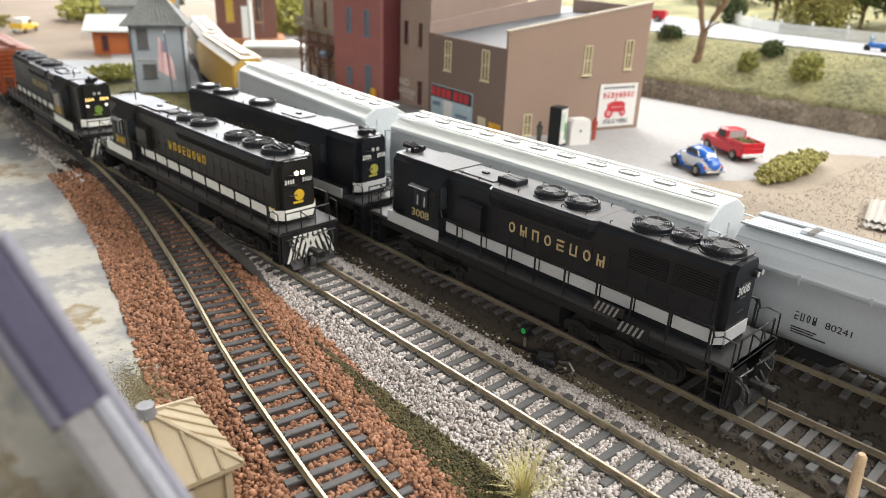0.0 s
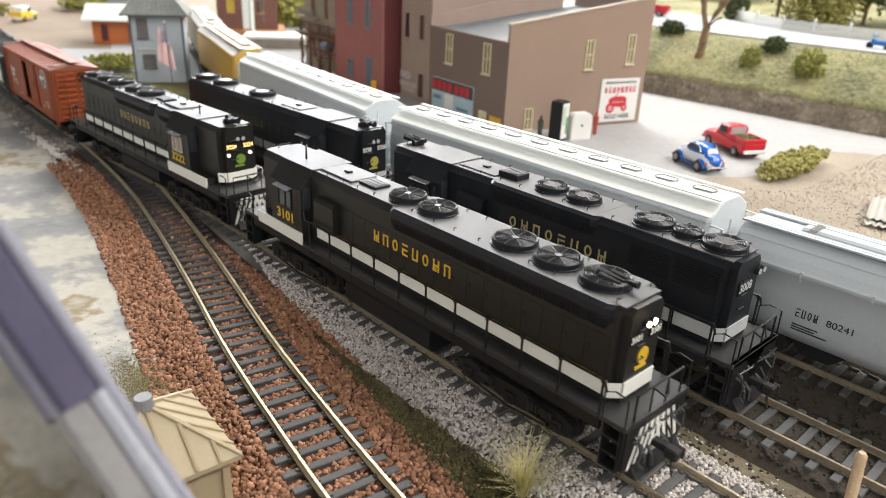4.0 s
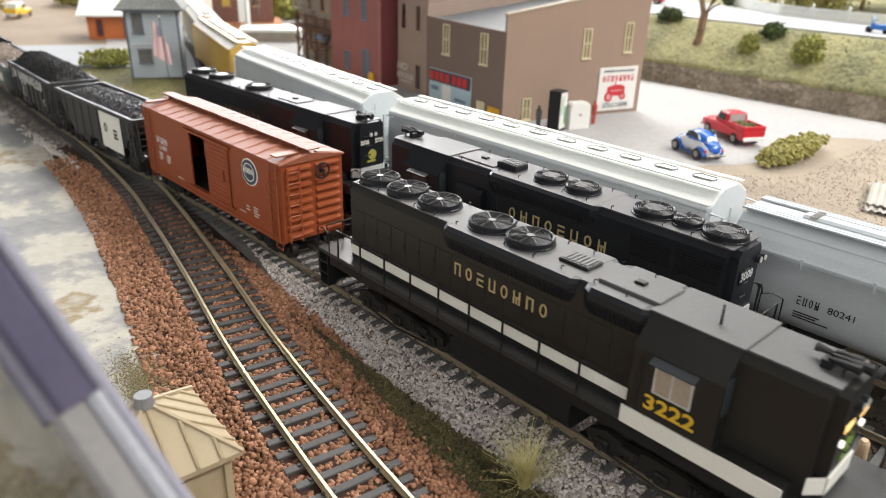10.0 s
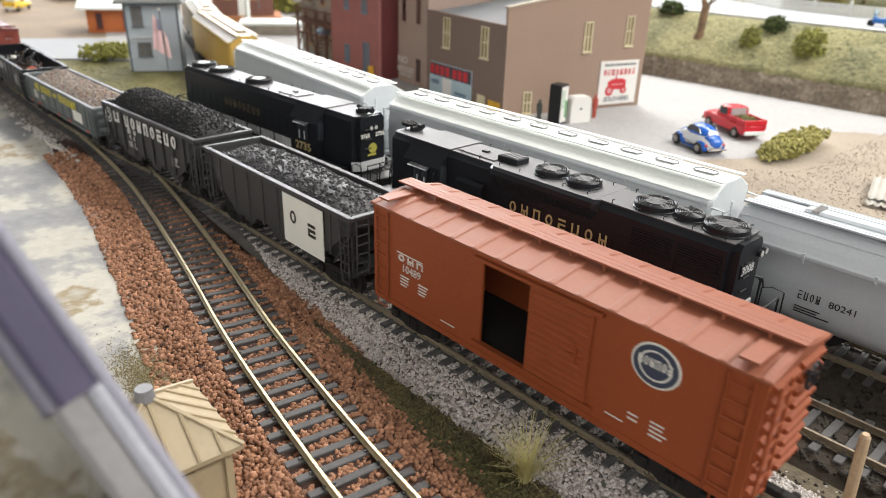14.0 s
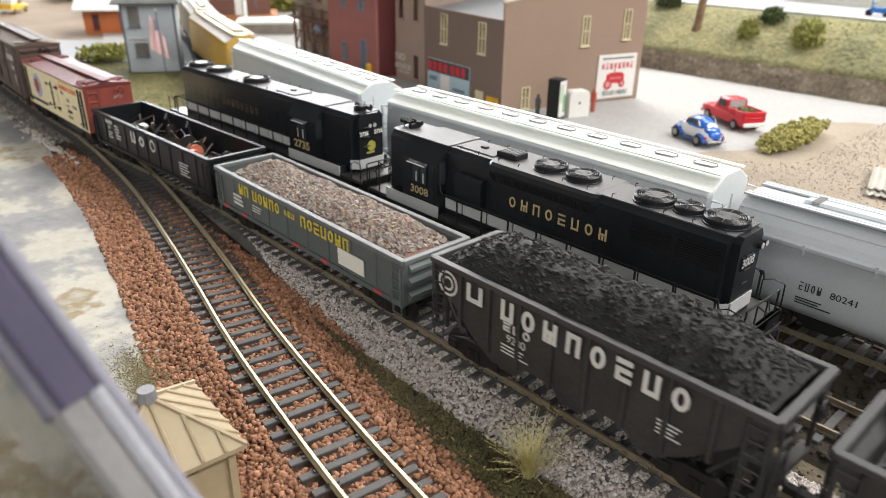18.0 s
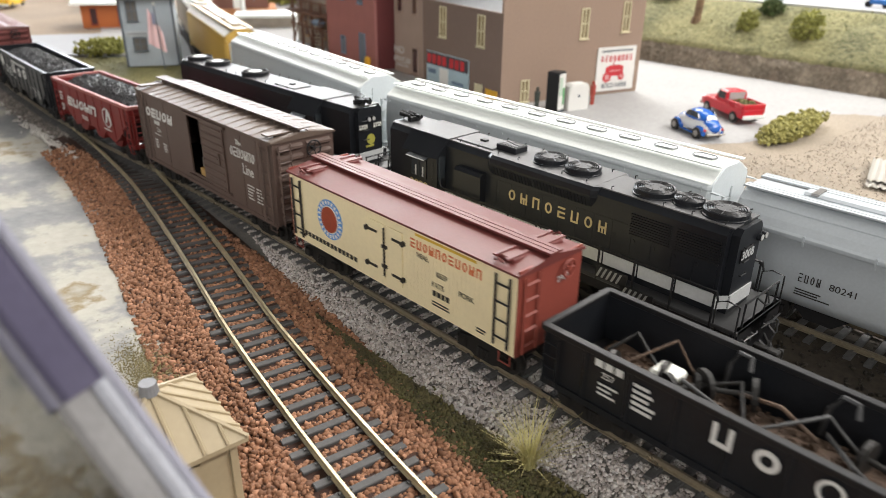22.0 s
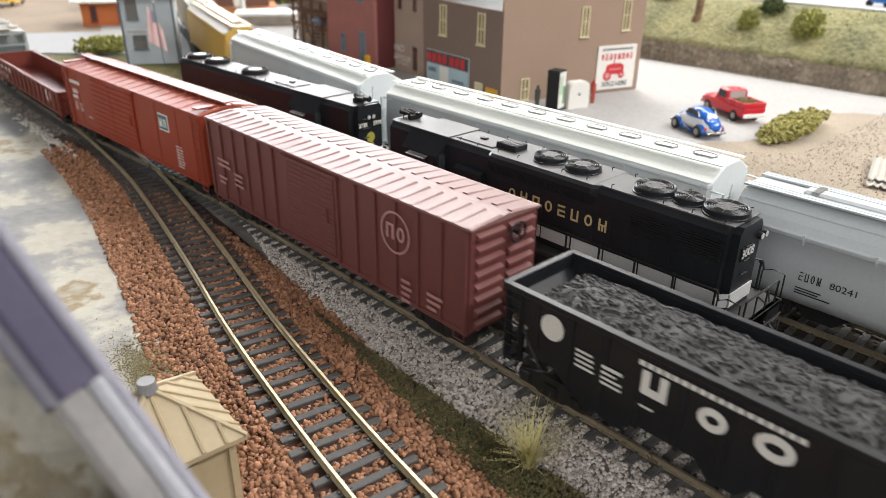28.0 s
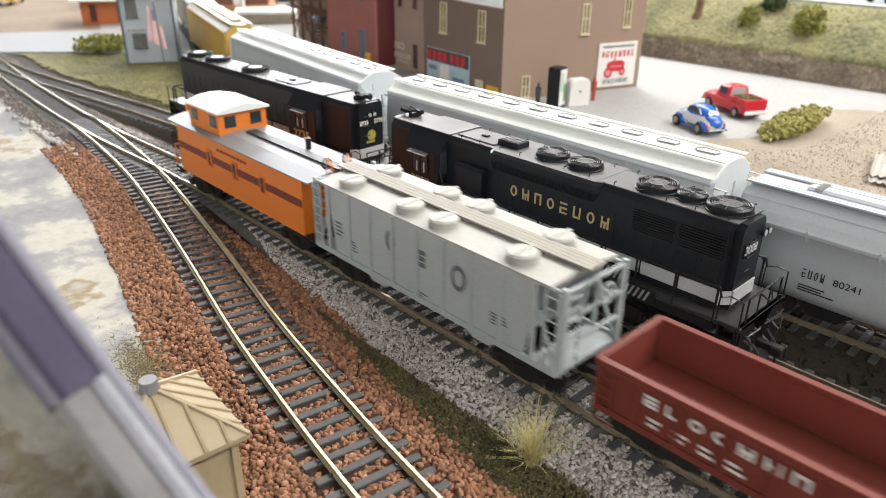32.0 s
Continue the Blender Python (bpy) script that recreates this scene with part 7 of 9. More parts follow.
# things before the store
def vending(x, y, rz):
    e = thing("vending_machine", "black vending machine with a bright front beside the store", "vending machine", m=at(x, y, -4.5, rz))
    part("cabinet", box(nb(), -5.5, 5.5, -6, 6, 0, 33, 0.5), CHASSIS, e)
    part("front_panel", box(nb(), 5.4, 5.9, -5.2, 5.2, 2.5, 31.5), SIGNWHITE, e)
    part("product_panel", box(nb(), 5.8, 6.1, -4.6, 0.5, 14, 29), mat("pale_green_panel", (0.45, 0.55, 0.45), 0.4), e)
    part("button_panel", box(nb(), 5.8, 6.1, 1.4, 4.4, 6, 20), mat("green_panel", (0.08, 0.3, 0.1), 0.4), e)
    part("base", box(nb(), -5.7, 5.7, -6.2, 6.2, 0, 1.4), TOWERTRIM, e)


vending(-379, 301, 10)
ice = thing("ice_chest", "white rounded ice chest beside the vending machine", "ice chest", m=at(-373, 321, -4.5, 73))
part("cabinet", prism(nb(), [(-10, 0), (10, 0), (10, 17), (9.2, 20), (7, 22), (-7, 22), (-9.2, 20), (-10, 17)], -4.5, 4.5, "y"), SIGNWHITE, ice)
part("lid", prism(nb(), [(-8.6, 16), (8.6, 16), (8.6, 18), (7, 20.6), (-7, 20.6), (-8.6, 18)], -5, -4.4, "y"), SIGNWHITE, ice)
part("latch", box(nb(), -1, 1, -4.6, -4.0, 11, 13), TOWERTRIM, ice)


def figurine(x, y, h, material, label, rz=0):
    bm = nb()
    cyl(bm, (0, -1.1, 0), (0, -1.0, h * 0.48), 1.0, 8, 1.3)
    cyl(bm, (0, 1.1, 0), (0, 1.0, h * 0.48), 1.0, 8, 1.3)
    cyl(bm, (0, 0, h * 0.45), (0, 0, h * 0.82), 2.2, 10, 2.6)
    cyl(bm, (0, 0, h * 0.84), (0, 0, h), 1.3, 10, 1.1)
    ob = part("figurine", bm, material)
    ob.matrix_basis = at(x, y, -4.5, rz)
    return tagged(ob, label, "figurine")


figurine(-389, 290, 20, mat("dark_green_figure", (0.05, 0.06, 0.05), 0.6), "small dark painted figurine standing by the store")
figurine(-373, 345, 20, mat("red_figure", (0.4, 0.07, 0.05), 0.6), "small red painted figurine standing under the sign")

# signs on the front wall, in the store's front-wall space (x runs away from the corner)
def on_front(x, z, rz=0):
    return (fr, x, z)


def front_plate(name, x0, x1, z0, z1, material, y=3.0, t=0.8, parent=None, label=""):
    return part(name, box(nb(), x0, x1, y, y + t, z0, z1), material, parent or fr, label)


ogs = front_plate("tobacco_sign", 45, 112, 2, 31, SIGNBLUE, label="faded pale blue poster with a red lettered band")
front_plate("sign_band", 45.5, 111.5, 19, 30.4, SIGNDARK, 3.7, 0.3, ogs)
bm = nb()
for i in range(7):
    x = 51 + i * 8.4 + (3 if i > 2 else 0)
    box(bm, x, x + 5.8, 3.9, 4.3, 20.4, 28.6)
part("maker_lettering", bm, SIGNRED, ogs)
front_plate("poster_picture", 76, 90, 3, 18, SIGNWHITE, 3.7, 0.4, ogs)
front_plate("poster_text", 96, 109, 11, 15, BLUETRIM, 3.7, 0.35, ogs)
front_plate("poster_text", 52, 70, 6, 9, BLUETRIM, 3.7, 0.35, ogs)
front_plate("yellow_sign", 4, 20, 2, 11, SIGNYEL, label="small orange yellow sign")
front_plate("tan_door", 25, 36, 0, 13, CREAMTRIM)


def terrace(name, label, ox, oy, deg, w, depth, h, wall, sidewall, wins, trim, winmat, group="town buildings"):
    e = thing(name, label, "building", group, m=wall_frame(ox, oy, deg))
    part("front_wall", box(nb(), 0, w, 0, 3, 0, h), wall, e)
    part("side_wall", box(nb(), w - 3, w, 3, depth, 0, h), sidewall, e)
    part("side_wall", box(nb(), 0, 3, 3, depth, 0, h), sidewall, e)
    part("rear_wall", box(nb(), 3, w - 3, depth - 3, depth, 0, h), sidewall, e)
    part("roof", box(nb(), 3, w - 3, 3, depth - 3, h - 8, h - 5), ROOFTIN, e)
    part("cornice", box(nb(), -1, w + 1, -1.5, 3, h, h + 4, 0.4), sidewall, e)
    for x, z0, z1, ww in wins:
        window(e, x, z0, z1, ww, 0, trim, winmat, bars_=False)
    return e


A = math.radians(172)
fx = lambda w_, off: (-422 + math.cos(A) * w_ + 0.139 * off, 281 + math.sin(A) * w_ + 0.99 * off)
p0 = fx(182, 6)
mid = terrace("brick_building", "taupe brick building with dark narrow windows and painted wall words", p0[0], p0[1], -8, 56, 120, 130, BROWNB, BROWNB, ((11.8, 60.5, 83.5, 9), (39, 60.5, 83.5, 9), (39.3, 4, 27, 10)), BROWNB, DARKWIN)
writing("wall_word", "NO", 9.5, GREYTXT, mid, side(9, 22, -0.3), wide=1.3, bold=0.3)
bars(mid, -2, 30, 6, 5.5, 13, -0.1, GREYTXT, "faded_lettering", 0.25)
bars(mid, 3, 26, 5, 2.6, 7.5, -0.1, GREYTXT, "faded_lettering", 0.3)
p1 = fx(296, -14)
red = terrace("brick_building", "dull red brick building with blue trimmed windows", p1[0], p1[1], -8, 108, 130, 135, BRICKRED, BRICKSHADE, ((38.6, 66, 90, 9), (79, 65, 90, 9.5), (38, 10, 26.5, 10), (81.5, 0, 34, 12)), BLUETRIM, mat("blue_grey_pane", (0.1, 0.13, 0.17), 0.3))
part("yellow_hydrant", box(nb(), 94, 100, -6, -1, 0, 13, 1), SIGNYEL, red)
p2 = fx(420, 4)
sc = terrace("wooden_building", "grey-brown wooden building behind a timber scaffold", p2[0], p2[1], -8, 124, 110, 120, WOODGREY, WOODGREY, ((28, 60, 90, 12), (66, 60, 90, 12), (28, 10, 36, 10), (76, 12, 36, 9)), WOODPALE, DARKWIN)
sf = thing("scaffold", "brown timber scaffold with ladder against the wooden building", "scaffold", m=wall_frame(p2[0], p2[1] - 14, -8))
for x in (18, 44, 72, 98, 116):
    part("post", box(nb(), x - 1.2, x + 1.2, -1.2, 1.2, 0, 56 if x < 100 else 44), SCAFF, sf)
for z in (24, 38, 53):
    part("rail", box(nb(), 12, 118, -1.6, -0.6, z, z + 2), SCAFF, sf)
part("deck", box(nb(), 10, 120, -5, 12, 40, 41.8), SCAFF, sf)
for i in range(16):
    part("baluster", box(nb(), 13 + i * 6.8, 13.9 + i * 6.8, -1.4, -0.8, 42, 53), SCAFF, sf)
part("brace", tube(nb(), [(46, 0, 40), (70, 0, 6)], 1.0, 5), SCAFF, sf)
part("brace", tube(nb(), [(18, 0, 6), (44, 0, 38)], 1.0, 5), SCAFF, sf)
for i in range(8):
    part("stair_tread", box(nb(), 78 + i * 4.2, 83 + i * 4.2, -7, 0, 4 + i * 4.6, 5.2 + i * 4.6), SCAFF, sf)
part("stile", tube(nb(), [(78, -7, 4), (112, -7, 41)], 0.8, 5), SCAFF, sf)
part("blue_tarp", box(nb(), 88, 106, -9, 3, 30, 37, 2.5), BLUETRIM, sf)
# balcony of the wooden building
bal = part("balcony", box(nb(), -6, 46, -9, 0, 57, 59), WOODGREY, sc)
part("balcony_rail", box(nb(), -6, 46, -9.4, -8.4, 67, 69), WOODGREY, bal)
for i in range(14):
    part("baluster", box(nb(), -5 + i * 3.9, -4 + i * 3.9, -9.2, -8.6, 59, 67), WOODGREY, bal)

# signal tower
tw = thing("signal_tower", "blue-grey boarded signal tower with hipped shingle roof", "tower", m=at(-799, 106, -5, 62))
part("body", box(nb(), 3, 55, 0, 42, 0, 69), TOWERGREY, tw)
for i in range(21):
    part("clapboard", box(nb(), 2.9, 55.1, -0.45, 0, i * 3.2, i * 3.2 + 2.9), TOWERGREY, tw)
for x in (3, 54):
    part("corner_trim", box(nb(), x - 0.6, x + 1.6, -0.9, 0.5, 0, 69), TOWERTRIM, tw)
window(tw, 15, 46.5, 65, 10, -0.5, TOWERTRIM, mat("grey_pane", (0.16, 0.15, 0.14), 0.2, var=0.4))
window(tw, 18.8, 16.5, 28.5, 12.5, -0.5, TOWERTRIM, bpy.data.materials["grey_pane"])
part("sign_board", box(nb(), 5.5, 28, -1.4, -0.6, 30.5, 36), mat("pale_sign_strip", (0.45, 0.48, 0.5), 0.6), tw)
bars(tw, 7, 26.5, 7, 2.4, 33.2, -1.5, TOWERTRIM, "name_lettering", 0.4)
bm = nb()
q = [bm.verts.new(p) for p in ((-5, -8, 70), (62, -8, 70), (62, 50, 70), (-5, 50, 70), (21, 21, 100), (36, 21, 100))]
for f in ((0, 1, 5, 4), (1, 2, 5), (2, 3, 4, 5), (3, 0, 4), (3, 2, 1, 0)):
    bm.faces.new([q[i] for i in f])
part("roof", bm, SHINGLE, tw)
for i in range(13):
    x = -3 + i * 5.2
    bm = nb()
    k = max(0.0, min(1.0, 1 - abs((x - 29)) / 37.0 * 0.9))
    tube(bm, [(x, -8.2, 70.3), (28.5 + (x - 28.5) * 0.24, 20.5, 100.3)], 0.5, 4)
    part("roof_batten", bm, SHINGLE, tw)
part("eave", box(nb(), -5, 62, -8, 50, 68.6, 70), TOWERTRIM, tw)
fl = thing("flag", "faded flag hanging from a pole by the tower", "flag", m=at(-773, 130, -5, 62))
part("pole", tube(nb(), [(8, -9, 0), (6, -9, 64)], 0.6, 6), TOWERTRIM, fl)
FADED = mat("faded_pink_cloth", (0.75, 0.52, 0.53), 0.9, var=0.15)
bm = nb()
for i in range(9):
    x0, x1 = -7 + i * 2.3, -7 + (i + 1) * 2.3
    y = -10 + 1.3 * math.sin(i * 1.4)
    y2 = -10 + 1.3 * math.sin((i + 1) * 1.4)
    q = [bm.verts.new(p) for p in ((x0 * 0.8 + 2, y, 26 - i * 1.1), (x1 * 0.8 + 2, y2, 24.9 - i * 1.1), (x1 * 0.55 + 3.5, y2, 58 - i * 2.6), (x0 * 0.55 + 3.5, y, 60.6 - i * 2.6))]
    bm.faces.new(q)
bmesh.ops.remove_doubles(bm, verts=bm.verts, dist=0.01)
bmesh.ops.solidify(bm, geom=bm.faces[:], thickness=0.3)
part("cloth", bm, FADED, fl)
part("canton", box(nb(), 2.8, 6.2, -12, -11, 45, 56), mat("dusty_blue_cloth", (0.25, 0.26, 0.34), 0.9), fl)
part("finial", cyl(nb(), (6, -9, 63.5), (6, -9, 66), 1.1, 8), WHITEP, fl)

# orange shack, grey house, depot
sh = thing("shack", "orange wooden shack with an overhanging white roof", "hut", m=at(-1118, 168, -5, 60))
ORSH = mat("orange_brown_boards", (0.42, 0.12, 0.03), 0.7, var=0.15)
part("body", box(nb(), 0, 72, 0, 50, 0, 34), ORSH, sh)
for x in (16, 52):
    window(sh, x, 6, 26, 8, 0, mat("dark_red_boards", (0.2, 0.03, 0.02), 0.7) if x < 20 else bpy.data.materials["dark_red_boards"], DARKWIN, bars_=False)
part("roof", prism(nb(), [(-12, 32), (25, 50), (62, 32), (62, 34.5), (25, 53), (-12, 34.5)], -10, 84), WHITEHOP, sh)
gh = thing("house", "grey gabled house with an orange gable beyond the shack", "house", "town buildings", m=at(-1330, 262, -5, 60))
part("body", box(nb(), 0, 110, 0, 70, 0, 50), TOWERGREY, gh)
part("roof", prism(nb(), [(-10, 48), (35, 82), (80, 48), (80, 52), (35, 87), (-10, 52)], -8, 118), SHINGLE, gh)
part("gable", box(nb(), 60, 110, -6, -1, 40, 66), SIGNYEL, gh)
dp = thing("depot_building", "dark brown depot with lit yellow windows and timber porch", "building", "town buildings", m=at(-1150, 372, -5, 62))
BRDP = mat("depot_brown", (0.17, 0.08, 0.06), 0.8, var=0.15)
part("body", box(nb(), 0, 96, 0, 80, 8, 90), BRDP, dp)
part("platform", box(nb(), -14, 108, -22, 80, 0, 10, 0.5), mat("orange_timber_deck", (0.36, 0.16, 0.07), 0.8, var=0.2), dp)
for x in (22, 68):
    window(dp, x, 36, 76, 12, 0, WOODPALE, mat("yellow_pane", (0.5, 0.36, 0.03), 0.4) if x < 30 else DARKWIN)
part("roof", box(nb(), -16, 112, -20, 96, 90, 97, 1), ROOFTIN, dp)
part("door", box(nb(), 40, 52, -0.8, 0, 10, 60), WHITEHOP, dp)
pl = thing("crossing_pole", "white timber pole standing before the depot", "pole", m=at(-1060, 386, -5))
part("shaft", box(nb(), -3, 3, -3, 3, 0, 150, 0.5), WHITEHOP, pl)
part("cable", tube(nb(), [(0, 0, 120), (20, 3, 80), (30, 4, 30)], 0.8), TOWERTRIM, pl)
yb = thing("platform_canopy", "white-topped loading platform with yellow drums", "platform", m=at(-985, 330, -5, 58))
part("top", box(nb(), 0, 90, 0, 60, 14, 18, 0.6), WHITEHOP, yb)
part("base", box(nb(), 3, 87, 3, 57, 0, 14), WOODGREY, yb)
for i in range(3):
    part("yellow_drum", cyl(nb(), (96 + i * 3, 20 + i * 14, 0), (96 + i * 3, 20 + i * 14, 26), 7, 14), SIGNYEL, yb)


# ---- vehicles ----
def loft(bm, secs, n=14):
    """Rings of a superellipse: (x, half width, z0, z1, power)."""
    rings = []
    for x, w_, z0, z1, p in secs:
        ring = []
        for i in range(n):
            a = 2 * math.pi * (i + 0.5) / n
            c, s = math.cos(a), math.sin(a)
            ring.append(bm.verts.new((x, w_ * math.copysign(abs(c) ** (2 / p), c), (z0 + z1) / 2 + (z1 - z0) / 2 * math.copysign(abs(s) ** (2 / p), s))))
        rings.append(ring)
    for A_, B_ in zip(rings, rings[1:]):
        for i in range(n):
            bm.faces.new((A_[i], A_[(i + 1) % n], B_[(i + 1) % n], B_[i]))
    bm.faces.new(rings[0]), bm.faces.new(rings[-1])
    return bm


def wheel4(e, xs, y, r, material):
    for x in xs:
        for s in (-1, 1):
            ty = part("wheel", cyl(nb(), (x, s * y, r), (x, s * (y - 2), r), r, 16), mat("rubber", (0.02, 0.02, 0.02), 0.8) if "rubber" not in bpy.data.materials else bpy.data.materials["rubber"], e)
            part("hubcap", cyl(nb(), (x, s * y, r), (x, s * (y + 0.35), r), r * 0.55, 12), material, ty)


def beetle(m):
    e = thing("beetle_car", "small rounded blue and white toy car parked on the yard", "car", "parked cars", m=m)
    BL, WH = mat("blue_car_paint", (0.02, 0.12, 0.5), 0.2, var=0.05, bump=0), mat("white_car_paint", (0.7, 0.72, 0.75), 0.25, var=0.05, bump=0)
    part("body", loft(nb(), [(-22, 3.5, 5, 8, 2.4), (-20, 6.5, 3.6, 11, 2.5), (-14, 8.0, 3.2, 14.5, 2.4), (-6, 8.4, 3.2, 14.8, 2.6), (6, 8.4, 3.2, 14.4, 2.6), (13, 7.6, 3.4, 13, 2.4), (19, 6, 4, 10.5, 2.4), (22, 3, 5, 8, 2.2)]), WH, e, smooth=True)
    part("cabin", loft(nb(), [(-17, 4, 9, 13.6, 2.2), (-13, 6.6, 8, 17, 2.3), (-6, 7.5, 8, 19.4, 2.4), (1, 7.5, 8, 19.6, 2.4), (6, 7, 8, 17.4, 2.3), (10, 5.5, 8, 13.6, 2.2)]), BL, e, smooth=True)
    part("rear_lid", loft(nb(), [(-23, 2.6, 6, 9, 2.2), (-20.6, 5.4, 6, 12.2, 2.3), (-15, 6.6, 8, 15.2, 2.3)]), BL, e, smooth=True)
    part("bonnet", loft(nb(), [(9, 6.6, 8, 13.6, 2.3), (15, 6.0, 7, 12.8, 2.3), (20.5, 4.4, 6, 10, 2.2)]), BL, e, smooth=True)
    for x in (-13.5, 13.5):
        for s in (-1, 1):
            bm = loft(nb(), [(x - 6.4, 0.8, 3, 6, 2), (x - 3.5, 2.2, 2.6, 9, 2), (x, 2.6, 3, 10, 2), (x + 3.5, 2.2, 2.6, 9, 2), (x + 6.4, 0.8, 3, 6, 2)], 10)
            for v in bm.verts:
                v.co.y += s * 7.4
            part("fender", bm, BL, e, smooth=True)
    for s in (-1, 1):
        part("side_window", prism(nb(), [(-11, 14), (-8.5, 17.6), (-2.4, 18.2), (-2.4, 14)], min(s * 6.6, s * 7.5), max(s * 6.6, s * 7.5), "y"), GLASSD, e)
        part("side_window", prism(nb(), [(-1.6, 14), (-1.6, 18.2), (3, 17.8), (6.2, 14)], min(s * 6.6, s * 7.5), max(s * 6.6, s * 7.5), "y"), GLASSD, e)
        part("running_board", box(nb(), -8, 8, min(s * 7.6, s * 9), max(s * 7.6, s * 9), 2.8, 3.6), BL, e)
    bm = cyl(nb(), (0, 0, 0), (0.5, 0, 0), 2.6, 16)
    for v in bm.verts:
        v.co = Vector((v.co.x - 15.9 + v.co.z * 0.75, v.co.y * 1.6, v.co.z * 0.8 + 14.8))
    part("rear_window", bm, WHITEHOP, e)
    for x in (-23.2, 22.8):
        part("bumper", box(nb(), x - 0.6, x + 0.6, -8, 8, 4.0, 5.4, 0.3), STEEL, e)
    for s in (-1, 1):
        part("tail_light", cyl(nb(), (-20.4, s * 7.4, 7.4), (-19, s * 7.4, 7.4), 0.9, 10), SIGNRED, e)
    wheel4(e, (-13.5, 13.5), 10.4, 4.3, STEEL)
    return e


beetle(at(-267, 331, -4.5, 154))


def pickup(name, label, color, m, load=True):
    e = thing(name, label, "pickup truck", "parked cars", m=m)
    part("body", loft(nb(), [(-29, 9.0, 4.5, 11.5, 6), (-27, 10.2, 4, 13, 6), (0, 10.4, 4, 13, 6), (8, 10.4, 4, 13.4, 6), (24, 10, 4, 13, 5), (29, 8.8, 4.6, 11.8, 5)]), color, e, smooth=False)
    part("cab", loft(nb(), [(-5, 9.2, 11, 21, 5), (-4, 9.4, 11, 22, 5), (6, 9.2, 11, 22, 4), (12, 8.8, 11, 13.5, 4)]), color, e)
    part("windscreen", prism(nb(), [(6.6, 21), (11.6, 13.8), (12.2, 14), (7.3, 21.4)], -7.6, 7.6, "y"), GLASSD, e)
    part("rear_window", box(nb(), -5.4, -4.9, -7, 7, 15, 20.6), mat("pale_glass", (0.45, 0.4, 0.4), 0.15) if "pale_glass" not in bpy.data.materials else bpy.data.materials["pale_glass"], e)
    for s in (-1, 1):
        part("side_window", box(nb(), -3, 6, min(s * 9.1, s * 9.6), max(s * 9.1, s * 9.6), 15, 20.4), GLASSD, e)
    part("bed_floor", box(nb(), -27, -6, -8, 8, 12.9, 13.3), HOLE, e)
    for a, b, c, d in ((-28.6, -6, -10.2, -8.6), (-28.6, -6, 8.6, 10.2), (-28.8, -27.4, -10, 10)):
        part("bed_wall", box(nb(), a, b, c, d, 12, 16, 0.3), color, e)
    if load:
        vs_, fs_ = [], []
        r = np.random.RandomState(4)
        for _ in range(60):
            stone(vs_, fs_, np.array((r.uniform(-25, -9), r.uniform(-6, 6), 13.6 + r.uniform(0, 2))), r.uniform(2, 4), r)
        soup("bed_load", vs_, fs_, GRASS, e)
    part("rear_bumper", box(nb(), -30.4, -28.8, -9.6, 9.6, 4.6, 7.6, 0.4), WHITEHOP, e)
    part("front_bumper", box(nb(), 28.6, 30.2, -9.6, 9.6, 4.6, 7.0, 0.4), STEEL, e)
    for s in (-1, 1):
        part("tail_light", box(nb(), -29.4, -28.7, s * 8.6 - 0.8, s * 8.6 + 0.8, 9, 12), SIGNRED, e)
    wheel4(e, (-18, 18), 10.6, 4.4, STEEL)
    return e


REDCAR = mat("red_car_paint", (0.55, 0.02, 0.035), 0.3, var=0.06, bump=0)
pickup("pickup_truck", "red toy pickup truck with a green load in its bed", REDCAR, at(-275, 400, -4.5, 151))
pickup("pickup_truck", "red toy pickup truck driving on the upper road", REDCAR, at(-622, 798, 60.5, 200), False)
yc = pickup("pickup_truck", "bright yellow toy car with white roof on sandy ground", mat("yellow_car_paint", (0.75, 0.5, 0.04), 0.35, var=0.06, bump=0), at(-1452, 160, -4.0, 140), False)
part("white_roof", box(nb(), -20, 6, -8.6, 8.6, 13, 24, 1.5), WHITEHOP, yc)
bc = thing("scooter", "blue and white toy motor scooter on the upper road", "scooter", m=at(-273, 692, 60.5, 170))
part("body", loft(nb(), [(-11, 2, 5, 8, 3), (-6, 4, 4, 10, 3), (3, 4, 4, 9, 3), (8, 3, 4, 11, 3)]), mat("bright_blue_paint", (0.03, 0.16, 0.5), 0.3), bc)
for x in (-8, 10):
    part("wheel", cyl(nb(), (x, -1.2, 3.4), (x, 1.2, 3.4), 3.4, 14), bpy.data.materials["rubber"], bc)
part("windscreen", box(nb(), 7, 8, -3, 3, 10, 17), SIGNBLUE, bc)
part("handlebar", tube(nb(), [(6, -5, 13.5), (7, 0, 12), (6, 5, 13.5)], 0.6), TOWERTRIM, bc)
# ---- grassy bank, upper road, fence, trees ----
FOAML = mat("light_green_foam", (0.27, 0.27, 0.07), 0.95, var=0.5, fine=500, bump=1.0, dist=1.0, rand=0.5)
FOAMD = mat("dark_green_foam", (0.06, 0.085, 0.025), 0.95, var=0.5, fine=500, bump=1.0, dist=1.0, rand=0.5)
FOAMO = mat("olive_foam", (0.25, 0.23, 0.075), 0.95, var=0.5, fine=500, bump=1.0, dist=1.0, rand=0.5)
ROCK = mat("tan_rock_face", (0.3, 0.25, 0.2), 0.9, var=0.45, fine=260, broad=40, bump=1.0, dist=1.5)
ROADTOP = mat("pale_road", (0.29, 0.3, 0.315), 0.8, var=0.08, fine=300, broad=15)
BARK = mat("tan_bark", (0.2, 0.13, 0.075), 0.85, var=0.5, fine=350, bump=1.0, dist=0.9)
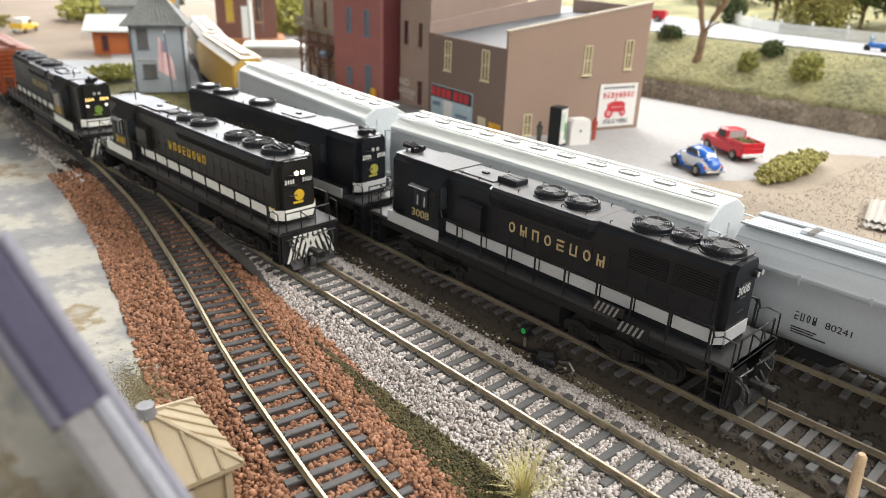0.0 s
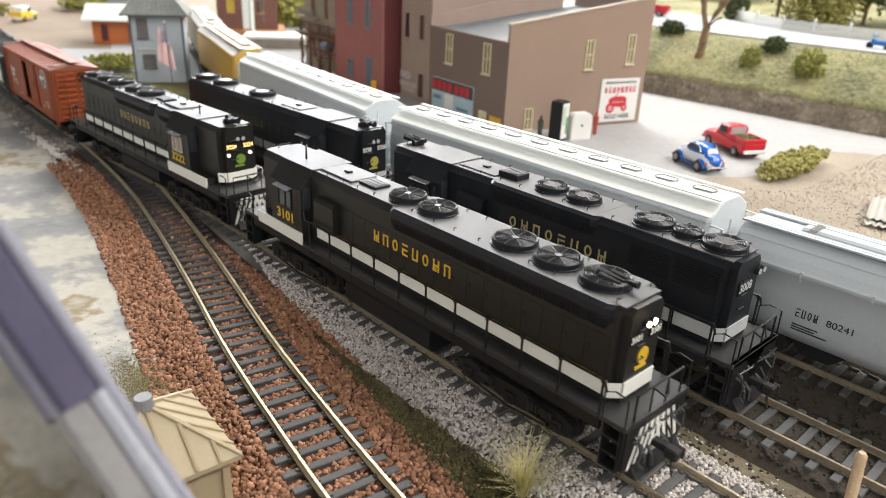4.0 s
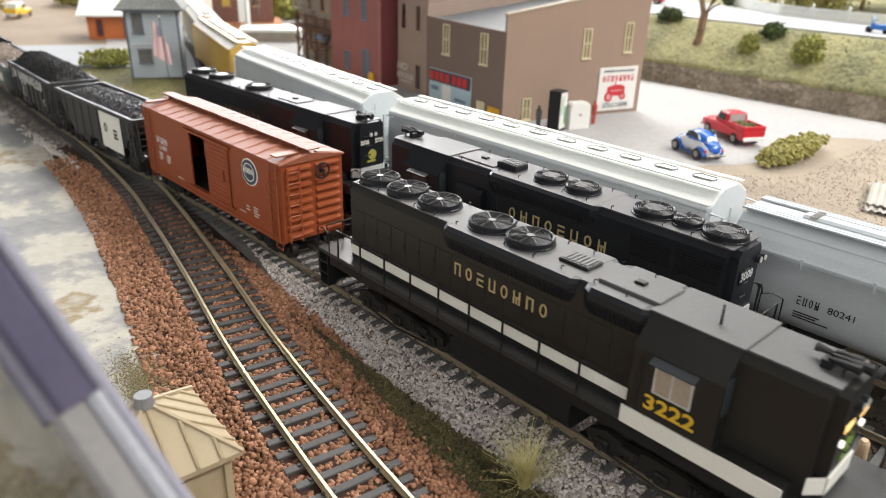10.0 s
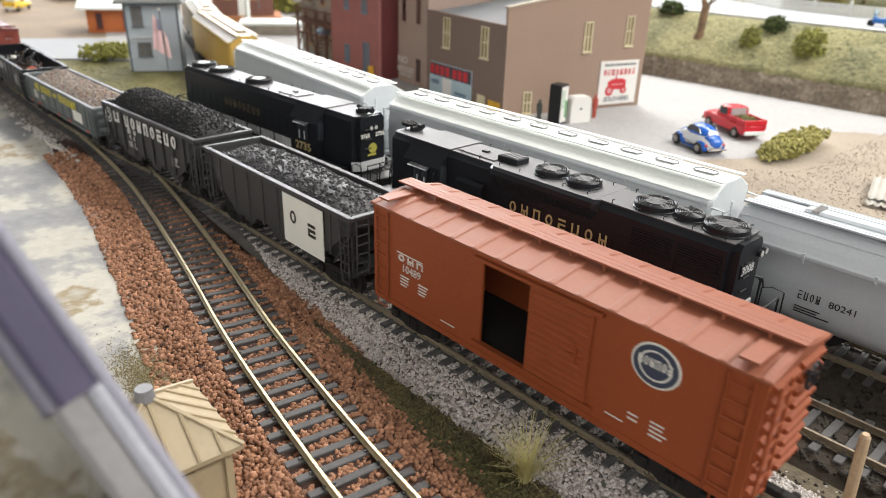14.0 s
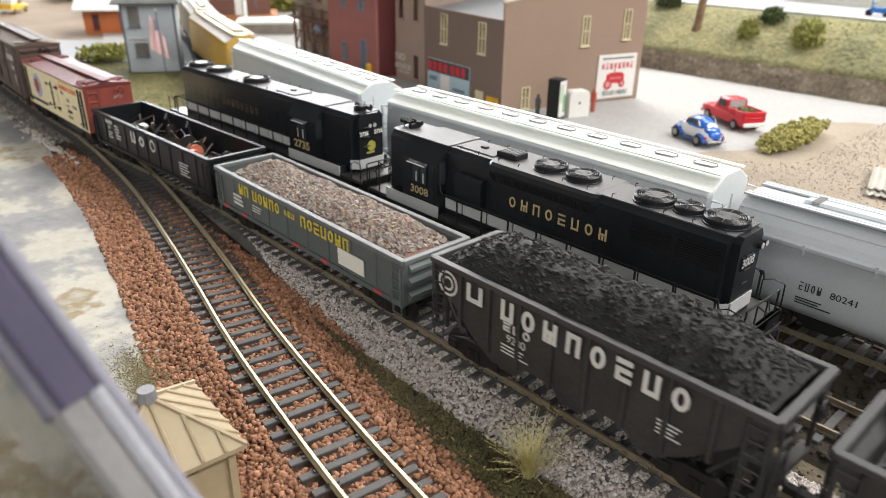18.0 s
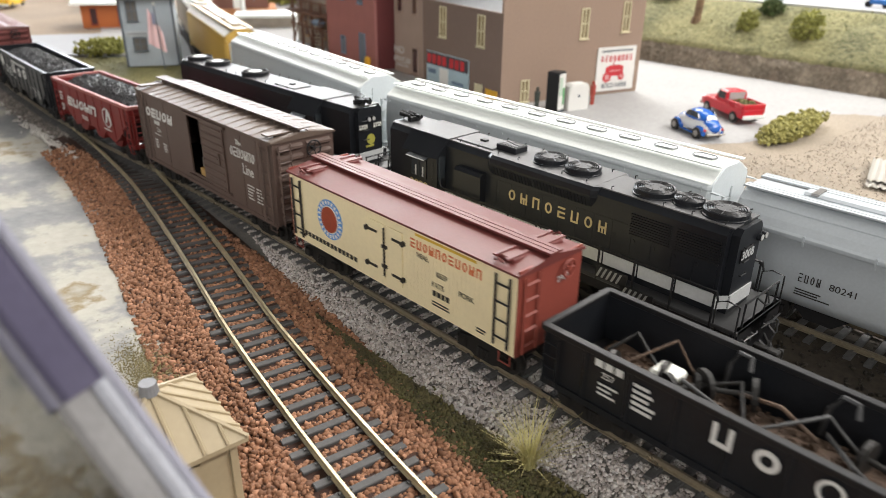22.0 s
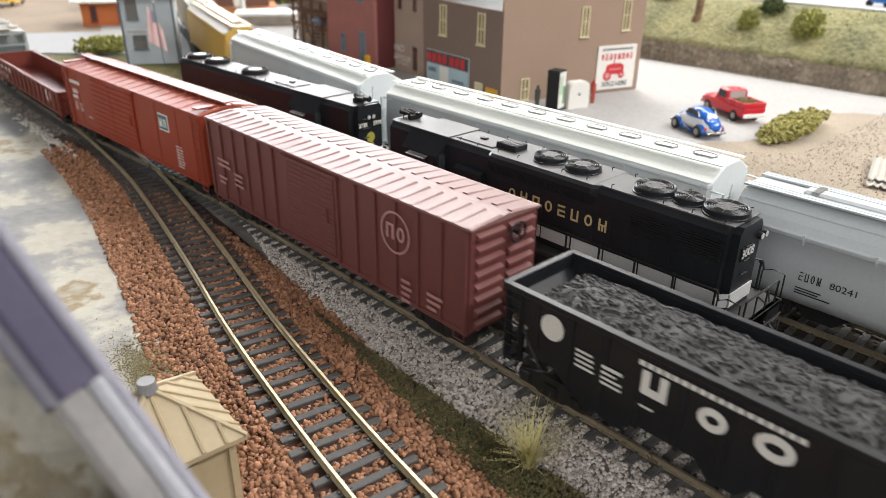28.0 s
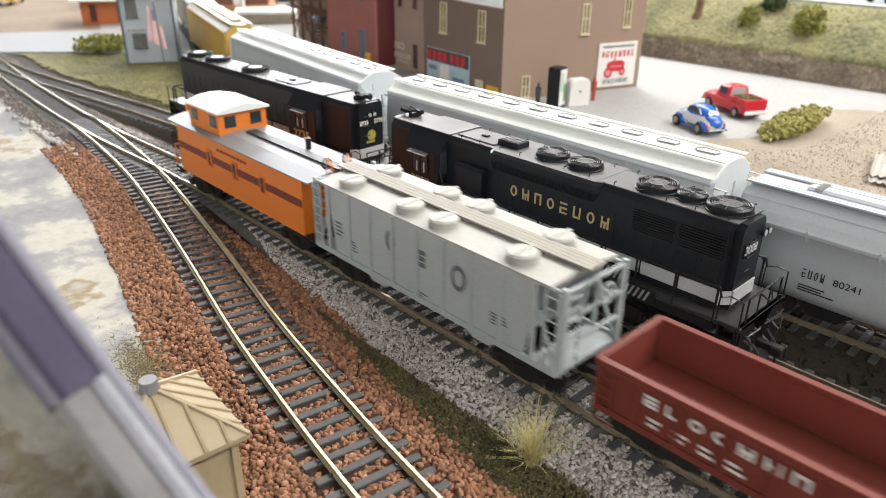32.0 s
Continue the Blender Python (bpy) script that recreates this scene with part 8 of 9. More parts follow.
BANKG = mat("mixed_green_bank", (0.088, 0.1, 0.042), 0.95, var=0.45, fine=260, broad=18, bump=1.0, dist=1.6, tint=(0.27, 0.25, 0.125))
TURF = mat("ground_foam_turf", (0.085, 0.105, 0.04), 0.95, var=0.3, fine=400, rand=0.3)
CUTBANK = mat("crumbly_brown_earth_face", (0.3, 0.25, 0.19), 0.95, var=0.5, fine=260, broad=60, bump=1.0, dist=1.5, rand=0.4)


def bank(x, y):
    base = 573 + 5 * noise.noise((x / 40, 0, 3))
    rim = 645
    if y < base:
        return -7.0
    if y < rim:
        u = (y - base) / (rim - base)
        z = -4.5 + 18 * min(1.0, (y - base) / 6.0) + 46.5 * u ** 0.8
        return z + 1.6 * noise.noise((x / 22, y / 22, 1)) + 0.9 * noise.noise((x / 7, y / 7, 2))
    z = 60 + 0.8 * noise.noise((x / 25, y / 25, 4))
    if y > 900:
        z += (y - 900) * 0.05
    return z


vs, fs = [], []
xs = np.concatenate([np.arange(-1500, -640, 24), np.arange(-640, 40, 7), np.arange(40, 1000, 24)])
ys = np.concatenate([np.array([560.0, 567]), np.arange(569, 582, 2), np.arange(582, 660, 5), np.arange(660, 1000, 20), np.arange(1000, 2100, 80)])
for y in ys:
    for x in xs:
        vs.append((x, y + (1.5 * noise.noise((x / 9, y / 9, 8)) if y < 660 else 0), bank(x, y)))
nx = len(xs)
for j in range(len(ys) - 1):
    for i in range(nx - 1):
        fs.append((j * nx + i, j * nx + i + 1, (j + 1) * nx + i + 1, (j + 1) * nx + i))
soup("grass_bank", vs, fs, BANKG, label="grassy bank with turf and bare tan patches", kind="structure", category="bank", smooth=True)
rs = np.random.RandomState(5)
vs, fs = [], []
for j_ in range(9):
    u = j_ / 8
    for i_ in range(300):
        x = -640 + i_ * 2.4
        n1_, n2_ = noise.noise((x / 14, u * 2.2, 21)), noise.noise((x / 4.5, u * 5, 23))
        vs.append((x, 568.5 + 5 * noise.noise((x / 40, 0, 3)) + 8 * u - 2.4 * n1_ - 1.3 * n2_, -6.5 + 22.5 * u + 1.6 * noise.noise((x / 9, u, 25))))
for j_ in range(8):
    for i_ in range(299):
        a = j_ * 300 + i_
        fs.append((a, a + 1, a + 301, a + 300))
for _ in range(700):
    x, u = rs.uniform(-620, 60), rs.rand() ** 1.5
    stone(vs, fs, np.array((x, 567.5 + 5 * noise.noise((x / 40, 0, 3)) + 7 * u + rs.uniform(-1, 1), -6 + 22 * u)), rs.uniform(1.0, 3.0), rs)
soup("rock_strip", vs, fs, CUTBANK, label="crumbly brown earth face along the foot of the bank", kind="stuff", category="rocks")
vs, fs = [], []
for _ in range(4500):
    x, u = rs.uniform(-620, 0), rs.rand()
    y = 580 + 66 * u
    if noise.noise((x / 38, y / 24, 12)) < -0.06:
        continue
    stone(vs, fs, np.array((x, y, bank(x, y) + 0.1)), rs.uniform(0.6, 1.3), rs)
soup("turf", vs, fs, TURF, label="tufts of green ground foam on the bank", kind="stuff", category="grass")
tagged(part("upper_road", prism(nb(), [(-1300, 648), (-620, 650), (-470, 652), (-350, 651), (-200, 649), (700, 640), (700, 770), (-290, 776), (-411, 804), (-504, 852), (-653, 938), (-1300, 1300)], 58, 61.2, "z"), ROADTOP), "pale grey road along the top of the bank", "road", kind="structure")

tagged(part("kerb", prism(nb(), [(-1300, 646), (-620, 648), (-470, 650), (-350, 649), (-200, 647), (700, 638), (700, 648), (-200, 657), (-350, 659), (-470, 660), (-620, 658), (-1300, 656)], 58, 62.2, "z"), mat("white_kerb_paint", (0.5, 0.51, 0.5), 0.8, var=0.1)), "white painted kerb at the edge of the upper road", "kerb", kind="structure")

# picket fence
fpts = [(-560, 925), (-520, 884), (-476, 838), (-424, 800), (-380, 789), (-336, 782), (-292, 777), (-246, 774), (-200, 771)]
FENCE = mat("white_plastic_fence", (0.72, 0.73, 0.7), 0.5, var=0.06)
fe = thing("picket_fence", "white picket fence along the upper road", "fence")
post_me = picket_me = None
for i, (a, b) in enumerate(fpts):
    bm = box(nb(), -1.3, 1.3, -1.3, 1.3, 0, 17, 0.3)
    prism(bm, [(-1.7, 17), (0, 19), (1.7, 17)], -1.7, 1.7, "y")
    o = part("post", bm, FENCE, fe) if post_me is None else new("post", post_me)
    post_me = o.data
    o.parent = fe
    o.matrix_basis = at(a, b, 60)
    if i + 1 < len(fpts):
        c, d = fpts[i + 1]
        ln = math.hypot(c - a, d - b)
        rz = math.degrees(math.atan2(d - b, c - a))
        for z in (4, 12):
            r_ = part("rail", box(nb(), 0, ln, -0.5, 0.5, z, z + 1.4), FENCE, fe)
            r_.matrix_basis = at(a, b, 60, rz)
        n = int(ln / 3.4)
        for k in range(n):
            u = (k + 0.5) / n
            if picket_me is None:
                o = part("picket", prism(nb(), [(-1.2, 0.8), (1.2, 0.8), (1.2, 13.4), (0, 14.8), (-1.2, 13.4)], -0.9, -0.3, "y"), FENCE, fe)
                picket_me = o.data
            else:
                o = new("picket", picket_me)
                o.parent = fe
            o.matrix_basis = at(a + (c - a) * u, b + (d - b) * u, 60, rz)


def bush(name, label, x, y, z, rx, ry, rz_, material, n=420, size=2.4, seed=1, group="bushes"):
    r = np.random.RandomState(seed)
    vs, fs = [], []
    for _ in range(n):
        d = r.normal(size=3)
        d /= np.linalg.norm(d)
        k = r.uniform(0.55, 1.0) * (1 + 0.35 * noise.noise((d[0] * 2 + seed, d[1] * 2, d[2] * 2)))
        p = np.array((x + d[0] * rx * k, y + d[1] * ry * k, z + rz_ * 0.8 + d[2] * rz_ * k))
        if p[2] < z - 1:
            p[2] = z + r.uniform(0, 2)
        stone(vs, fs, p, size * r.uniform(0.5, 1.3), r)
    e = thing(name, label, "bush", group)
    bm = nb()
    for k in range(4):
        tube(bm, [(x, y, z - 1), (x + rx * 0.3 * math.cos(k * 1.7), y + ry * 0.3 * math.sin(k * 1.7), z + rz_)], 0.6, 5)
    part("stem", bm, BARK, e)
    soup("foliage", vs, fs, material, e)
    return e


bush("bush", "light green foam bush on the bank", -368, 607, 34, 11, 11, 13, FOAML, 600, 2.6, 2)
bush("bush", "dark green foam bush on the bank", -356, 631, 50, 14, 10, 10, FOAMD, 320, 3.2, 3)
bush("bush", "round yellow-green foam bush on the bank", -305, 604, 32, 15, 14, 17, FOAML, 900, 2.8, 4)
bush("bush", "dark green foam bush beside the building", -486, 642, 54, 18, 10, 10, FOAMD, 360, 3.4, 5)
bush("bush", "dark green shrub beside the upper road", -540, 905, 61, 20, 16, 22, FOAMD, 420, 4.2, 6)
bush("bush", "long olive foam hedge at the edge of the gravel yard", -216, 378, -4, 12, 50, 8, FOAMO, 1900, 2.8, 7)
bush("bush", "low yellow-green bush beside the tower", -890, 118, -5, 26, 34, 10, FOAML, 700, 3.4, 8)
bush("bush", "green shrub in the far yard", -1230, 560, -4, 60, 60, 40, FOAML, 700, 9, 9)
bush("bush", "green shrub beyond the sandy ground", -1640, 330, -4, 90, 60, 26, FOAML, 500, 9, 10)
bush("bush", "green shrub beyond the sandy ground", -1560, 130, -4, 30, 30, 14, FOAMO, 260, 6, 15)


def crown_tree(name, label, x, y, z, h, r0, material, seed, n=900, droop=False, leaf=5.0):
    r = np.random.RandomState(seed)
    e = thing(name, label, "tree", "trees behind the upper road")
    bm = nb()
    tips = []
    tube(bm, [(x, y, z - 2), (x + 1, y, z + h * 0.25), (x, y + 1, z + h * 0.5)], h * 0.035, 7)
    for k in range(9):
        a = 2 * math.pi * k / 9 + r.uniform(-0.2, 0.2)
        q = (x + r0 * 0.6 * math.cos(a), y + r0 * 0.6 * math.sin(a), z + h * r.uniform(0.5, 0.85))
        tube(bm, [(x, y, z + h * 0.3), ((x + q[0]) / 2, (y + q[1]) / 2, z + h * 0.55), q], h * 0.012, 5)
        tips.append(q)
    part("trunk", bm, BARK, e)
    vs, fs = [], []
    for _ in range(n):
        t = tips[r.randint(len(tips))]
        d = r.normal(size=3) * np.array((1, 1, 0.7)) * r0 * 0.3
        p = np.array(t) + d
        if droop:
            p[2] -= r.rand() ** 1.5 * h * 0.55
        p[2] = max(p[2], z + 2)
        stone(vs, fs, p, leaf * r.uniform(0.5, 1.3), r)
    soup("crown", vs, fs, material, e)
    return e


crown_tree("willow_tree", "drooping olive green willow behind the fence", -432, 930, 60, 78, 44, FOAMO, 11, 4200, True, 3.6)
crown_tree("tree", "dark green leafy tree behind the fence", -505, 965, 60, 80, 30, FOAMD, 12, 2200, False, 4)
crown_tree("tree", "green leafy tree far behind the road", -330, 1060, 62, 90, 60, FOAMD, 13, 2200, False, 6)
crown_tree("tree", "green leafy tree far behind the road", -210, 1000, 62, 90, 60, FOAML, 14, 2200, False, 6)
crown_tree("tree", "dark green leafy tree behind the fence", -390, 985, 60, 84, 46, FOAMD, 17, 2400, False, 5)
crown_tree("tree", "yellow-green tree behind the upper road", -700, 1180, 66, 70, 70, FOAML, 16, 900, False, 8)
gp = tagged(part("grey_post", box(nb(), -8, 8, -8, 8, 0, 70, 2), TOWERGREY), "grey concrete block behind the fence", "post")
gp.matrix_basis = at(-292, 860, 60)

# bare tree on the bank
bt = thing("bare_tree", "bare tan forked tree standing on the bank", "tree")
x, y, z = -429, 609, 36
bm = nb()
cyl(bm, (x, y, z - 3), (x + 1, y, z + 8), 7.0, 9, 4.6)
tube(bm, [(x + 1, y, z + 7), (x + 2, y, z + 24), (x + 3, y, z + 36)], 4.4, 8)
part("trunk", bm, BARK, bt)
for pts, r in (([(3, 0, 32), (-4, 1, 50), (-9, 2, 78), (-16, 3, 120)], 3.0), ([(3, 0, 33), (10, 2, 50), (20, 4, 66), (34, 6, 96)], 3.0), ([(-5, 1, 54), (-16, 2, 74), (-30, 4, 110)], 1.3), ([(12, 2, 54), (14, 4, 80), (10, 6, 112)], 1.3), ([(5, 0, 36), (14, -3, 44), (22, -6, 47)], 1.0), ([(-8, 2, 74), (-2, 3, 100), (0, 4, 130)], 1.1)):
    part("limb", tube(nb(), [(x + a, y + b, z + c) for a, b, c in pts], r, 7), BARK, bt)

# ---- ground patches round the tracks ----
zone("sandy_ground", [(-2600, 60), (-1105, 62), (-1040, 190), (-1010, 240), (-1010, 700), (-2600, 900)], -5.2, TANEARTH, 4, 6, "sandy tan earth beyond the crossing")
zone("crossing_road", [(-1110, 56), (-955, 22), (-870, 128), (-860, 165), (-1020, 236)], -4.7, ROADTOP, 4, 1, "pale crossing road beside the tower")
zone("grass_patch", [(-950, 40), (-780, 42), (-640, 66), (-560, 76), (-540, 100), (-640, 128), (-740, 178), (-870, 150), (-900, 110)], -6.4, GRASS, 2, 6, "olive green grass by the tower")
MOSS = mat("brown_green_moss", (0.026, 0.019, 0.009), 0.95, var=0.5, fine=420, broad=90, bump=1.0, dist=1.2, tint=(0.085, 0.072, 0.027))
zone("moss_strip", [(-260, -31), (-216, -33), (-180, -33), (-150, -35), (-120, -36), (-80, -38), (20, -40), (20, -62), (-80, -60), (-130, -53), (-165, -45), (-205, -41), (-245, -38)], -6.6, MOSS, 1.5, 2.5, "brown and green moss between the ballast beds")
FOAMM = mat("mossy_foam", (0.085, 0.08, 0.026), 0.95, var=0.5, rand=0.5)
YELLOWGR = mat("straw_grass", (0.15, 0.125, 0.06), 0.95, var=0.4, rand=0.4)


GR = (1 + 5 ** 0.5) / 2
ICO = np.array([(-1, GR, 0), (1, GR, 0), (-1, -GR, 0), (1, -GR, 0), (0, -1, GR), (0, 1, GR), (0, -1, -GR), (0, 1, -GR), (GR, 0, -1), (GR, 0, 1), (-GR, 0, -1), (-GR, 0, 1)]) / math.hypot(1, GR)
ICOF = np.array([(0, 11, 5), (0, 5, 1), (0, 1, 7), (0, 7, 10), (0, 10, 11), (1, 5, 9), (5, 11, 4), (11, 10, 2), (10, 7, 6), (7, 1, 8), (3, 9, 4), (3, 4, 2), (3, 2, 6), (3, 6, 8), (3, 8, 9), (4, 9, 5), (2, 4, 11), (6, 2, 10), (8, 6, 7), (9, 8, 1)])


def scatter(name, label, count, fn, material, s0, s1, seed, category="gravel"):
    """Many small rounded stones, each with its own shape and turn, as one object."""
    r = np.random.RandomState(seed)
    P = []
    while len(P) < count:
        p = fn(r)
        if p is not None:
            P.append(p)
    P = np.array(P)
    q = r.normal(size=(count, 4))
    q /= np.linalg.norm(q, axis=1)[:, None]
    w, x, y, z = q.T
    M = np.stack([1 - 2 * (y * y + z * z), 2 * (x * y - z * w), 2 * (x * z + y * w), 2 * (x * y + z * w), 1 - 2 * (x * x + z * z), 2 * (y * z - x * w), 2 * (x * z - y * w), 2 * (y * z + x * w), 1 - 2 * (x * x + y * y)], 1).reshape(-1, 3, 3)
    B = ICO[None] * r.uniform(0.56, 1.26, (count, 12, 1)) * r.uniform(0.7, 1.25, (count, 1, 3)) * (r.uniform(s0, s1, (count, 1, 1)) * 0.5)
    V = (np.einsum("nij,nkj->nki", M, B) + P[:, None]).reshape(-1, 3) * MM
    F = (ICOF[None] + 12 * np.arange(count)[:, None, None]).reshape(-1)
    me = bpy.data.meshes.new(name)
    me.vertices.add(len(V))
    me.vertices.foreach_set("co", V.astype(np.float32).ravel())
    me.loops.add(len(F))
    me.loops.foreach_set("vertex_index", F.astype(np.int32))
    me.polygons.add(len(F) // 3)
    me.polygons.foreach_set("loop_start", np.arange(0, len(F), 3, dtype=np.int32))
    me.update(calc_edges=True)
    me.materials.append(material)
    return tagged(new(name, me), label, category, kind="stuff")


def bed_z(o, top, foot, zt=-3.4, zf=-8.0):
    a = abs(o)
    return zt if a < top else zt + (zf - zt) * min(1.0, (a - top) / (foot - top))


def on_bed(line, x0, x1, top, foot, near, far, lim=None, inner=(-0.9, 0.0), least=-9.0, tie0=None):
    def f(r):
        x = x0 + (x1 - x0) * r.rand() ** 0.8
        o = r.uniform(-near, far)
        if abs(abs(o) - 8.7) < 1.3:
            return None
        if tie0 is not None and abs(o) < 15.2 and abs((x - tie0 + 3.5) % 7.0 - 3.5) < 1.7 and r.rand() < 0.93:
            return None
        yy = line(x) + o
        if lim and not lim(x, yy):
            return None
        dz = r.uniform(*inner) if abs(o) < 16 else r.uniform(-0.6, 0.8)
        return (x, yy, max(bed_z(o, top, foot), least) + dz)
    return f


scatter("brown_ballast", "loose rust brown ballast stones round the branch track", 27000, on_bed(BRANCH, -540, 20, 17, 34, 38, 34, lambda x, y: y < MAIN(x) - 22 and y > BRANCH(x) - 38, (-0.8, 0.2), -7.0, -582), BROWNST, 1.5, 2.6, 1)
scatter("grey_ballast", "loose grey ballast stones round the main track", 52000, on_bed(MAIN, -560, 60, 16, 27, 33, 27, lambda x, y: y > BRANCH(x) + 27 or y > -8, (-0.5, 0.5), -9.0, -1497), GREYST, 0.9, 1.75, 2)
scatter("grey_ballast_far", "fine grey ballast along the far main track", 9000, on_bed(MAIN, -1000, -540, 16, 27, 27, 27), mat("brown_grey_ballast", (0.25, 0.22, 0.195), 0.9, var=0.5, rand=0.6), 1.0, 2.2, 3)
scatter("dark_ballast", "dark cinders round the siding", 14000, on_bed(SIDING, -560, 60, 15, 20, 17, 22), DARKST, 0.8, 2.2, 4)
scatter("dark_ballast_back", "dark cinders round the back track", 5000, on_bed(BACKTRACK, -420, 60, 16, 26, 26, 26), DARKST, 0.8, 2.2, 5)
EARTHB = mat("dark_brown_earth", (0.05, 0.036, 0.018), 0.9, var=0.55, fine=380, broad=45, bump=0.8, dist=0.6, tint=(0.09, 0.07, 0.04))
zone("earth_strip", [(-420, 26), (-300, 27), (-120, 26), (40, 25), (40, 41), (-120, 41), (-300, 41), (-420, 40)], -7.7, EARTHB, 1, 3, "brown earth between the main track and the siding")
zone("sandy_patch", [(-178, 27), (-110, 25), (-60, 24), (30, 24), (40, 40), (-40, 40), (-100, 38), (-160, 33)], -7.5, mat("olive_sand", (0.13, 0.108, 0.068), 0.95, var=0.5, fine=450, broad=60, bump=1.0, dist=0.8), 1, 5, "sandy olive earth beside the siding")
scatter("dark_chips", "dark cinder chips strewn over the brown earth", 700, lambda r: (r.uniform(-330, 20), min(28 + abs(r.normal(0, 7)), 46), -7.5), DARKST, 0.5, 1.8, 14)
scatter("pale_stones", "scattered pale stones on the dark earth", 420, lambda r: (r.uniform(-330, 20), min(27 + abs(r.normal(0, 6)), 44), -7.7), GREYST, 0.6, 1.6, 6)
scatter("yard_stones", "scattered tan stones on the gravel yard", 14000, lambda r: (lambda x, y: (x, y, -3.8) if x > -190 - max(0, 335 - y) * 0.95 and y > 134 else None)(r.uniform(-300, 40), r.uniform(134, 520)), speckle("tan_stones", [(0.16, 0.125, 0.09), (0.33, 0.27, 0.21), (0.42, 0.36, 0.29), (0.27, 0.215, 0.16), (0.48, 0.43, 0.37)]), 0.5, 1.5, 7)
scatter("moss_clumps", "clumps of moss between the ballast beds", 8000, lambda r: (lambda x: (x, r.uniform(BRANCH(x) + 27, -31.5) if BRANCH(x) + 27 < -31.5 else -36, -6.3 + r.uniform(0, 0.8)))(r.uniform(-240, 10)), MOSS, 0.5, 2.0, 8, "moss")
scatter("green_clumps", "green foam clumps beside the grey ballast", 2600, lambda r: (lambda x: (x, r.normal((BRANCH(x) + 27 - 31.5) / 2 - 2, 3.2), -6.3 + r.uniform(0, 1.2)))(r.normal(-125, 34)), FOAMM, 0.4, 1.5, 9, "foliage")
scatter("straw_clumps", "straw coloured turf at the edge of the plaster", 4200, lambda r: (r.normal(-236, 13), r.normal(-97, 5), -6.4 + r.uniform(0, 0.5)), YELLOWGR, 0.2, 0.65, 10, "grass")
scatter("edge_stones", "white plaster crumbs along the track edge", 260, lambda r: (lambda x: (x, MAIN(x) - 27 + r.normal(0, 2.2), -6.6 + r.uniform(0, 2)))(r.normal(-560, 45)), mat("white_crumbs", (0.42, 0.4, 0.37), 0.9, var=0.2, rand=0.3), 1.0, 3.8, 12)
scatter("grass_turf", "olive turf round the tower", 5000, lambda r: (r.uniform(-930, -560), r.uniform(50, 170), -6.6), mat("olive_tan_turf", (0.17, 0.145, 0.075), 0.95, var=0.35, rand=0.4, tint=(0.12, 0.13, 0.05)), 0.8, 2.2, 13, "grass")

# grass tufts
def tuft(x, y, z, n, h, spread, seed, material):
    r = random.Random(seed)
    e = thing("grass_tuft", "tuft of straw yellow grass beside the ballast", "grass tuft", "grass tufts")
    for g in range(6):
        bm = nb()
        for i in range(n // 6):
            a, k = r.uniform(0, 6.283), r.uniform(0.2, 1) * spread
            hh = h * r.uniform(0.55, 1)
            bx_, by_ = x + r.uniform(-1.1, 1.1), y + r.uniform(-1.1, 1.1)
            dx, dy = math.cos(a) * k, math.sin(a) * k
            p, w_ = [(bx_ + dx * t * t, by_ + dy * t * t, z + hh * t) for t in (0, 0.35, 0.7, 1)], 0.19
            px, py = -math.sin(a) * w_, math.cos(a) * w_
            L_ = [bm.verts.new((q[0] + px * (1 - t), q[1] + py * (1 - t), q[2])) for q, t in zip(p, (0, 0.3, 0.6, 0.9))]
            R_ = [bm.verts.new((q[0] - px * (1 - t), q[1] - py * (1 - t), q[2])) for q, t in zip(p, (0, 0.3, 0.6, 0.9))]
            for j in range(3):
                bm.faces.new((L_[j], L_[j + 1], R_[j + 1], R_[j]))
        part("blade_clump", bm, material, e)


STRAW = mat("straw_blades", (0.5, 0.45, 0.2), 0.8, var=0.25, rand=0.3)
tuft(-117, -34.5, -7.2, 190, 19.5, 17, 1, STRAW)
tuft(-127, -37, -7, 90, 8, 6, 2, MOSS)

# wooden stake, switch stand with green target, switch machine
st = thing("wooden_stake", "pale wooden stake standing beside the siding", "stake", m=at(-51, 29.5, -8, 0, 4, -2))
STAKE = mat("pale_dowel_wood", (0.52, 0.38, 0.24), 0.7, var=0.2)
part("shaft", cyl(nb(), (0, 0, 0), (0, 0, 26), 1.6, 12, 1.45), STAKE, st)
part("tip", cyl(nb(), (0, 0, 26), (0, 0, 27), 1.45, 12, 0.9), STAKE, st)
sw = thing("switch_stand", "small black switch stand with a green target", "switch stand", m=at(-177, 34, -8))
part("mast", cyl(nb(), (0, 0, 0), (0, 0, 8), 0.6, 8), RAILSIDE, sw)
part("lamp", box(nb(), -2, 2, -2, 2, 6, 10.5, 0.6), CHASSIS, sw)
part("target", cyl(nb(), (0.4, -2.2, 9), (0.4, -1.9, 9), 1.2, 12), mat("bright_green_target", (0.02, 0.5, 0.08), 0.4), sw)
mc = thing("switch_machine", "black lumpy switch machine lying beside the track", "switch machine", m=at(-163, 31, -8, 20))
part("housing", box(nb(), -4.5, 4.5, -3.5, 3.5, 0, 4.4, 1.4), CHASSIS, mc)
part("cover", cyl(nb(), (-3, 0, 4), (3, 0.5, 4.8), 2.4, 12, 1.8), CHASSIS, mc)
part("cable", tube(nb(), [(-5, 3, 2), (-12, 6, 1), (-20, 8, 0.6)], 0.7), CHASSIS, mc)
for k in range(5):
    part("wire", tube(nb(), [(-4 + 2 * k, -2, 3), (-5 + 2.4 * k, -4 - k % 2, 5.5 - k), (-3 + 2.6 * k, -5, 1), (-2 + 3 * k, 3 - k, 0.4)], 0.45, 5), CHASSIS, mc)
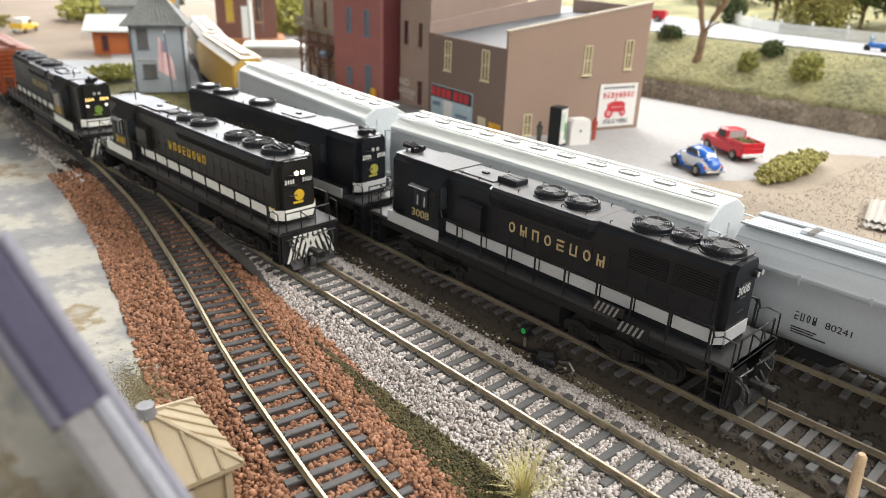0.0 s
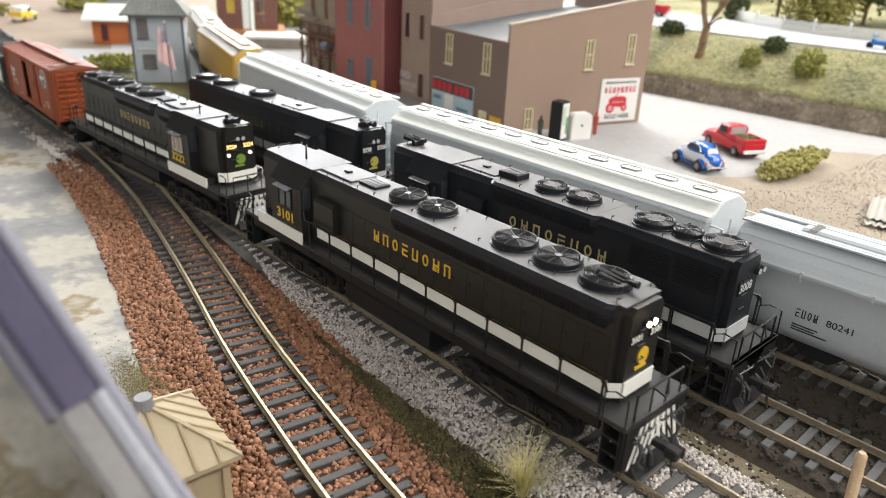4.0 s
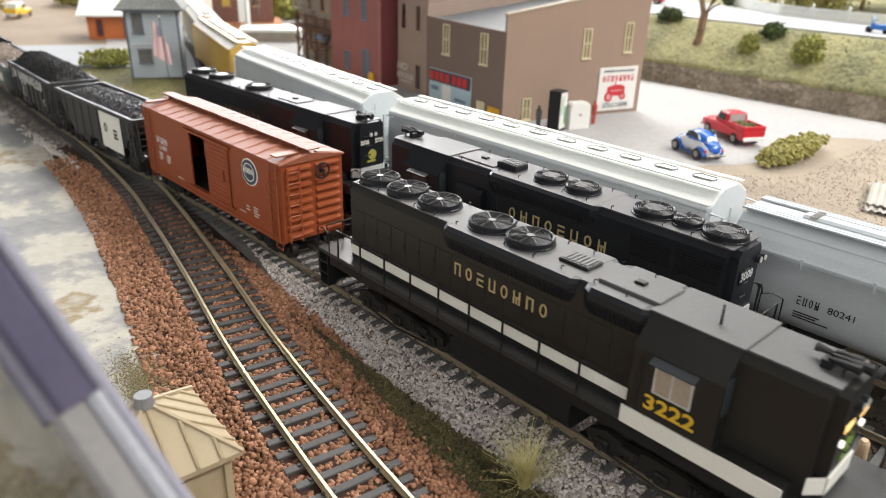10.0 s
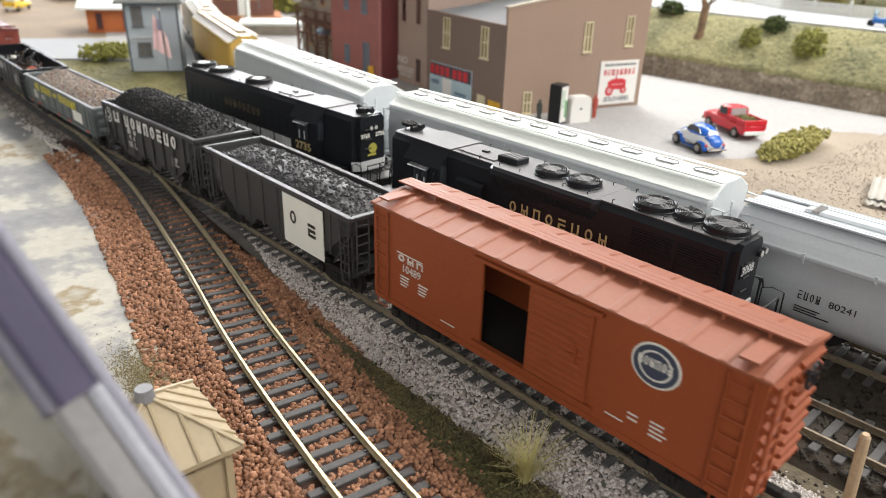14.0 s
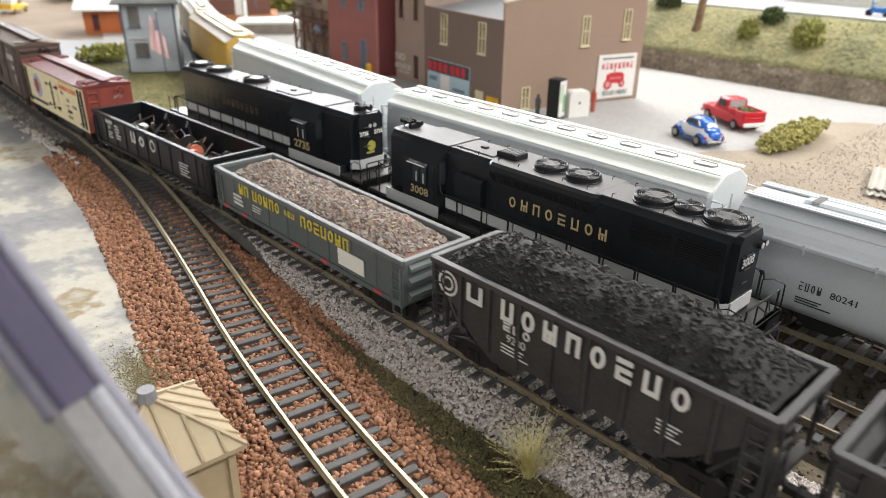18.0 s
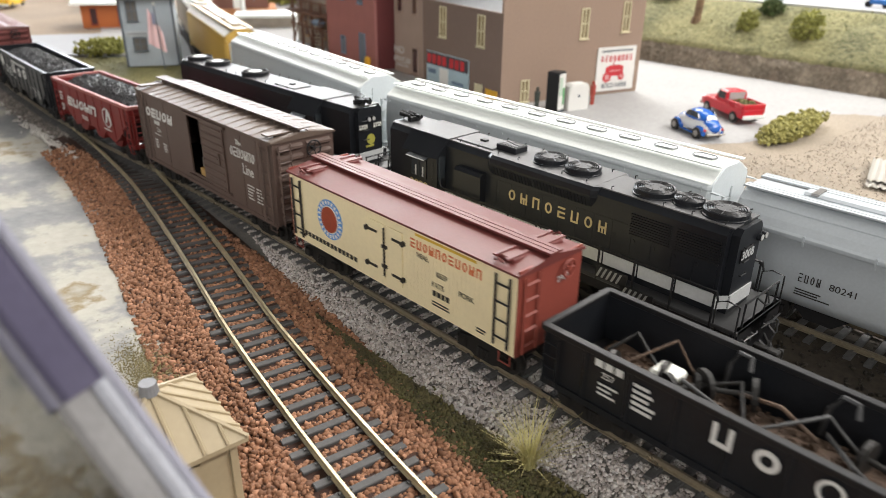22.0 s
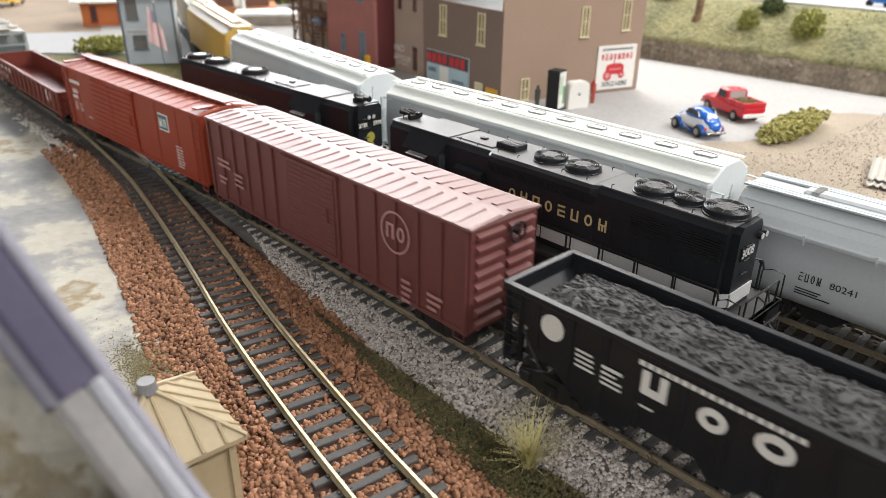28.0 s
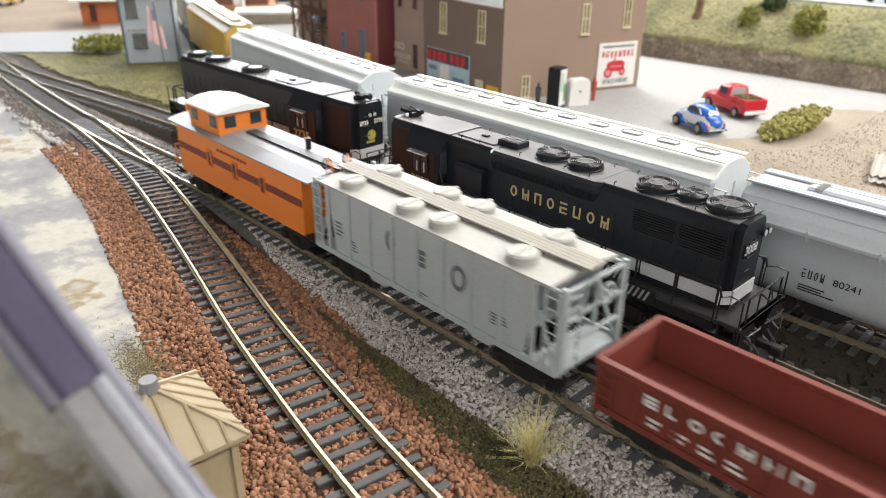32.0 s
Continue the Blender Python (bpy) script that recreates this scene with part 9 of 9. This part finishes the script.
part("lever", tube(nb(), [(5, 0, 3), (10, -2, 5), (12, -2, 2)], 0.6), STEEL, mc)

# corrugated sheets on the gravel yard
SHEET = mat("pale_corrugated_sheet", (0.42, 0.4, 0.36), 0.5, metal=0.3, var=0.15)
cs = thing("corrugated_sheet", "pale corrugated metal sheets stacked on the yard", "metal sheet", m=at(-92, 330, -3.6, 14))
for k in range(2):
    vs, fs = [], []
    for i in range(105):
        a = -52 + i * 1.0
        for b in (-26, 26):
            vs.append((a, b + k * 8, k * 1.6 + 0.7 * math.cos(i * math.pi / 2) + 2))
    for i in range(104):
        fs.append((2 * i, 2 * i + 1, 2 * i + 3, 2 * i + 2))
    soup("sheet", vs, fs, SHEET, cs)

# ---- shed in the foreground ----
TANS = mat("tan_plastic", (0.36, 0.292, 0.185), 0.5, var=0.07, fine=600)
sd = thing("shed", "tan plastic shed with a ribbed pyramid roof", "shed", m=at(-176.5, -116, -6.6, -3))
part("body", box(nb(), -14, 14, -14, 14, 0, 25), TANS, sd)
for sx in (-14, 14):
    for sy in (-14, 14):
        part("corner_post", box(nb(), sx - 1, sx + 1, sy - 1, sy + 1, 0, 25), TANS, sd)
part("plinth", box(nb(), -15, 15, -15, 15, 0, 2), TANS, sd)
part("door", box(nb(), 14, 14.6, -5, 5, 1, 19), TANS, sd)
ez, az, hw = 23.6, 36.3, 17.4
for k in range(4):
    M = Matrix.Rotation(math.radians(90 * k), 4, "Z")
    bm = nb()
    q = [bm.verts.new(M @ Vector(p)) for p in ((hw, -hw, ez), (hw, hw, ez), (0, 0, az), (hw, -hw, ez - 1.4), (hw, hw, ez - 1.4), (0, 0, az - 1.4))]
    for f in ((0, 1, 2), (3, 5, 4), (0, 3, 4, 1), (1, 4, 5, 2), (2, 5, 3, 0)):
        bm.faces.new([q[i] for i in f])
    part("roof_panel", bm, TANS, sd)
    for v in (-12, -6, 0, 6, 12):
        t = abs(v) / hw
        bm = nb()
        tube(bm, [M @ Vector((hw, v, ez + 0.25)), M @ Vector((hw * t, v, ez + (az - ez) * (1 - t) + 0.25))], 0.55, 5)
        part("roof_batten", bm, TANS, sd)
    bm = nb()
    tube(bm, [M @ Vector((hw, hw, ez + 0.2)), M @ Vector((0, 0, az + 0.3))], 0.7, 5)
    part("hip_batten", bm, TANS, sd)
part("vent_cap", cyl(nb(), (0, 0, az - 0.8), (0, 0, az + 2.4), 2.6, 16, 2.2), mat("grey_cap", (0.2, 0.2, 0.21), 0.5), sd)

# ---- clear guard close to the viewer, placed and scaled to fit the camera's view ----
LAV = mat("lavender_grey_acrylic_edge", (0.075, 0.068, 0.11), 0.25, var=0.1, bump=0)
gd = thing("acrylic_guard", "grey acrylic guard with painted edge highlights", "guard panel")


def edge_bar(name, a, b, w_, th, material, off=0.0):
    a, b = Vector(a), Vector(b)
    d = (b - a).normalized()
    # fixed sight line, so that the bar faces the camera
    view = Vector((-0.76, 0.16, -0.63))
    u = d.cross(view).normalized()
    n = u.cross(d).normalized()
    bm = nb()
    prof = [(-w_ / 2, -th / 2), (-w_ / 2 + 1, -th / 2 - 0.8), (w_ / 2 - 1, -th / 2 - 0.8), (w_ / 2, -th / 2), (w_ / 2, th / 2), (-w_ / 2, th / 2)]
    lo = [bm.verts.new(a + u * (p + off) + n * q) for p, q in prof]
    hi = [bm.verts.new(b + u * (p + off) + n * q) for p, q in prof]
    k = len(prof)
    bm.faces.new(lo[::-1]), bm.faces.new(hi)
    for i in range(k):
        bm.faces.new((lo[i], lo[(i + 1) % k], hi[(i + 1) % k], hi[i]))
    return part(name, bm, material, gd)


# ends set along the camera's sight lines
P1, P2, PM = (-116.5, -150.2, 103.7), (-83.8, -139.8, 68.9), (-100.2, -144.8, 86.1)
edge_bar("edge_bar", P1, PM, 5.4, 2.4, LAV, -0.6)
# pale strips: highlights, glare and pane reflection painted on as parts
edge_bar("edge_highlight", P1, P2, 1.5, 2.6, mat("painted_edge_highlight", (0.26, 0.26, 0.31), 0.2, bump=0), 2.9)
edge_bar("inner_bevel", P1, PM, 1.6, 2.5, mat("painted_inner_highlight", (0.12, 0.117, 0.15), 0.2, bump=0), -4.2)
edge_bar("polished_edge", PM, P2, 2.6, 2.8, mat("painted_edge_glare", (0.36, 0.37, 0.41), 0.2, bump=0), 1.6)
edge_bar("clear_flange", PM, P2, 4.4, 1.6, mat("painted_pane_reflection", (0.2, 0.195, 0.195), 0.3, bump=0), -1.9)
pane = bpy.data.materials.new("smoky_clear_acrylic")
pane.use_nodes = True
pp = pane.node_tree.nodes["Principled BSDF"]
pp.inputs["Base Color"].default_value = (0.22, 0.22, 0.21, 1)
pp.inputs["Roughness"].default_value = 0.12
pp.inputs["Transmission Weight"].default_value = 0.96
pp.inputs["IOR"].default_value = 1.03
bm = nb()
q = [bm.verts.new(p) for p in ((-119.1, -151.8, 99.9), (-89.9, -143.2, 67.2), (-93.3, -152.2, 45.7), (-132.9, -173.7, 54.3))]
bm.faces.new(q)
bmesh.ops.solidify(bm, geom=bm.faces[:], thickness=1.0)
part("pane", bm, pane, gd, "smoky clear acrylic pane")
# unseen supports, added out of the camera's view
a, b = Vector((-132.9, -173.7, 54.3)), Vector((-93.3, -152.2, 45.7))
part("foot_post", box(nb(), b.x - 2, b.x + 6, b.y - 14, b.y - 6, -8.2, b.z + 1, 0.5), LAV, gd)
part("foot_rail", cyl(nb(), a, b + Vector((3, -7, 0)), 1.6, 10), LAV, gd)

# ---- the room: an added, unseen shell whose grey limits the bounced light ----
WALLP = mat("grey_room_paint", (0.28, 0.28, 0.285), 0.8, var=0.05, fine=40, broad=3, bump=0.1)
for nm, a in (("wall_north", (-4500, 4500, 3600, 3700, -900, 1800)), ("wall_south", (-4500, 4500, -2500, -2400, -900, 1800)), ("wall_west", (-4600, -4500, -2500, 3700, -900, 1800)), ("wall_east", (4500, 4600, -2500, 3700, -900, 1800)), ("ceiling", (-4600, 4600, -2500, 3700, 1800, 1900)), ("floor", (-4600, 4600, -2500, 3700, -1000, -900))):
    tagged(part(nm, box(nb(), *a), WALLP), "plain grey unseen surface closing the room", "wall" if "wall" in nm else nm, kind="structure")

def motions():
    for e, centre, reach in TRAIN:
        walk(e, [(t, car_pose(head(t) + centre, reach)) for t in TIMES])


motions()
